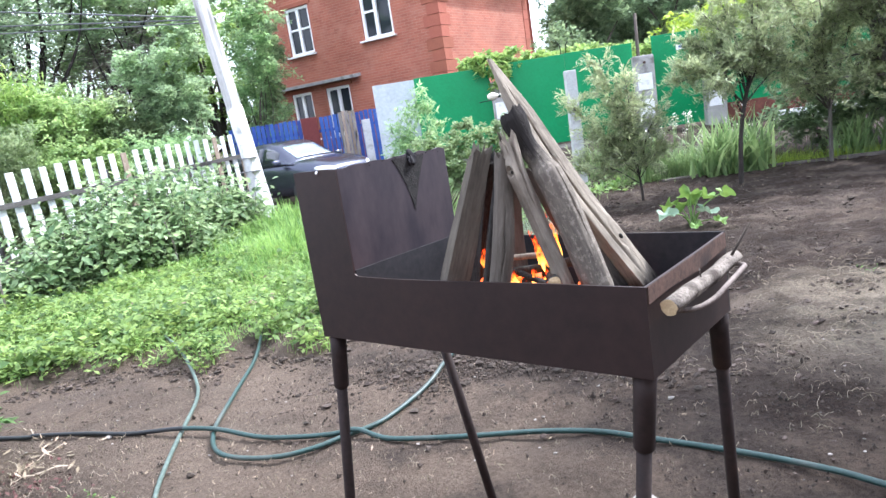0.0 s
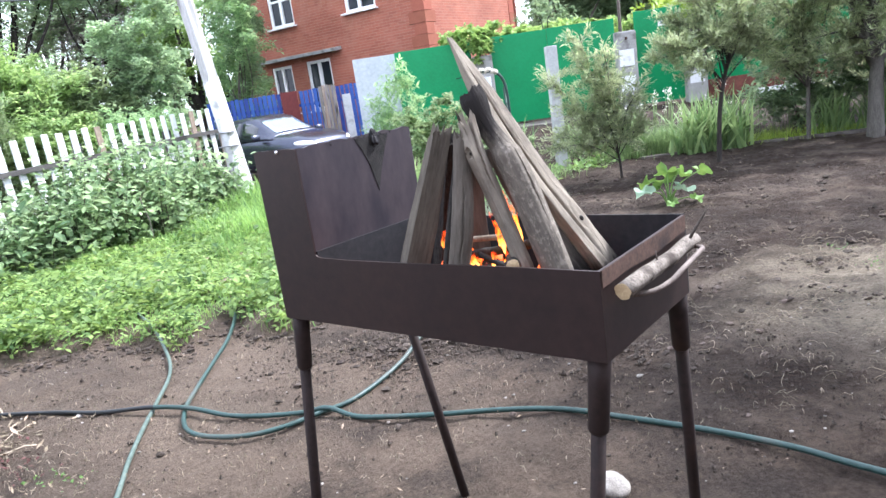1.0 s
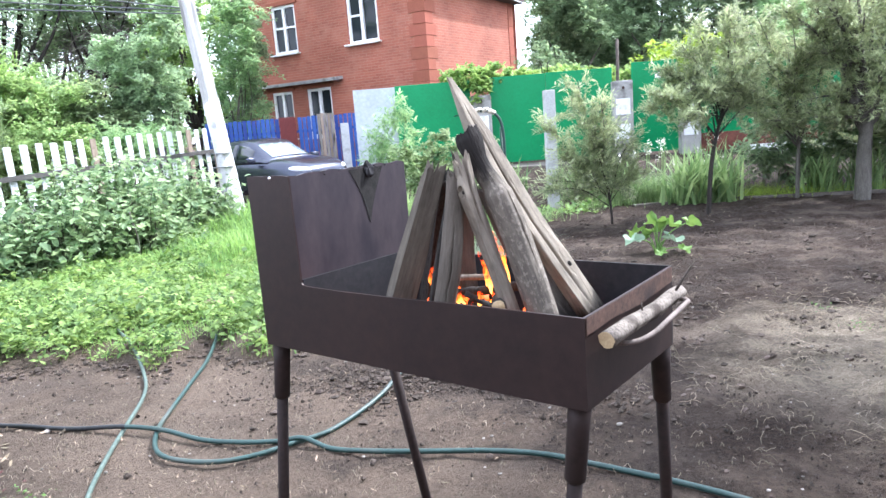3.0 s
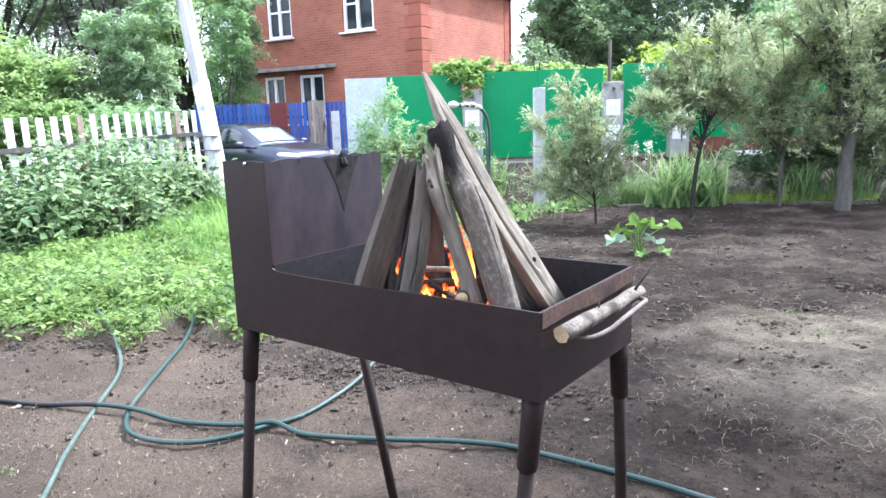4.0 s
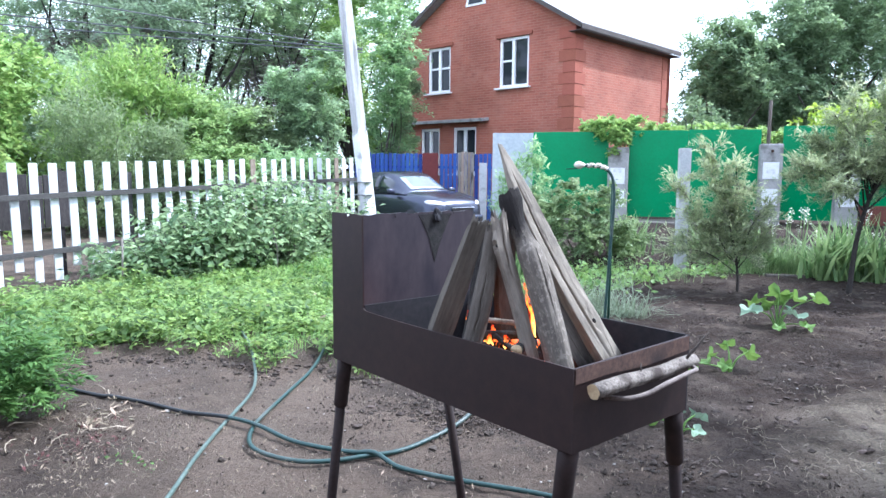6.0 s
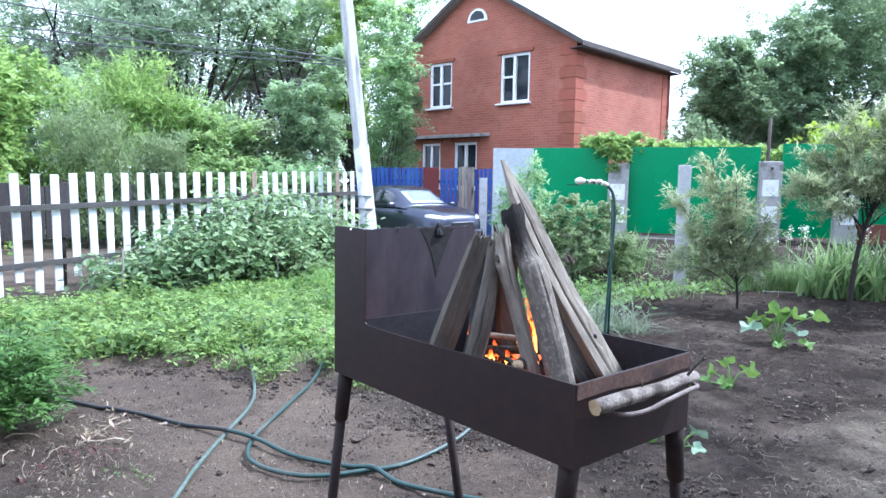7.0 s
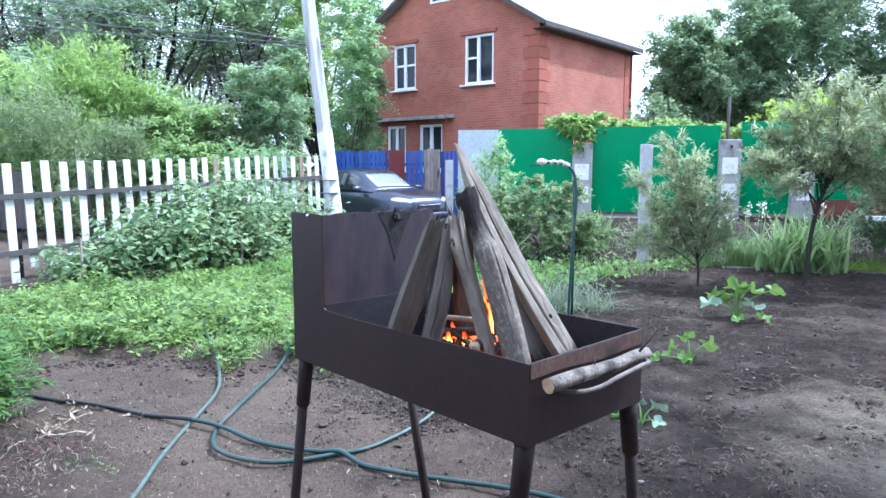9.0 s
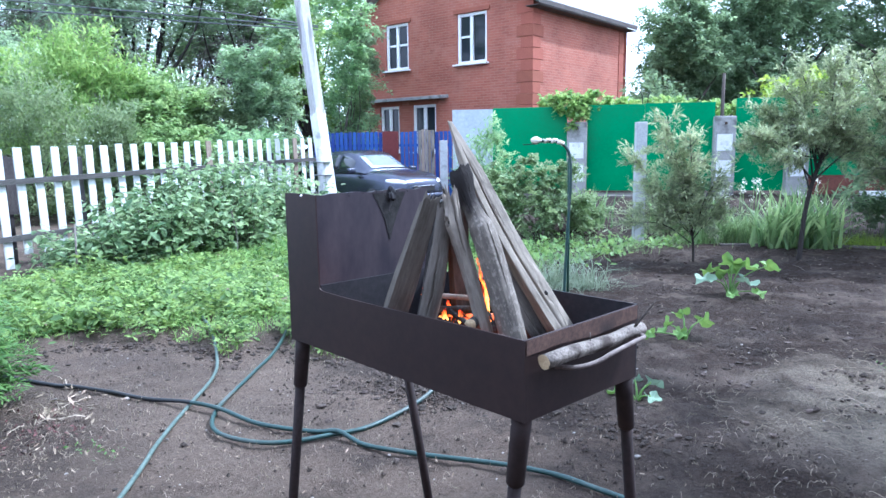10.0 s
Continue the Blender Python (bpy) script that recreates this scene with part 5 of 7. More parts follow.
        rf = mesh_ob("roof", V, [(0, 1, 2, 3), (7, 6, 5, 4), (0, 4, 5, 1), (1, 5, 6, 2), (2, 6, 7, 3), (3, 7, 4, 0)], M_ROOF)
        under(rf, e, "pale grey sheet roof slope")
        V2 = [(x0, y0 - inn * 0.012, z0 - 0.05), (x1, y0 - inn * 0.012, z1 - 0.05), (x1, y0 - inn * 0.012, z1 + 0.08), (x0, y0 - inn * 0.012, z0 + 0.08)]
        V2 += [(x, y - inn * 0.02, z) for x, y, z in V2]
        under(mesh_ob("bargeboard", V2, [(0, 1, 2, 3), (7, 6, 5, 4), (0, 4, 5, 1), (1, 5, 6, 2), (2, 6, 7, 3), (3, 7, 4, 0)], M_EAVE), rf)
        part("fascia", bm_box((0.03, HD + 0.3 + 2 * ov, 0.13), (x1 + s * 0.017, inn * (HD + 0.3) / 2, z1 - 0.01)), M_EAVE, rf)
        part("soffit", bm_box((0.42, HD + 0.3 + 2 * ov - 0.05, 0.02), (x1 - s * 0.2, inn * (HD + 0.3) / 2, z1 - 0.10)), M_EAVE, rf)
    # windows
    for i, (a, b, c, d) in enumerate(up + low):
        w, h = b - a, d - c
        win = new("window")
        under(win, e, "white framed double window with a mullion")
        win.location = ((a + b) / 2, inn * 0.09, (c + d) / 2)
        fr = bmesh.new()
        t = 0.085
        for s in (-1, 1):
            bm_box((t, 0.09, h), (s * (w / 2 - t / 2), 0, 0), 0.006, bm=fr)
            bm_box((w - 2 * t, 0.09, t), (0, 0, s * (h / 2 - t / 2)), 0.006, bm=fr)
        part("frame", fr, M_FRAME, win)
        mull = 0.02 if i != 1 else 0.05
        part("mullion", bm_box((0.10, 0.08, h - 2 * t), (mull, 0, 0), 0.006), M_FRAME, win)
        if i in (0, 1):
            part("transom", bm_box(((w / 2 - t) if i == 1 else w - 2 * t, 0.06, 0.06), ((w / 4) if i == 1 else 0, 0.0, 0.06), 0.006), M_FRAME, win)
        for s in (-1, 1):
            pw = w / 2 - t - 0.05
            part("pane", bm_box((pw, 0.012, h - 2 * t), (s * (pw / 2 + 0.05) + mull * 0.3, inn * 0.02, 0)), M_GLASS, win)
        if i == 1:
            part("curtain", bm_box((w / 2 - t, 0.02, h - 2 * t), (w / 4 - 0.02, inn * 0.06, 0)), M_CURTAIN, win)
        part("sill", bm_box((w + 0.16, 0.26, 0.05), (0, -inn * 0.10, -h / 2 - 0.027), 0.006), M_FRAME, win)
        part("lintel", bm_box((w + 0.24, 0.05, 0.11), (0, -inn * 0.11, h / 2 + 0.06), 0.006), M_BRICKPART, win)
    # half-round gable window
    gx, gz = 3.62, 6.42
    arc = [(gx + 0.40 * math.cos(a), gz + 0.40 * math.sin(a)) for a in np.linspace(0, math.pi, 13)]
    arc_in = [(gx + 0.29 * math.cos(a), gz + 0.06 + 0.27 * math.sin(a)) for a in np.linspace(0, math.pi, 13)]
    gw = part("gable_window", bm_prism(arc, -inn * 0.03, inn * 0.05), M_FRAME, e, "half-round white gable window")
    part("pane", bm_prism(arc_in, -inn * 0.036, -inn * 0.031), M_GLASS, gw)
    # grey sheet canopy over the lower windows
    part("canopy", bm_box((3.9, 0.34, 0.10), (4.98, -inn * 0.165, 2.93), 0.01, Matrix.Rotation(inn * radians(6), 4, "X")), M_CONCRETE, e, "grey ledge roof over the lower windows")


build_house()


# ---- street fences and gate ----
def build_gate():
    A, B = Vector((1.76, 13.62, 0)), Vector((9.3, 11.85, 0))
    u = (B - A).normalized()
    ang = math.degrees(math.atan2(u.y, u.x))
    e = thing("gate", (A.x, A.y, 0.46), ang, "bright green sheet metal gate and fence panels", "gate")
    panels = [(0.0, 1.45, 1.68, 0.10), (1.82, 2.90, 1.70, 0.06), (2.905, 4.17, 1.71, 0.06), (4.54, 5.42, 1.77, 0.06), (5.72, 7.6, 1.60, 0.34), (7.65, 9.4, 1.60, 0.34)]
    for a, b, top, lo in panels:
        p = part("panel", bm_box((b - a, 0.03, top - lo), ((a + b) / 2, 0, (top + lo) / 2), 0.004), M_GREEN, e)
        for z in (lo + 0.25, top - 0.25):
            part("cross_rail", bm_box((b - a - 0.04, 0.03, 0.05), ((a + b) / 2, 0.032, z)), M_GREEN, p)
    for dx in (-0.045, 0.045):
        tube("hook", [(2.902 + dx, 0.03, 1.60), (2.902 + dx * 1.2, 0.03, 1.86), (2.902 + dx * 2.2, 0.03, 1.93)], 0.009, M_TYRE, 6, parent=e, label="bent dark hook at the gate's top")
    st = thing("wooden_stake", (A.x + u.x * 4.42, A.y + u.y * 4.42 + 0.35, 0.44), ang, "thin brown wooden stake behind the gate post", "stake")
    tube("pole", [(0, 0, -0.05), (0.02, 0, 1.2), (0.03, 0, 2.28)], [0.035, 0.032, 0.028], M_TRUNK, 7, 0.06, 6, parent=st)
    # plates
    part("number_plate", bm_box((0.17, 0.012, 0.10), (5.07, -0.022, 1.50), 0.004), M_FRAME, e, "small white enamel plate")
    part("plate_bar", bm_box((0.08, 0.004, 0.045), (5.07, -0.030, 1.50)), M_BLUE, e)
    g = thing("brick_plinth", (A.x + u.x * 6.6, A.y + u.y * 6.6, 0.42), ang, "low red brick plinth under the green fence", "wall")
    part("brick_course", bm_box((3.2, 0.14, 0.38), (0.85, 0.02, 0.19), 0.01), M_DARKBRICK, g)
    part("white_footing", bm_box((2.5, 0.5, 0.14), (1.35, -0.35, 0.03), 0.02), M_LIME, g)
    sh = thing("sheet_panel", (0.99, 14.0, 0.26), -10, "pale grey sheet metal fence panel", "fence panel")
    part("sheet", bm_box((0.95, 0.02, 1.85), (0.47, 0, 0.95), 0.004), M_GREYSHEET, sh)
    for x, top, sq in ((1.60, 1.40, (0.86, 0.42)), (4.28, 1.46, (0.98, 0.50)), (5.55, 1.38, (0.92, 0.50))):
        p = thing("concrete_post", (A.x + u.x * x, A.y + u.y * x - 0.16, 0.44), ang, "grey concrete gate post with white painted squares", "post", "gate posts")
        bm = bm_box((0.38, 0.22, top + 0.1), (0, 0, top / 2 - 0.05), 0.03)
        part("shaft", bm, M_CONCRETE, p)
        for z in sq:
            part("white_square", bm_box((0.27, 0.008, 0.30), (-0.01, -0.116, z), 0.003), M_LIME, p, "white painted square")
        part("bolt", bm_box((0.05, 0.02, 0.05), (0, -0.12, top - 0.13), 0.01), M_RUST, p)


build_gate()


def build_posts():
    e = thing("concrete_post", (3.32, 9.5, lay(3.3, 9.5)), -3, "slim pale concrete fence post", "post", "slim posts")
    part("shaft", bm_box((0.15, 0.13, 1.75), (0, 0, 0.80), 0.012), M_GREYPOST, e)
    e = thing("painted_post", (0.955, 16.8, lay(0.95, 16.8)), 2, "slim pale grey painted post", "post", "slim posts")
    part("shaft", bm_box((0.185, 0.16, 1.75), (0, 0, 0.725), 0.012), M_GREYPOST, e)


build_posts()


def build_edging():
    for (x0, y0), (x1, y1) in (((4.3, 9.02), (5.6, 8.75)), ((5.6, 8.75), (7.6, 7.9))):
        d = math.hypot(x1 - x0, y1 - y0)
        e = thing("bed_edging", ((x0 + x1) / 2, (y0 + y1) / 2, lay((x0 + x1) / 2, (y0 + y1) / 2)), math.degrees(math.atan2(y1 - y0, x1 - x0)), "low grey concrete edging of the flower bed", "edging", "bed edging")
        part("slab", bm_box((d - 0.01, 0.07, 0.26), (0, 0, -0.085), 0.015), M_DIRTYSLAB, e)
    a = thing("concrete_apron", (3.6, 12.55, lay(3.6, 12.55)), -13, "worn concrete strip before the gate", "paving")
    part("slab", bm_box((3.6, 0.9, 0.16), (0.4, 0.1, -0.055), 0.02), M_DIRTYSLAB, a)


build_edging()


def build_blue_fence():
    e = thing("blue_fence", (-3.6, 18.6, -0.1), -6, "weathered blue board fence before the house", "fence")
    r = random.Random(9)
    for k in range(11, 52):
        x = 0.115 * k
        if 27 <= k <= 30:
            continue
        part("slat", bm_box((0.095, 0.02, 1.85 + r.uniform(-0.03, 0.03)), (x, 0, 0.98), 0.003), M_BLUE, e)
    for z in (0.5, 1.55):
        part("rail", bm_box((4.7, 0.04, 0.07), (3.6, 0.035, z)), M_BLUE, e)
    d = thing("wicket_door", (-0.36, 18.18, -0.1), -6, "dull red painted wicket door in the blue fence", "door")
    part("leaf", bm_box((0.42, 0.04, 1.9), (0, 0, 0.97), 0.006), M_DULLRED, d)
    b = thing("board_stack", (0.56, 17.3, -0.1), 0, "bundle of bare brown and pale boards standing upright", "boards")
    for k in range(5):
        part("board", bm_box((0.075, 0.03, 1.95 + r.uniform(-0.06, 0.05)), (-0.17 + 0.082 * k, r.uniform(-0.02, 0.02), 0.97), 0.003), M_RAWBOARD if k % 2 else M_OLDWOOD, b)


build_blue_fence()


# ---- garden tap ----
def build_tap():
    e = thing("standpipe", (1.185, 4.86, 0), 0, "green standpipe with a hose tied over its top", "tap")
    tube("riser", [(0.010, 0.02, -0.05), (0.012, 0.02, 0.7), (0.004, 0.02, 1.31)], 0.0085, M_PIPE, 10, parent=e)
    tube("hose", glide([(-0.028, -0.02, 0.0), (-0.022, -0.02, 0.4), (-0.004, -0.025, 0.85), (0.010, -0.025, 1.15), (0.004, -0.02, 1.31), (-0.022, -0.02, 1.385), (-0.075, -0.02, 1.425), (-0.15, -0.02, 1.435), (-0.205, -0.02, 1.438)], 8), 0.0105, M_HOSE, 10, parent=e)
    hd = bmesh.new()
    bmesh.ops.create_uvsphere(hd, u_segments=16, v_segments=10, radius=1)
    for v in hd.verts:
        swell = 1.0 if v.co.x < 0.2 else 0.78
        v.co = Vector((-0.238 + 0.042 * v.co.x, -0.02 + 0.027 * v.co.y * swell, 1.441 + 0.027 * v.co.z * swell))
    part("spray_head", hd, M_WHITEPLASTIC, e, "yellowed plastic spray head", True)
    knot = glide([(-0.045 - 0.016 * k, -0.02 + 0.006 * math.cos(k * 2.1), 1.415 + 0.024 * min(1, k / 3) + 0.004 * math.sin(k * 2.1)) for k in range(10)], 4)
    tube("binding", knot, [0.0145 + 0.003 * math.sin(k * 1.6) for k in range(len(knot))], M_WHITEPLASTIC, 8, 0.12, 4, parent=e, label="rag tied round the hose")
    tube("lever", [(-0.225, -0.02, 1.418), (-0.275, -0.02, 1.415), (-0.335, -0.02, 1.412)], 0.004, M_PIPE, 6, parent=e)


build_tap()


# ---- trees and bushes ----
def crown_points(blobs, n, r, tight=0.5, clumps=26, spread=0.16, droop=0.25):
    """Leaf places inside a set of ellipsoids (centre, radii): along short sprays that reach outwards and bend with their weight."""
    vol = np.array([b[1][0] * b[1][1] * b[1][2] for b in blobs]) ** 0.8
    vol = vol / vol.sum()
    out = []
    for (c, rad), share in zip(blobs, vol):
        m = max(8, int(n * share))
        k = max(3, int(m / clumps))
        d = r.normal(size=(k, 3))
        d /= np.linalg.norm(d, axis=1)[:, None]
        q = d * (r.uniform(tight, 1.05, k) ** 0.6)[:, None]
        cc = np.array(c) + q * np.array(rad)
        s = spread * min(rad)
        way = d + r.normal(size=(k, 3)) * 0.7 + np.array((0, 0, droop))
        way /= np.linalg.norm(way, axis=1)[:, None]
        reach = s * r.uniform(1.2, 3.6, k)
        pick = r.integers(0, k, m)
        t = r.uniform(-1, 1, m)
        P = cc[pick] + way[pick] * (t * reach[pick])[:, None] + r.normal(size=(m, 3)) * s * 0.42
        P[:, 2] -= 0.35 * reach[pick] * np.clip(t, 0, 1) ** 2
        out.append(P)
    return np.concatenate(out)


def build_tree(name, base, blobs, n, size, shape, leaf, label, category="tree", trunk_r=0.15, bark=M_TRUNK, seed=0, limbs=9, clumps=26, spread=0.16, lean=(0, 0), lift=(-50, 50), fork=0.35, tight=0.5, group="", twigs=0, brush=()):
    r = np.random.default_rng(seed)
    e = thing(name, base, 0, label, category, group)
    ctr = np.mean([b[0] for b in blobs], axis=0)
    fk = np.array((ctr[0] * fork * 0.6 + lean[0], ctr[1] * fork * 0.6 + lean[1], ctr[2] * fork))
    pieces = []
    main = glide([(0, 0, -0.1), tuple(fk * 0.5 + np.array((0.02, 0, 0))), tuple(fk)], 5)
    pieces.append(tube_data(main, np.linspace(trunk_r * 1.15, trunk_r * 0.75, len(main)), 9, 0.06, seed))
    for k in range(limbs):
        c, rad = blobs[k % len(blobs)]
        d = r.normal(size=3)
        d /= np.linalg.norm(d)
        tip = np.array(c) + d * np.array(rad) * r.uniform(0.3, 0.9)
        mid = (fk + tip) / 2 + r.normal(size=3) * 0.08 * np.linalg.norm(tip - fk)
        line = glide([tuple(fk * r.uniform(0.75, 1.0)), tuple(mid), tuple(tip)], 5)
        pieces.append(tube_data(line, np.linspace(trunk_r * 0.5, trunk_r * 0.08, len(line)), 6, 0.05, seed + k))
    V, F = join(pieces)
    under(mesh_ob("trunk", V, F, bark, True), e)
    if twigs:
        chunks = []
        for k in range(twigs):
            c, rad = (brush or blobs)[k % len(brush or blobs)]
            d = r.normal(size=3)
            d /= np.linalg.norm(d)
            q = np.array(c) + d * np.array(rad) * r.uniform(0.1, 0.95)
            step = np.array((r.normal(), r.normal(), r.normal() * 0.6 + 0.1)) * 0.30
            sink = np.array((0, 0, -0.16))
            chunks.append(tube_data([q, q + step + r.normal(size=3) * 0.05, q + 1.8 * step + sink + r.normal(size=3) * 0.07, q + 2.3 * step + 2.6 * sink + r.normal(size=3) * 0.09], [0.016, 0.012, 0.009, 0.005], 3, 0, k))
        V, F = join(chunks)
        tagged(under(mesh_ob("brushwood", V, F, M_TWIG, True), e, "bare pale twigs"), kind="stuff")
    P = crown_points(blobs, n, r, tight, clumps, spread)
    sz = size * r.uniform(0.6, 1.3, len(P))
    Vl, Fl = scatter_data(P, sz, shape, lift, r)
    under(mesh_ob("crown", Vl, Fl, leaf), e)
    return e


def build_willow(name, at, fork, tips, twigs, leaves, size, label, category, trunk_r, bark, seed, depth):
    """Narrow-leaved tree: limbs run from the fork to the tips (x, z); leaves sit along thin twigs."""
    r = np.random.default_rng(seed)
    e = thing(name, (at[0], at[1], lay(*at)), 0, label, category)
    fk = np.array(fork)
    main = glide([(0, 0, -0.1), tuple(fk * np.array((0.25, 0, 0.5))), tuple(fk)], 6)
    wood = [tube_data(main, np.linspace(trunk_r * 1.2, trunk_r * 0.7, len(main)), 9, 0.06, seed)]
    P, Y, sprigs = [], [], []
    for k, (x, z) in enumerate(tips):
        tip = np.array((x, r.uniform(-depth, depth), z))
        start = main[int(r.uniform(0.65, 1.0) * (len(main) - 1))]
        mid = (start + tip) / 2 + np.array((0, 0, 0.12 * np.linalg.norm(tip - start))) + r.normal(size=3) * 0.04
        limb = glide([tuple(start), tuple(mid), tuple(tip)], 6)
        wood.append(tube_data(limb, np.linspace(trunk_r * 0.42, 0.004, len(limb)), 6, 0.05, seed + k))
        out = (tip - mid) / np.linalg.norm(tip - mid)
        for j in range(twigs):
            q = limb[int(r.uniform(0.35, 1.0) * (len(limb) - 1))]
            d = out * 0.55 + r.normal(size=3) * 0.65 + np.array((0, 0, 0.15))
            d = d / np.linalg.norm(d) * r.uniform(0.12, 0.34)
            line = glide([tuple(q), tuple(q + d * 0.5), tuple(q + d + np.array((0, 0, -0.10 * np.linalg.norm(d))))], 3)
            sprigs.append(tube_data(line, np.linspace(0.0035, 0.0012, len(line)), 3, 0, j))
            t = r.uniform(0.1, 1.0, leaves)
            P.append(q + d * t[:, None] + r.normal(size=(leaves, 3)) * 0.014)
            Y.append(math.atan2(-d[0], d[1]) + r.normal(size=leaves) * 0.7)
    V, F = join(wood)
    under(mesh_ob("trunk", V, F, bark, True), e)
    V, F = join(sprigs)
    tagged(under(mesh_ob("brushwood", V, F, M_TWIG), e), kind="stuff")
    P = np.concatenate(P)
    tagged(under(scatter("crown", P, size * r.uniform(0.5, 1.2, len(P)), NARROW, LEAF_OLIVE, (-25, 65), r=r, yaw=np.concatenate(Y)), e), kind="stuff")
    return e


def build_trees():
    # silvery-leaved shrub and trees in the bed
    shrub_tips = [(-0.76, 1.30), (-0.40, 1.72), (-0.18, 1.52), (0.12, 1.28), (0.25, 1.0), (0.25, 0.62), (-0.85, 0.50), (-0.60, 0.92), (-0.52, 1.48), (-0.10, 1.0), (-0.32, 0.58), (0.02, 0.48), (-0.66, 0.58), (-0.35, 1.2), (-0.05, 0.75), (-0.45, 0.8)]
    build_willow("shrub", (3.43, 7.85), (-0.03, 0.0, 0.36), shrub_tips, 36, 28, 0.088, "silvery green narrow-leaved shrub on a thin stem", "shrub", 0.016, M_DARKTRUNK, 21, 0.32)
    tree_tips = [(-0.72, 1.48), (-0.6, 1.2), (0.75, 1.38), (-0.66, 1.32), (-0.45, 1.75), (-0.20, 2.08), (0.0, 2.28), (0.22, 2.36), (0.45, 2.2), (0.72, 2.0), (0.86, 1.68), (0.62, 1.5), (0.10, 1.72), (-0.30, 1.45), (-0.52, 1.55), (0.35, 1.82), (-0.12, 1.58), (0.05, 1.95), (0.5, 1.75), (-0.3, 1.8)]
    build_willow("tree", (4.71, 7.83), (0.26, 0.0, 1.42), tree_tips, 40, 30, 0.092, "slender silvery-leaved tree with dark bent trunk", "tree", 0.027, M_DARKTRUNK, 22, 0.40)
    r3 = np.random.default_rng(71)
    wide = [(x, z) for x, z in zip(r3.uniform(-1.15, 1.3, 44), r3.uniform(1.0, 3.1, 44))]
    build_willow("tree", (6.75, 7.6), (0.05, 0.0, 1.35), wide, 30, 30, 0.10, "silvery-leaved tree with thick pale grey trunk", "tree", 0.085, M_PALETRUNK, 23, 0.6)
    slim = [(x, z) for x, z in zip(r3.uniform(-0.85, 0.75, 22), r3.uniform(0.95, 2.6, 22))]
    build_willow("tree", (6.37, 8.3), (0.02, 0.0, 1.0), slim, 26, 26, 0.098, "silvery-leaved tree with slim pale trunk", "tree", 0.026, M_PALETRUNK, 26, 0.5)
    build_tree("bush", (6.9, 9.1, lay(6.9, 9.1)), [((-0.4, 0, 0.75), (0.45, 0.4, 0.4)), ((0.3, 0, 0.85), (0.5, 0.4, 0.5)), ((0.9, -0.2, 0.9), (0.5, 0.4, 0.5)), ((0.1, 0, 0.4), (0.6, 0.4, 0.3))], 5200, 0.085, BROAD, LEAF_GATE, "dark leafy bush behind the flower bed", "bush", 0.015, seed=31, limbs=14, fork=0.15, clumps=14)
    build_tree("bush", (8.2, 8.6, lay(8.2, 8.6)), [((-0.4, 0, 0.9), (0.6, 0.4, 0.6)), ((0.4, 0, 1.2), (0.6, 0.5, 0.7))], 5200, 0.09, BROAD, LEAF_GATE, "dark leafy bush behind the flower bed", "bush", 0.015, seed=32, limbs=14, fork=0.15, clumps=14)
    build_tree("tree", (9.6, 9.8, 0.2), [((-0.6, 0, 2.6), (1.0, 0.7, 0.7)), ((0.5, 0, 3.2), (1.1, 0.8, 0.8)), ((-0.2, 0, 3.7), (0.9, 0.7, 0.6)), ((0.2, 0, 2.0), (1.1, 0.6, 0.5))], 8000, 0.13, BROAD, LEAF_GATE, "broad-leaved dark fruit tree by the fence", "tree", 0.08, seed=33, limbs=16, clumps=16)
    wide = [(x, z) for x, z in zip(r3.uniform(-1.4, 1.5, 44), r3.uniform(0.6, 3.2, 44))]
    build_willow("tree", (8.0, 7.5), (0.05, 0.0, 0.9), wide, 30, 30, 0.105, "silvery-leaved tree at the end of the bed", "tree", 0.05, M_DARKTRUNK, 24, 0.7)
    build_tree("tree", (5.7, 3.75, 0), [((-2.0, -0.6, 3.3), (0.75, 0.65, 0.35)), ((-1.3, 0.1, 3.5), (0.9, 0.8, 0.4)), ((-1.7, 0.7, 3.4), (0.6, 0.5, 0.35)), ((-1.6, -1.2, 3.3), (0.6, 0.5, 0.3))], 4800, 0.13, NARROW, LEAF_OLIVE, "silvery-leaved tree shading the trodden soil", "tree", 0.06, seed=98, limbs=14, clumps=50, spread=0.30, fork=0.6)
    # street bushes
    build_tree("bush", (1.30, 11.0, 0.12), [((0, 0, 1.10), (0.40, 0.32, 0.46)), ((-0.1, 0, 0.65), (0.45, 0.3, 0.35)), ((0.15, 0, 1.55), (0.16, 0.16, 0.22))], 3200, 0.12, NARROW, LEAF_MID, "young leafy sapling beside the gate", "shrub", 0.015, seed=25, limbs=8, fork=0.3, clumps=14)
    build_tree("bush", (1.95, 9.9, lay(1.95, 9.9)), [((-0.50, 0, 0.62), (0.38, 0.40, 0.32)), ((0.25, 0.1, 0.66), (0.36, 0.35, 0.36)), ((0.70, 0, 0.38), (0.30, 0.3, 0.28)), ((-0.15, 0, 0.98), (0.24, 0.30, 0.20)), ((0.45, 0.1, 0.98), (0.18, 0.2, 0.18)), ((-0.75, 0.2, 0.95), (0.16, 0.2, 0.2)), ((-0.1, -0.2, 0.35), (0.45, 0.3, 0.22))], 4600, 0.072, CLUMP, LEAF_CURRANT, "low currant bush by the gate", "bush", 0.015, seed=26, limbs=14, fork=0.15, clumps=18, lift=(-20, 60), spread=0.2)
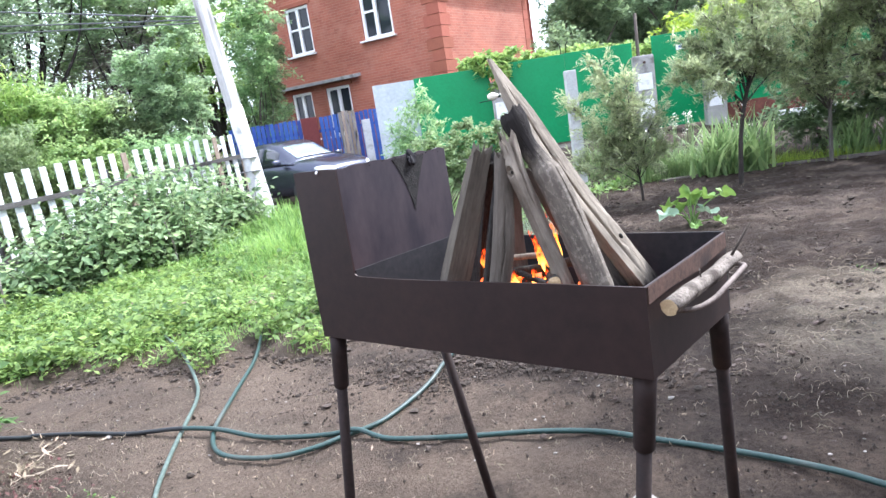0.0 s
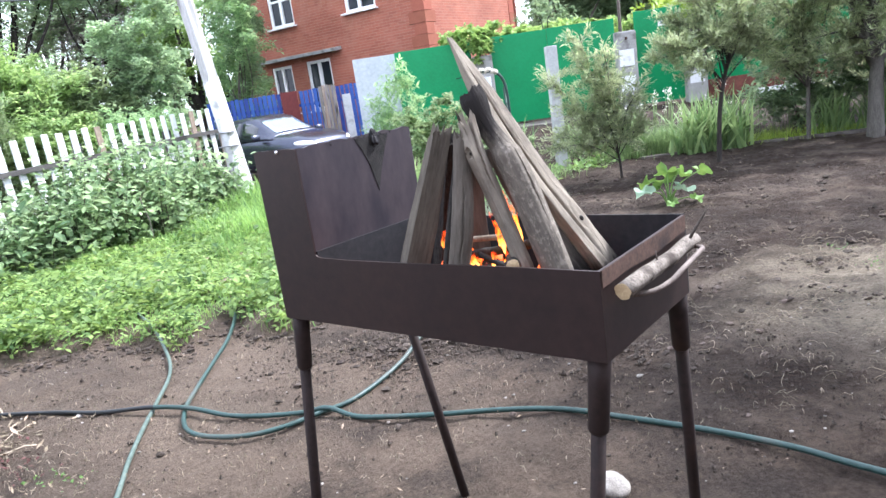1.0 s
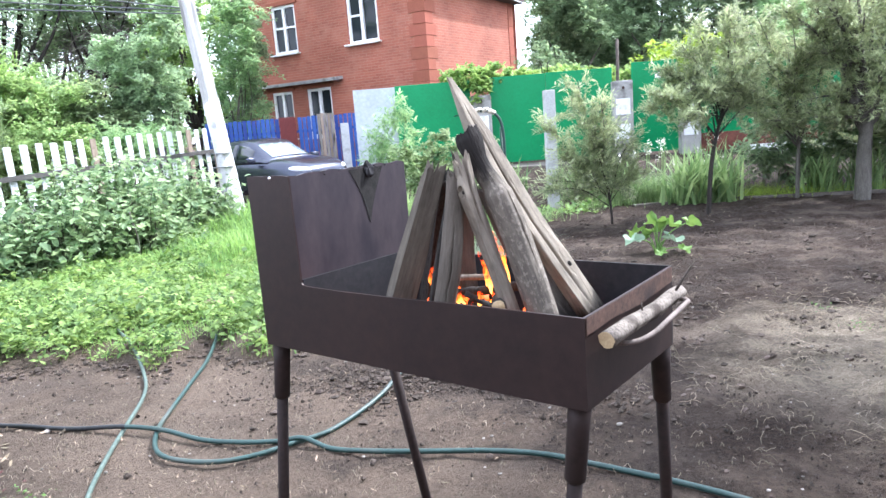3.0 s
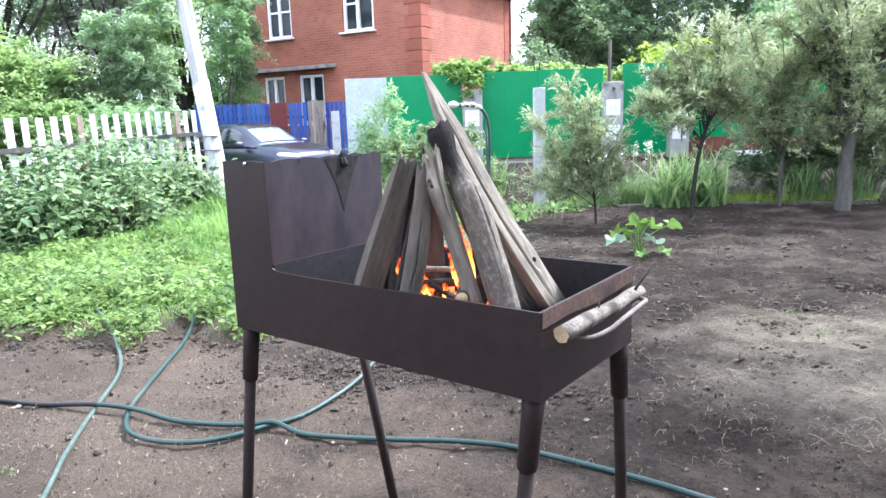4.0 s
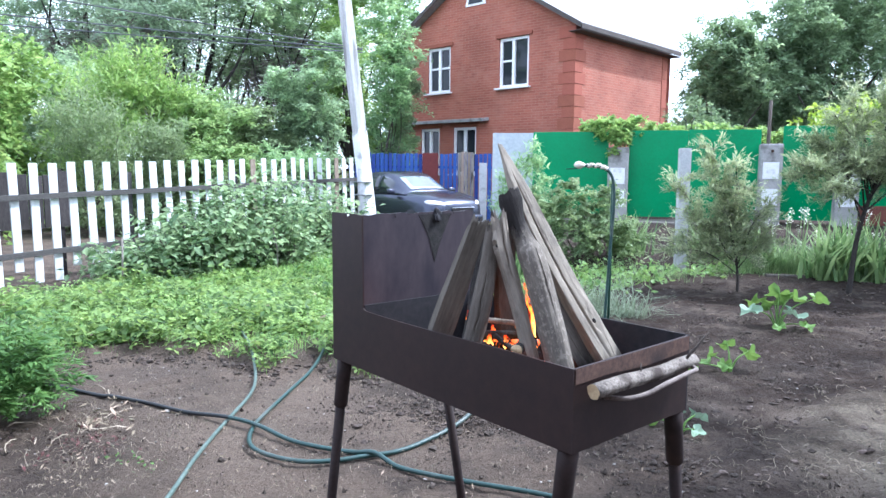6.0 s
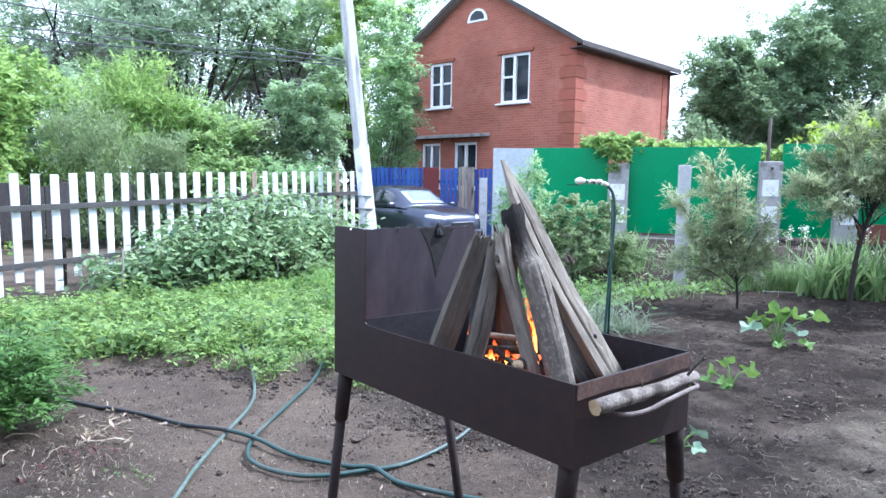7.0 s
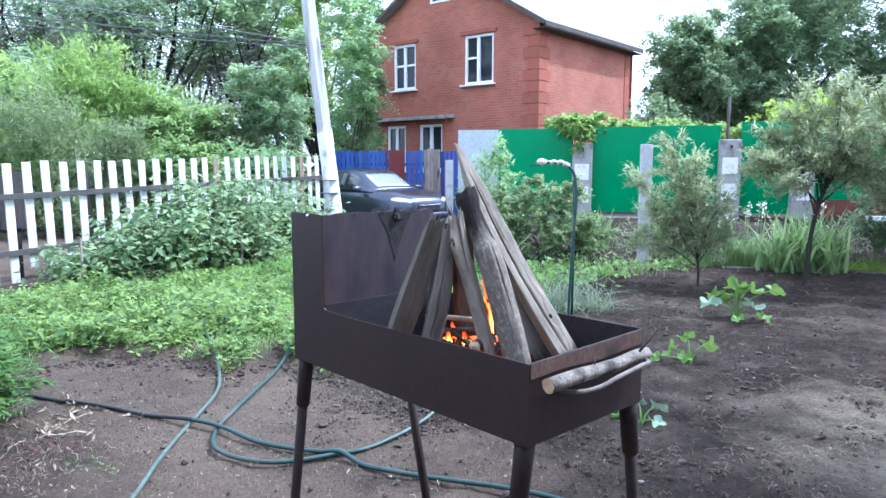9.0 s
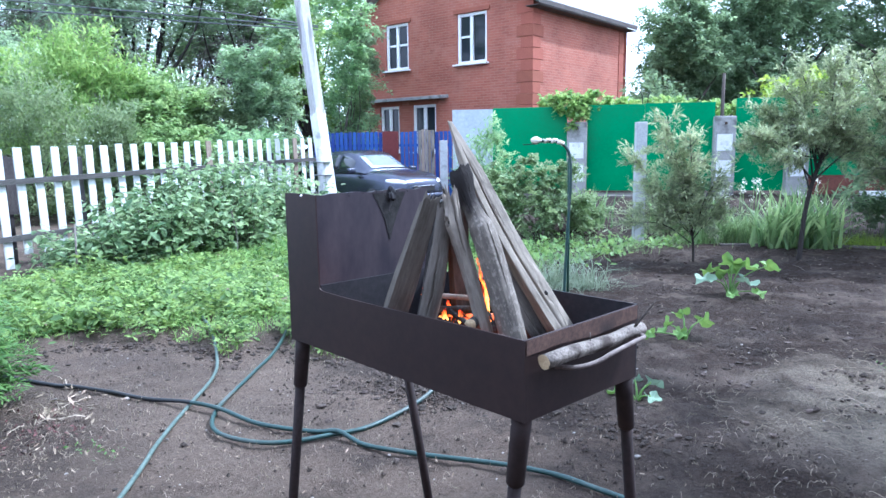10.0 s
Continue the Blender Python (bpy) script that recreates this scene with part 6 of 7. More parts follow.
    # vines over the gate
    build_tree("vine", (3.5, 14.0, 0.46), [((-0.3, 0, 1.75), (0.55, 0.3, 0.22)), ((-0.2, -0.95, 1.45), (0.20, 0.12, 0.30)), ((-0.30, -0.80, 1.72), (0.40, 0.25, 0.22)), ((0.25, -0.70, 1.78), (0.35, 0.2, 0.16)), ((0.9, 0.2, 1.70), (0.6, 0.3, 0.20)), ((2.0, 0.2, 1.72), (0.7, 0.3, 0.18)), ((3.2, 0.2, 1.68), (0.7, 0.3, 0.16))], 7500, 0.095, BROAD, LEAF_BRIGHT, "green climbing vine hanging over the gate", "vine", 0.02, seed=27, limbs=8, fork=0.8, clumps=18)
    build_tree("bush", (8.6, 16.5, 0.4), [((0.6, 0, 1.95), (0.9, 0.8, 0.65)), ((1.5, 0, 2.1), (1.0, 0.8, 0.7))], 2300, 0.13, BROAD, LEAF_YELLOW, "bright yellow-green bush behind the gate", "bush", 0.05, seed=28, limbs=8, clumps=20)
    build_tree("bush", (7.2, 20.0, 0.3), [((0, 0, 2.2), (0.9, 0.8, 0.9)), ((0.9, 0, 1.7), (0.8, 0.8, 0.7))], 2600, 0.13, BROAD, LEAF_GATE, "green bush beside the brick house", "bush", 0.05, seed=29, limbs=8, clumps=20)
    # large dark trees behind the gate
    r = np.random.default_rng(91)

    def lumpy(h, w, n, low=0.22, narrow=0.55):
        """Uneven crown: n blobs of different size heaped up to height h, about w wide."""
        out = []
        for i in range(n):
            z = h * (low + (0.93 - low) * (i + r.uniform(0, 1)) / n)
            t = (z / h - low) / (1 - low)
            reach = w * (1 - narrow * max(0, t - 0.35) / 0.65) * r.uniform(0.2, 0.85)
            a = r.uniform(0, 2 * math.pi)
            s = w * r.uniform(0.26, 0.52)
            out.append(((reach * math.cos(a), 0.7 * reach * math.sin(a), z), (s, s, s * r.uniform(0.6, 1.0))))
        return out
    for k, (x, y, h, w) in enumerate(((13.0, 30.0, 7.0, 2.9), (17.5, 31.0, 10.8, 3.9), (23.0, 30.0, 11.5, 4.4), (11.0, 27.5, 6.9, 2.2), (14.6, 29.0, 8.8, 2.6), (30.0, 34.0, 10.0, 5.0), (20.0, 26.0, 5.0, 2.6), (20.6, 33.0, 12.5, 3.8))):
        build_tree("tree", (x, y, 0.2), lumpy(h, w, 26, 0.16, 0.40), 14500, 0.20, CLUMP, LEAF_GATE if k != 6 else LEAF_MID, "large dark green tree behind the street fence", "tree", 0.24, seed=40 + k, limbs=16, clumps=30, spread=0.24, group="trees behind the gate")
    # wood behind the picket fence: tall trees, then lighter shrubs in front
    tall = ((-19.0, 26.0, 11.5, 3.9, LEAF_HAZED, 0.16), (-13.6, 27.0, 12.5, 3.6, LEAF_HAZED, 0.36), (-9.6, 25.5, 11.5, 3.2, LEAF_HAZED, 0.50), (-6.3, 27.5, 10.5, 2.6, LEAF_GREY, 0.46), (-3.4, 25.5, 9.4, 1.9, LEAF_BRIGHT, 0.16), (-24.0, 31.0, 13.0, 4.6, LEAF_HAZED, 0.16),
            (-16.5, 34.0, 14.5, 4.2, LEAF_GREY, 0.16), (-10.5, 34.0, 14.0, 4.0, LEAF_MID, 0.30), (-5.5, 34.0, 13.0, 3.4, LEAF_BRIGHT, 0.30), (-1.6, 33.0, 11.0, 2.2, LEAF_MID, 0.16), (-22.0, 36.0, 15.0, 4.5, LEAF_MID, 0.16), (-29.0, 33.0, 14.0, 4.6, LEAF_MID, 0.16))
    for k, (x, y, h, w, leaf, low) in enumerate(tall):
        brush = [((r.uniform(-1.6, 1.6), r.uniform(-0.8, 0.8), r.uniform(3.2, 6.6)), (1.5, 0.9, 1.0)) for _ in range(6)] if k in (1, 2, 3) else ()
        build_tree("tree", (x, y, -0.1), lumpy(h, w, 30, low, 0.35), (6200 if k in (3, 4) else 9500 if k in (1, 2) else 11500) if y < 32 else 5200, 0.20, CLUMP, leaf, "tall leafy tree in the wood behind the fence", "tree", 0.17, bark=M_DARKTRUNK, twigs=(1500 if k in (2, 3) else 900 if k == 1 else 0), brush=brush, seed=60 + k, limbs=20, clumps=34, spread=0.34, group="wood behind the fence")
    # bushes: place, height, half width, leaf, shape, leaf size
    low = ((-8.0, 17.2, 4.6, 1.6, LEAF_BRIGHT, NARROW, 0.20), (-9.2, 18.4, 4.1, 1.3, LEAF_BRIGHT, NARROW, 0.20), (-6.9, 17.8, 3.7, 1.2, LEAF_BRIGHT, NARROW, 0.19), (-7.75, 14.9, 3.0, 1.25, LEAF_SAGE, NARROW, 0.13), (-6.5, 15.6, 2.5, 1.0, LEAF_SAGE, NARROW, 0.13), (-5.75, 17.4, 3.5, 1.0, LEAF_YELLOWISH, CLUMP, 0.115),
           (-4.9, 18.0, 3.0, 1.0, LEAF_SAGE, CLUMP, 0.12), (-4.1, 18.4, 4.2, 0.95, LEAF_COOL, CLUMP, 0.12), (-3.2, 18.6, 5.3, 0.95, LEAF_COOL, CLUMP, 0.12), (-1.75, 20.4, 7.2, 1.10, LEAF_MID, CLUMP, 0.13), (-1.35, 21.5, 5.6, 0.9, LEAF_COOL, CLUMP, 0.14), (-9.9, 15.6, 4.4, 1.4, LEAF_BRIGHT, BROAD, 0.17), (-8.3, 12.6, 3.9, 0.95, LEAF_BRIGHT, BROAD, 0.125),
           (-12.4, 15.2, 4.6, 1.9, LEAF_BRIGHT, BROAD, 0.16), (-5.2, 15.8, 2.0, 1.0, LEAF_YELLOWISH, CLUMP, 0.11), (-3.7, 16.6, 1.9, 1.0, LEAF_MID, CLUMP, 0.11), (-13.5, 19.0, 5.0, 2.0, LEAF_BRIGHT, CLUMP, 0.15), (-6.6, 20.5, 3.6, 1.6, LEAF_COOL, CLUMP, 0.13), (-10.6, 19.5, 4.2, 1.8, LEAF_COOL, CLUMP, 0.13))
    for k, (x, y, h, w, leaf, shape, size) in enumerate(low):
        build_tree("bush", (x, y, -0.1), lumpy(h, w, 26, 0.08, 0.45), (4800 if h > 5 else 8200) if shape is not NARROW else 11000, size, shape, leaf, "dense green bush behind the picket fence", "bush", 0.05, seed=80 + k, limbs=16, clumps=30, spread=0.36, group="bushes behind the fence", lift=(-20, 70) if shape is NARROW else (-50, 50))
    # tree beside the bed, whose shade falls over the dug soil
    build_tree("tree", (6.9, 4.4, 0), [((-1.0, -0.4, 3.0), (0.9, 0.9, 0.5)), ((-1.5, 0.9, 3.2), (0.8, 0.9, 0.5)), ((0, 0, 3.6), (1.3, 1.4, 0.8)), ((-0.3, -1.4, 3.1), (0.9, 0.9, 0.5)), ((-1.6, -1.2, 3.3), (0.6, 0.7, 0.4))], 900, 0.14, NARROW, LEAF_OLIVE, "silvery-leaved tree shading the dug bed", "tree", 0.08, seed=99, limbs=18, clumps=60, spread=0.26, fork=0.6)


build_trees()


def build_raspberries():
    r = np.random.default_rng(31)
    spots = [(-3.95, 8.20, 0.42), (-3.50, 8.55, 0.75), (-3.05, 9.05, 1.10), (-2.62, 9.55, 1.15), (-2.25, 10.15, 1.12), (-1.85, 10.7, 1.0), (-1.5, 11.1, 0.75), (-3.45, 8.05, 0.50), (-2.9, 8.55, 0.85), (-2.2, 9.3, 0.9), (-3.2, 8.85, 0.92), (-2.85, 9.35, 1.08), (-2.4, 9.9, 1.2), (-2.0, 10.4, 1.05), (-3.2, 8.2, 0.62), (-2.55, 8.95, 0.7), (-1.95, 9.8, 0.75)]
    for k, (x, y, h) in enumerate(spots):
        e = thing("raspberry_bush", (x, y, 0), 0, "leafy raspberry bush along the picket fence", "bush", "raspberry row")
        chunks, places = [], []
        for c in range(20):
            a, sp = r.uniform(0, 2 * math.pi), r.uniform(0.1, 0.50)
            tip = np.array((sp * math.cos(a), sp * math.sin(a), h * r.uniform(0.35, 1.25)))
            root = np.array((0.12 * math.cos(a), 0.12 * math.sin(a), -0.02))
            line = glide([tuple(root), tuple(root * 0.3 + tip * np.array((0.45, 0.45, 0.6))), tuple(tip)], 4)
            chunks.append(tube_data(line, np.linspace(0.006, 0.002, len(line)), 5, 0, c))
            t = r.uniform(0.10, 1.0, 58)
            idx = (t * (len(line) - 1)).astype(int)
            places.append(line[idx] + r.normal(size=(58, 3)) * np.array((0.10, 0.10, 0.06)))
        V, F = join(chunks)
        under(mesh_ob("cane", V, F, M_TRUNK, True), e)
        P = np.concatenate(places)
        P[:, 2] = np.maximum(P[:, 2], 0.05)
        tagged(under(scatter("foliage", P, 0.098 * r.uniform(0.40, 1.45, len(P)), BROAD, LEAF_RASP, (-55, 30), r=r), e), kind="stuff")


build_raspberries()


def in_patch(x, y):
    """Green patch of grass and strawberries between the bare soil and the bushes."""
    front = np.interp(x, EDGE_X, EDGE_Y)
    back = np.interp(x, [-6, -4.7, -3.7, -2.8, -2.0, -0.5, 1.0], [7.3, 7.9, 9.0, 10.0, 11.0, 11.6, 11.5])
    right = np.interp(y, [4, 5.2, 6.5, 9, 12], [-0.1, 0.0, 0.4, 0.9, 1.2])
    wav = 0.05 * np.sin(x * 7.1) + 0.05 * np.sin(x * 17 + 1) + 0.04 * np.sin(x * 31)
    return (y > front + wav) & (y < back) & (x < right) & (x > np.interp(y, [4, 6.6, 6.9, 9], [-5.6, -4.6, -4.0, -3.7]))


def build_patch():
    r = np.random.default_rng(33)
    Q = np.column_stack([r.uniform(-5.6, 1.2, 120000), r.uniform(4.1, 11.6, 120000)])
    Q = Q[in_patch(Q[:, 0], Q[:, 1])]
    dens = np.array([noise.noise(Vector((x * 0.9, y * 0.9, 3.0))) for x, y in Q])
    soft = np.array([noise.noise(Vector((x * 3.0, y * 3.0, 9.0))) for x, y in Q])
    depth = Q[:, 1] - np.interp(Q[:, 0], EDGE_X, EDGE_Y)
    fade = np.clip(depth / 0.35, 0.45, 1)
    grassy = sstep(-2.0, -0.8, Q[:, 0]) * sstep(5.6, 6.6, Q[:, 1])
    leafy = (dens + 0.9 * soft > -0.12) & (r.uniform(size=len(Q)) < fade * (1 - 0.55 * grassy))
    a, sa = Q[leafy][:24000], soft[leafy][:24000]
    lift_up = np.abs(r.normal(0.05, 0.035, len(a))) * (1 + 1.3 * np.clip(sa, 0, 1))
    P = np.column_stack([a, lay(a[:, 0], a[:, 1]) + lift_up])
    heap = np.array([noise.noise(Vector((x * 2.2, y * 2.2, 31.0))) for x, y in a])
    tuft = (heap > 0.16) & (r.uniform(size=len(a)) < 0.32)
    H = P[tuft].copy()
    H[:, 2] += 0.05 + 0.16 * r.uniform(0, 1, len(H)) * np.clip(heap[tuft] * 2.2, 0, 1)
    tagged(scatter("leaf_heaps", H, 0.066 * r.uniform(0.5, 1.4, len(H)), BROAD, LEAF_STRAW, (-45, 35), r=r), "heaps of broad strawberry leaves in the grass", "ground cover", kind="stuff")
    dead = a[(heap < -0.15) & (r.uniform(size=len(a)) < 0.10)]
    dead = np.column_stack([dead, lay(dead[:, 0], dead[:, 1]) + r.uniform(0.05, 0.11, len(dead))])
    tagged(scatter("withered_leaves", dead, 0.05 * r.uniform(0.4, 1.3, len(dead)), BROAD, M_DRYLEAF, (-40, 40), r=r), "withered brown leaves among the strawberries", "leaves", kind="stuff")
    half = len(P) // 2
    for part_of, mat, size, nm in ((P[:half], LEAF_STRAW, 0.064, "strawberry_leaves"), (P[half:], LEAF_BRIGHT, 0.042, "weed_leaves")):
        tagged(scatter(nm, part_of, size * r.uniform(0.4, 1.6, len(part_of)), CLUMP, mat, (-25, 50), r=r), "low strawberry and weed leaves covering the ground", "ground cover", kind="stuff")
    b = Q[(dens < 0.45) & (r.uniform(size=len(Q)) < fade)]
    b = np.concatenate([b, b + r.normal(0, 0.03, b.shape)])
    b = b[r.permutation(len(b))][:62000]
    P = np.column_stack([b, lay(b[:, 0], b[:, 1]) - 0.005])
    wild = np.array([noise.noise(Vector((x * 1.7, y * 1.7, 20.0))) for x, y in b])
    height = 0.085 * r.uniform(0.4, 1.5, len(P)) * (1 + 0.9 * sstep(7.0, 9.5, P[:, 1])) * (1 + 0.7 * sstep(-2.0, -0.8, P[:, 0]) * sstep(6.0, 7.5, P[:, 1])) * (1 + 0.9 * np.clip(wild, -0.5, 1))
    tagged(scatter("grass", P, height, BLADE, LEAF_GRASS, (35, 88), r=r), "fresh green grass blades among low weeds", "grass", kind="stuff")


build_patch()


def build_fern():
    r = np.random.default_rng(35)
    for k, (x, y, h, w) in enumerate(((-2.42, 3.66, 0.72, 0.32), (-2.72, 3.30, 0.78, 0.42))):
        e = thing("leafy_plant", (x, y, 0), 0, "bushy bright green plant with finely cut leaves", "plant", "leafy plants")
        ch, P, Y, Z = [], [], [], []
        for c in range(58):
            a, sp = r.uniform(0, 2 * math.pi), w * r.uniform(0.15, 1.0)
            tip = np.array((sp * math.cos(a), sp * math.sin(a), h * r.uniform(0.40, 1.0) * (1.1 - 0.5 * sp / w)))
            line = glide([(0, 0, 0), (tip[0] * 0.4, tip[1] * 0.4, tip[2] * 0.65), tuple(tip)], 6)
            ch.append(tube_data(line, np.linspace(0.005, 0.0015, len(line)), 5, 0, c))
            # fronds: leaflets in pairs along side stalks that fan out from the stem
            for t in np.linspace(0.35, 1.0, 6):
                q = line[int(t * (len(line) - 1))]
                fa = a + r.normal() * 0.8
                run = r.uniform(0.10, 0.19)
                for j in range(9):
                    u = (j + 1) / 9
                    at = q + run * u * np.array((math.cos(fa), math.sin(fa), 0.35 - 0.6 * u))
                    for sgn in (-1, 1):
                        P.append(at)
                        Y.append(fa - math.pi / 2 + sgn * 0.75 + r.normal() * 0.15)
                        Z.append(0.075 * (1.1 - 0.5 * u) * r.uniform(0.8, 1.2))
        V, F = join(ch)
        under(mesh_ob("stem", V, F, LEAF_FERN, True), e)
        P = np.array(P)
        P[:, 2] = np.maximum(P[:, 2], 0.03)
        tagged(under(scatter("foliage", P, np.array(Z), (NARROW[0] * np.array((1.25, 1, 1)), NARROW[1]), LEAF_FERN, (-25, 30), r=r, yaw=np.array(Y)), e), kind="stuff")


build_fern()


def squash_leaf(w, seed):
    """A lobed, cupped leaf blade of width w about its stalk end."""
    r = np.random.default_rng(seed)
    n = 30
    ring = []
    for k in range(n):
        a = 2 * math.pi * k / n
        lobe = 1 - 0.30 * abs(math.sin(2.5 * a)) ** 2 - (0.45 if abs(a - math.pi) < 0.22 else 0)
        rr = 0.5 * w * lobe * (1 + 0.05 * r.normal())
        ring.append((rr * math.cos(a) + 0.15 * w, rr * math.sin(a), 0.13 * w * math.sin(3 * a + seed) + 0.05 * w * math.sin(7 * a) + 0.06 * w))
    mid = [(0.55 * (x - 0.15 * w) + 0.15 * w, 0.55 * y, 0.45 * z - 0.01) for x, y, z in ring]
    V = ring + mid + [(0.10 * w, 0, -0.02 * w)]
    F = [(k, (k + 1) % n, n + (k + 1) % n, n + k) for k in range(n)] + [(n + k, n + (k + 1) % n, 2 * n) for k in range(n)]
    return V, F


def build_squash(loc, leaves, seed, label):
    e = thing("squash_plant", (*loc, lay(*loc)), 0, label, "plant", "squash seedlings")
    r = np.random.default_rng(seed)
    for k, (a, reach, h, w, pale) in enumerate(leaves):
        tip = np.array((reach * math.cos(radians(a)), reach * math.sin(radians(a)), h))
        tube("stalk", glide([(0, 0, -0.01), (tip[0] * 0.35, tip[1] * 0.35, h * 0.65), tuple(tip)], 5), np.linspace(0.008, 0.004, 11), LEAF_SQUASH, 6, parent=e)
        V, F = squash_leaf(w * 0.86, seed * 10 + k)
        ob = mesh_ob("leaf", V, F, LEAF_PALE if pale else LEAF_SQUASH, True)
        under(ob, e, "pale mildewed leaf" if pale else "")
        ob.matrix_local = Matrix.Translation(tip) @ Matrix.Rotation(radians(a), 4, "Z") @ Matrix.Rotation(radians(r.uniform(15, 55)), 4, "Y") @ Matrix.Rotation(radians(r.uniform(-20, 20)), 4, "X")


build_squash((2.98, 5.98), [(195, 0.26, 0.20, 0.24, True), (60, 0.10, 0.32, 0.30, False), (330, 0.10, 0.17, 0.25, True), (0, 0.34, 0.29, 0.24, False), (95, 0.06, 0.24, 0.26, False), (20, 0.16, 0.30, 0.26, False), (300, 0.26, 0.10, 0.16, False), (120, 0.2, 0.24, 0.22, False), (250, 0.2, 0.08, 0.14, False)], 3, "young squash plant with pale and green leaves")
build_squash((1.99, 4.62), [(170, 0.12, 0.13, 0.18, False), (20, 0.16, 0.15, 0.18, False), (80, 0.10, 0.19, 0.17, False), (230, 0.09, 0.10, 0.13, False), (190, 0.26, 0.09, 0.13, False)], 4, "small bright green squash seedling in bare soil")
build_squash((1.26, 3.50), [(150, 0.11, 0.07, 0.13, False), (20, 0.10, 0.10, 0.14, True), (300, 0.09, 0.06, 0.13, True), (80, 0.10, 0.09, 0.12, True)], 5, "small pale squash seedling behind the brazier")


def build_blades(name, spots, n, height, spread, leaf, label, category, seed, lift=(50, 88)):
    r = np.random.default_rng(seed)
    for x, y in spots:
        e = thing(name, (x, y, lay(x, y)), 0, label, category, name + "s")
        P = np.column_stack([r.normal(0, spread, n), r.normal(0, spread * 0.7, n), np.full(n, -0.01) if height > 0.2 else np.abs(r.normal(0.03, 0.06, n))])
        tagged(under(scatter("foliage", P, (0.085 if height == 0.13 else height) * r.uniform(0.5, 1.2, n), (BLADE[0] * np.array((1.15, 1, 1)), BLADE[1]) if height >= 0.6 else BROAD if height == 0.13 else (BLADE[0] * np.array((0.4, 1, 2.2)), BLADE[1]), leaf, lift, r=r), e), kind="stuff")


build_blades("iris_clump", [(4.35, 9.45), (3.85, 9.9), (2.75, 10.2), (6.95, 8.55), (7.5, 8.3), (1.05, 8.8), (0.85, 9.1)], 120, 0.62, 0.15, LEAF_IRIS, "clump of long upright iris leaves", "plant", 51, (56, 89))
build_blades("iris_clump", [(4.98, 8.8), (5.28, 8.72), (5.58, 8.78), (5.3, 8.95)], 90, 0.82, 0.13, LEAF_IRIS, "large clump of arching dark iris leaves", "plant", 59, (42, 88))
build_blades("flower_stalks", [(4.15, 9.35), (4.5, 9.4), (4.8, 9.3), (5.1, 9.5), (4.65, 9.7)], 330, 0.42, 0.16, LEAF_IRIS, "thin green stalks of garden flowers", "plant", 57, (50, 88))
build_blades("onion_clump", [(1.30, 6.35), (1.75, 6.45), (1.5, 6.6)], 190, 0.42, 0.10, LEAF_ONION, "clump of pale drooping onion leaves by the tap", "plant", 52, (15, 80))
build_blades("weed_tuft", [(1.2, 7.6), (1.7, 8.6), (2.3, 8.9), (2.9, 9.1), (1.95, 7.9), (0.9, 7.9), (3.4, 9.0), (2.5, 8.5), (1.5, 8.1), (0.8, 8.6), (3.7, 9.3), (2.0, 9.1), (1.35, 9.0)], 110, 0.13, 0.17, LEAF_WEED, "low leafy green weeds at the bed edge", "weeds", 53, (-10, 70))
build_blades("grass_strip", [(5.9, 8.8), (6.2, 8.7), (6.5, 8.6), (6.8, 8.5), (7.2, 8.4), (6.3, 9.0), (7.6, 8.2)], 200, 0.22, 0.17, LEAF_YELLOW, "sunlit yellow-green grass behind the bed edge", "grass", 63, (35, 88))
build_blades("weed_clump", [(-2.55, 5.2), (-2.95, 4.9), (-3.3, 5.15), (-2.2, 5.65), (-3.7, 5.4)], 130, 0.13, 0.15, LEAF_STRAW, "leafy weed clump at the edge of the green patch", "weeds", 56, (-10, 70))
build_blades("grass_tuft", [(1.0, 7.2), (1.55, 7.5), (2.1, 8.3), (2.9, 8.8), (1.1, 8.3), (4.1, 9.2), (5.0, 8.95), (1.75, 9.2), (2.4, 9.4), (0.7, 7.6)], 150, 0.24, 0.19, LEAF_IRIS, "tuft of wild grass at the bed edge", "grass", 58, (35, 88))


def build_stakes():
    for x, y, h, tilt in ((-3.63, 7.6, 0.60, 2), (-2.2, 8.9, 0.62, -4)):
        e = thing("plant_stake", (x, y, lay(x, y)), 0, "thin pale wooden stake among the bushes", "stake", "plant stakes")
        tube("rod", [(0, 0, -0.05), (0.01, 0, h * 0.5), (math.sin(radians(tilt)) * h, 0, h)], 0.011, M_OLDWOOD, 6, 0.08, 5, parent=e)


build_stakes()


def build_flowers():
    r = np.random.default_rng(55)
    for k in range(46):
        x, y = (r.uniform(4.1, 5.1) if k % 2 else r.uniform(5.6, 7.2)), r.uniform(9.0, 9.6)
        e = thing("flower", (x, y, lay(x, y)), 0, "cream white blossoms on a thin stem", "flower", "white flowers")
        h = r.uniform(0.45, 0.88)
        tube("stem", [(0, 0, -0.01), (0.02, 0, h * 0.6), (0.03, 0.01, h)], 0.004, LEAF_IRIS, 5, parent=e)
        P = np.tile((0.03, 0.01, h), (14, 1)) + r.normal(size=(14, 3)) * np.array((0.022, 0.022, 0.03))
        V, F = scatter_data(P, 0.034, OVAL, (-10, 70), r)
        tagged(under(mesh_ob("petals", V, F, M_PETAL), e), kind="stuff")


build_flowers()


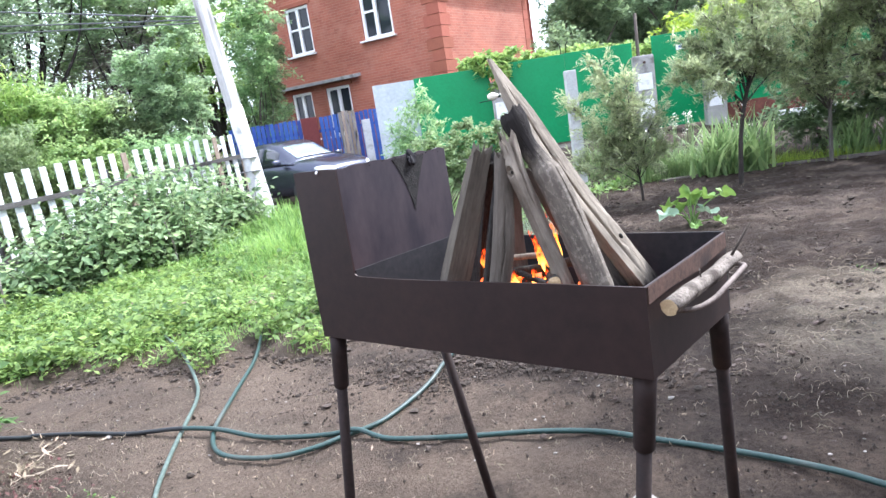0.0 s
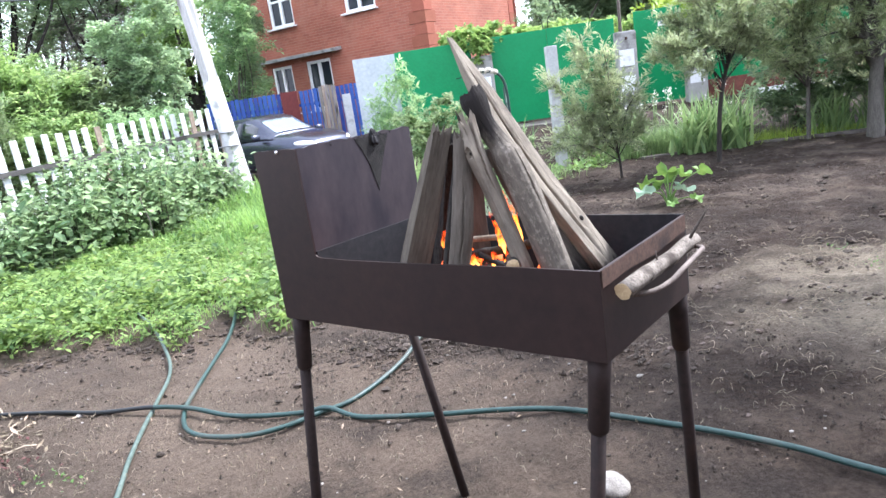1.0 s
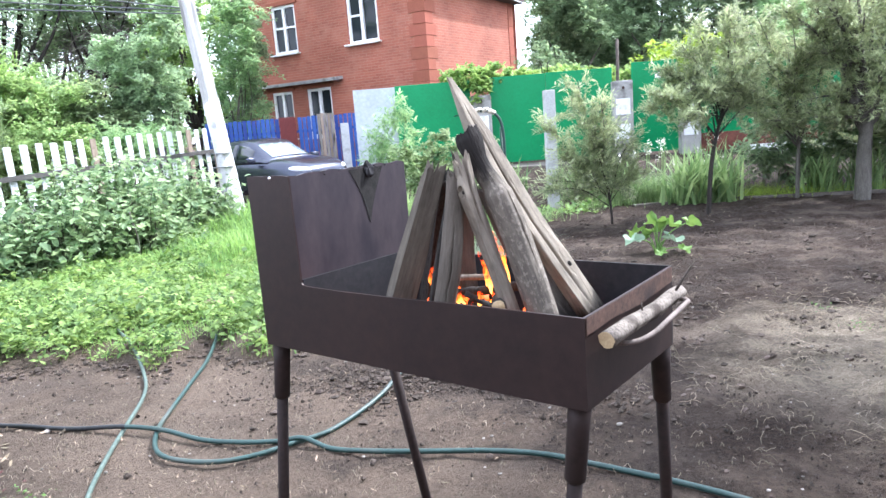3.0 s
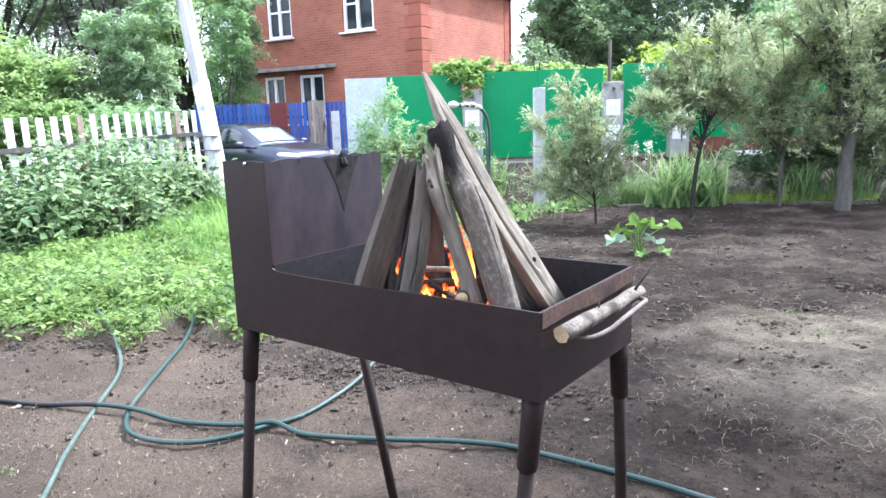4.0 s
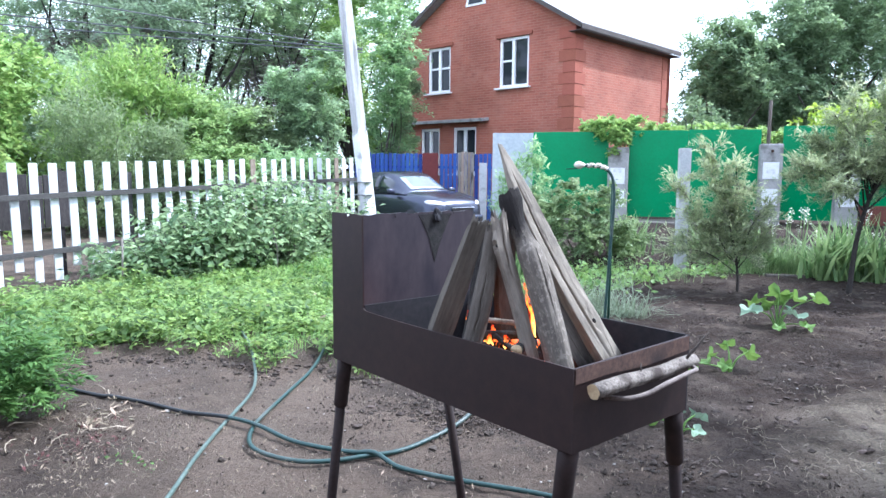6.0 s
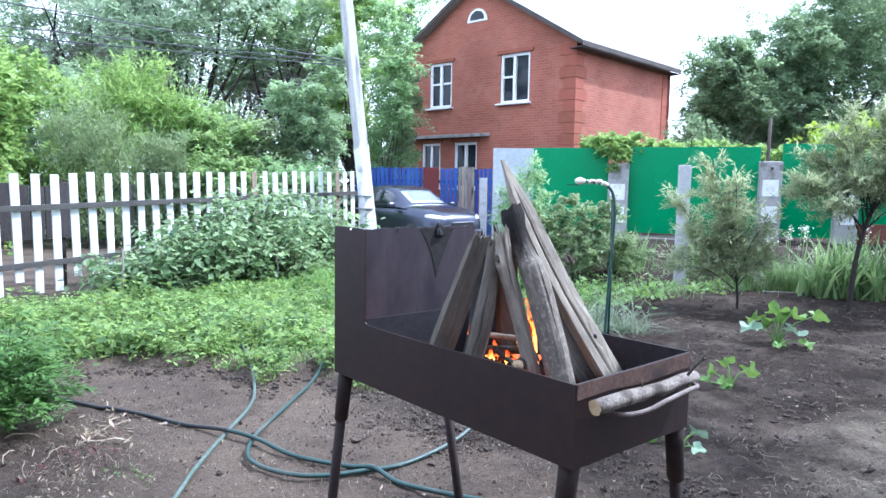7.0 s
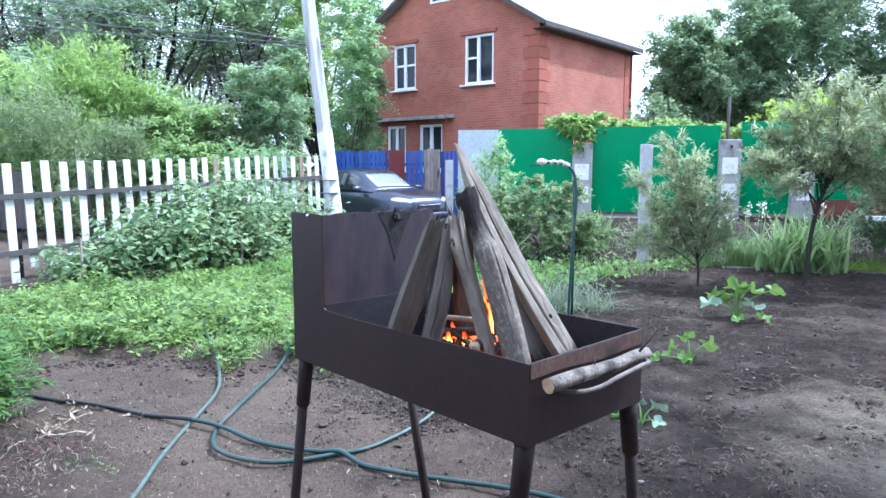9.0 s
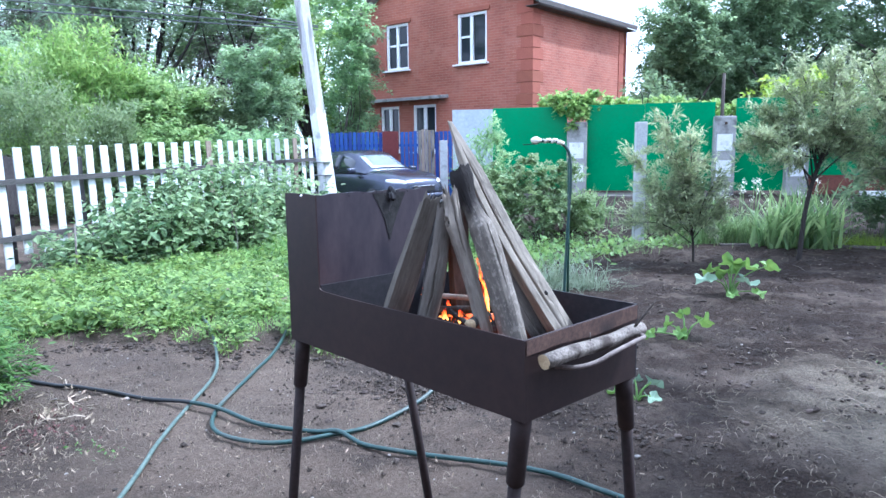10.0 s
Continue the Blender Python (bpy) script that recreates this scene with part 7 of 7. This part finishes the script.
# ---- litter on the soil ----
def build_litter():
    r = np.random.default_rng(61)
    # clods: lumps of dug soil
    bm = bmesh.new()
    bmesh.ops.create_icosphere(bm, subdivisions=1, radius=1)
    base = np.array([v.co[:] for v in bm.verts])
    faces = [tuple(v.index for v in f.verts) for f in bm.faces]
    bm.free()

    def lumps(name, P, size, mat, label, category, squash=0.6, jag=0.25):
        n, k = len(P), len(base)
        S = base[None] * (1 + jag * r.normal(size=(n, k, 1))) * size[:, None, None]
        a = r.uniform(0, 6.28, n)
        x = S[..., 0] * np.cos(a)[:, None] - S[..., 1] * np.sin(a)[:, None]
        y = S[..., 0] * np.sin(a)[:, None] + S[..., 1] * np.cos(a)[:, None]
        V = np.stack([x, y * 0.8, S[..., 2] * squash], -1) + P[:, None, :]
        F = [tuple(i + m * k for i in f) for m in range(n) for f in faces]
        tagged(mesh_ob(name, V.reshape(-1, 3), F, mat), label, category, kind="stuff")

    a = np.column_stack([r.normal(0.35, 0.42, 700), r.normal(3.75, 0.20, 700)])
    b = np.column_stack([r.uniform(-2.6, 3.8, 900), r.uniform(2.2, 8.4, 900)])
    c = np.column_stack([r.normal(1.2, 0.3, 350), r.normal(3.2, 0.25, 350)])
    d = np.column_stack([r.uniform(0.8, 5.5, 3200), r.uniform(3.0, 8.8, 3200)])
    ex = r.uniform(-3.4, 0.1, 900)
    ey = np.interp(ex, EDGE_X, EDGE_Y) + 0.05 * np.sin(ex * 7.1) + r.normal(-0.10, 0.09, 900)
    Q = np.concatenate([a, b, c, d, np.column_stack([ex, ey])])
    s = np.concatenate([np.abs(r.normal(0.007, 0.007, 700)), np.abs(r.normal(0.003, 0.005, 900)), np.abs(r.normal(0.005, 0.006, 350)), np.abs(r.normal(0.004, 0.010, 3200)), np.abs(r.normal(0.005, 0.007, 900))]) + 0.003
    keep = ~in_patch(Q[:, 0], Q[:, 1])
    Q, s = Q[keep], s[keep]
    lumps("soil_clods", np.column_stack([Q, lay(Q[:, 0], Q[:, 1]) + s * 0.3]), s, M_CLOD, "crumbly clods of dark dug soil", "soil")
    oct_v = np.array([(1, 0, 0), (-1, 0, 0), (0, 1, 0), (0, -1, 0), (0, 0, 1), (0, 0, -1)], float)
    oct_f = [(0, 2, 4), (2, 1, 4), (1, 3, 4), (3, 0, 4), (2, 0, 5), (1, 2, 5), (3, 1, 5), (0, 3, 5)]
    Q = np.concatenate([np.column_stack([r.uniform(0.7, 3.6, 12000), r.uniform(2.0, 6.5, 12000)]), np.column_stack([r.uniform(-2.5, 1.0, 1600), r.uniform(2.2, 5.0, 1600)]), np.column_stack([r.normal(0.45, 0.5, 6500), r.normal(3.72, 0.26, 6500)])])
    Q = Q[~in_patch(Q[:, 0], Q[:, 1])]
    Q = Q[~((Q[:, 0] > 1.85) & (Q[:, 1] < 4.3) & (r.uniform(size=len(Q)) < 0.85))]
    n = len(Q)
    q = np.abs(r.normal(0.001, 0.0030, n)) + 0.0018
    S = oct_v[None] * (1 + 0.35 * r.normal(size=(n, 6, 1))) * q[:, None, None]
    V = S + np.column_stack([Q, lay(Q[:, 0], Q[:, 1]) + 0.004 + q * 0.3])[:, None, :]
    F = [tuple(i + 6 * m for i in f) for m in range(n) for f in oct_f]
    tagged(mesh_ob("soil_crumbs", V.reshape(-1, 3), F, M_CLOD), "loose crumbs of dark soil", "soil", kind="stuff")
    Q = np.column_stack([r.uniform(-2.8, 2.6, 420), r.uniform(2.0, 5.6, 420)])
    s = np.abs(r.normal(0.002, 0.004, 420)) + 0.0025
    lumps("pebbles", np.column_stack([Q, lay(Q[:, 0], Q[:, 1]) + s * 0.3]), s, M_PEBBLE, "small pale pebbles scattered on the soil", "pebbles", 0.5, 0.12)
    for x, y, q in ((0.56, 2.12, 0.060), (-1.60, 3.80, 0.017), (-1.49, 2.86, 0.019)):
        st = bmesh.new()
        bmesh.ops.create_icosphere(st, subdivisions=3, radius=q)
        for v in st.verts:
            v.co *= 1 + 0.25 * noise.noise(v.co * (1.2 / q))
            v.co.z *= 0.6
        ob = part("stone", st, M_PEBBLE, smooth=True)
        ob.location = (x, y, q * 0.25)
        tagged(ob, "pale rounded stone lying on the soil", "stone", "stones")
    # dry curled leaves and reddish weeds near the leafy plant
    CURL = (np.array([(0, 0, 0), (-0.10, 0.3, 0.08), (0.10, 0.3, 0.02), (-0.13, 0.65, 0.14), (0.09, 0.65, 0.04), (0.03, 1, 0.22)]), [(0, 2, 1), (1, 2, 4, 3), (3, 4, 5)])
    Q = np.column_stack([np.concatenate([r.normal(-1.95, 0.12, 60), r.normal(-1.64, 0.11, 70), r.uniform(-2.5, 1.2, 900), r.normal(-0.95, 0.35, 420)]), np.concatenate([r.normal(3.68, 0.18, 60), r.normal(2.98, 0.10, 70), r.uniform(2.0, 4.9, 900), r.normal(3.0, 0.28, 420)])])
    P = np.column_stack([Q, lay(Q[:, 0], Q[:, 1]) + 0.012])
    tagged(scatter("dry_leaves", P, np.concatenate([r.uniform(0.02, 0.070, 60), r.uniform(0.012, 0.040, 70), 0.007 + np.abs(r.normal(0, 0.009, 1320))]), CURL, M_DRYLEAF, (-15, 35), r=r), "pale dry curled leaves on the soil", "leaves", kind="stuff")
    Q = np.column_stack([r.normal(-1.84, 0.15, 190), r.normal(3.32, 0.16, 190)])
    tagged(scatter("reddish_weeds", np.column_stack([Q, lay(Q[:, 0], Q[:, 1]) + np.abs(r.normal(0.012, 0.015, 190))]), r.uniform(0.010, 0.030, 190), OVAL, M_REDLEAF, (-20, 60), r=r), "small reddish weeds among dry leaves", "weeds", kind="stuff")
    Q = np.concatenate([np.column_stack([r.normal(cx, 0.05, 24), r.normal(cy, 0.05, 24)]) for cx, cy in ((-1.55, 3.14), (-1.42, 3.05), (2.9, 3.5), (3.0, 3.9))])
    tagged(scatter("weed_sprigs", np.column_stack([Q, lay(Q[:, 0], Q[:, 1]) + np.abs(r.normal(0.008, 0.012, len(Q)))]), r.uniform(0.008, 0.028, len(Q)), OVAL, LEAF_FERN, (-10, 60), r=r), "small green weed sprigs in bare soil", "weeds", kind="stuff")
    # straw: thin bent stalks, single and in wisps
    ch = []
    wisps = [(x, y) for x, y in zip(r.uniform(1.1, 3.8, 200), r.uniform(2.0, 4.1, 200)) if x + 0.4 * (3.4 - y) > 1.75 + r.normal() * 0.35][:60]
    for k in range(3300):
        if k < 1000:
            cx, cy = wisps[k % len(wisps)]
            x, y, ln = cx + r.normal() * 0.11, cy + r.normal() * 0.13, r.uniform(0.02, 0.12)
        elif k < 1500:
            x, y, ln = r.uniform(2.1, 3.9), r.uniform(2.0, 4.3), r.uniform(0.03, 0.15)
        elif k < 1950:
            x, y, ln = r.uniform(-2.3, 1.4), r.uniform(2.2, 4.8), r.uniform(0.008, 0.045)
        elif k < 1990:
            x, y, ln = r.normal(-1.97, 0.10), r.normal(3.50, 0.22), (r.uniform(0.10, 0.26) if k < 1964 else r.uniform(0.02, 0.07))
        elif k < 2300:
            x, y, ln = r.uniform(1.0, 5.5), r.uniform(3.0, 8.0), r.uniform(0.02, 0.10)
        elif k < 3120:
            x, y, ln = r.uniform(-2.2, 1.0), r.uniform(2.2, 4.9), 0.005 + abs(r.normal(0, 0.012))
        else:
            x, y, ln = r.normal(-1.72, 0.20), r.normal(3.15, 0.30), 0.010 + abs(r.normal(0, 0.030))
        a = r.uniform(0, 6.28)
        turn = r.normal() * (0.5 if 1950 <= k < 1990 else 0.8)
        z = lay(x, y) + 0.012
        pts, px, py = [(x, y, z - 0.004)], x, y
        for j in range(5):
            a += turn / 5 + r.normal() * 0.18
            px, py = px + ln / 5 * math.cos(a), py + ln / 5 * math.sin(a)
            pts.append((px, py, lay(px, py) + 0.012 + (r.uniform(0.0, 0.018) if j < 4 else 0)))
        ch.append(tube_data(pts, r.uniform(0.0006, 0.0012) * (3.2 if 1950 <= k < 1964 else 1), 3, 0, k))
    V, F = join(ch)
    tagged(mesh_ob("straw", V, F, M_STRAW), "dry pale straw and stalks strewn over the soil", "straw", kind="stuff")


build_litter()
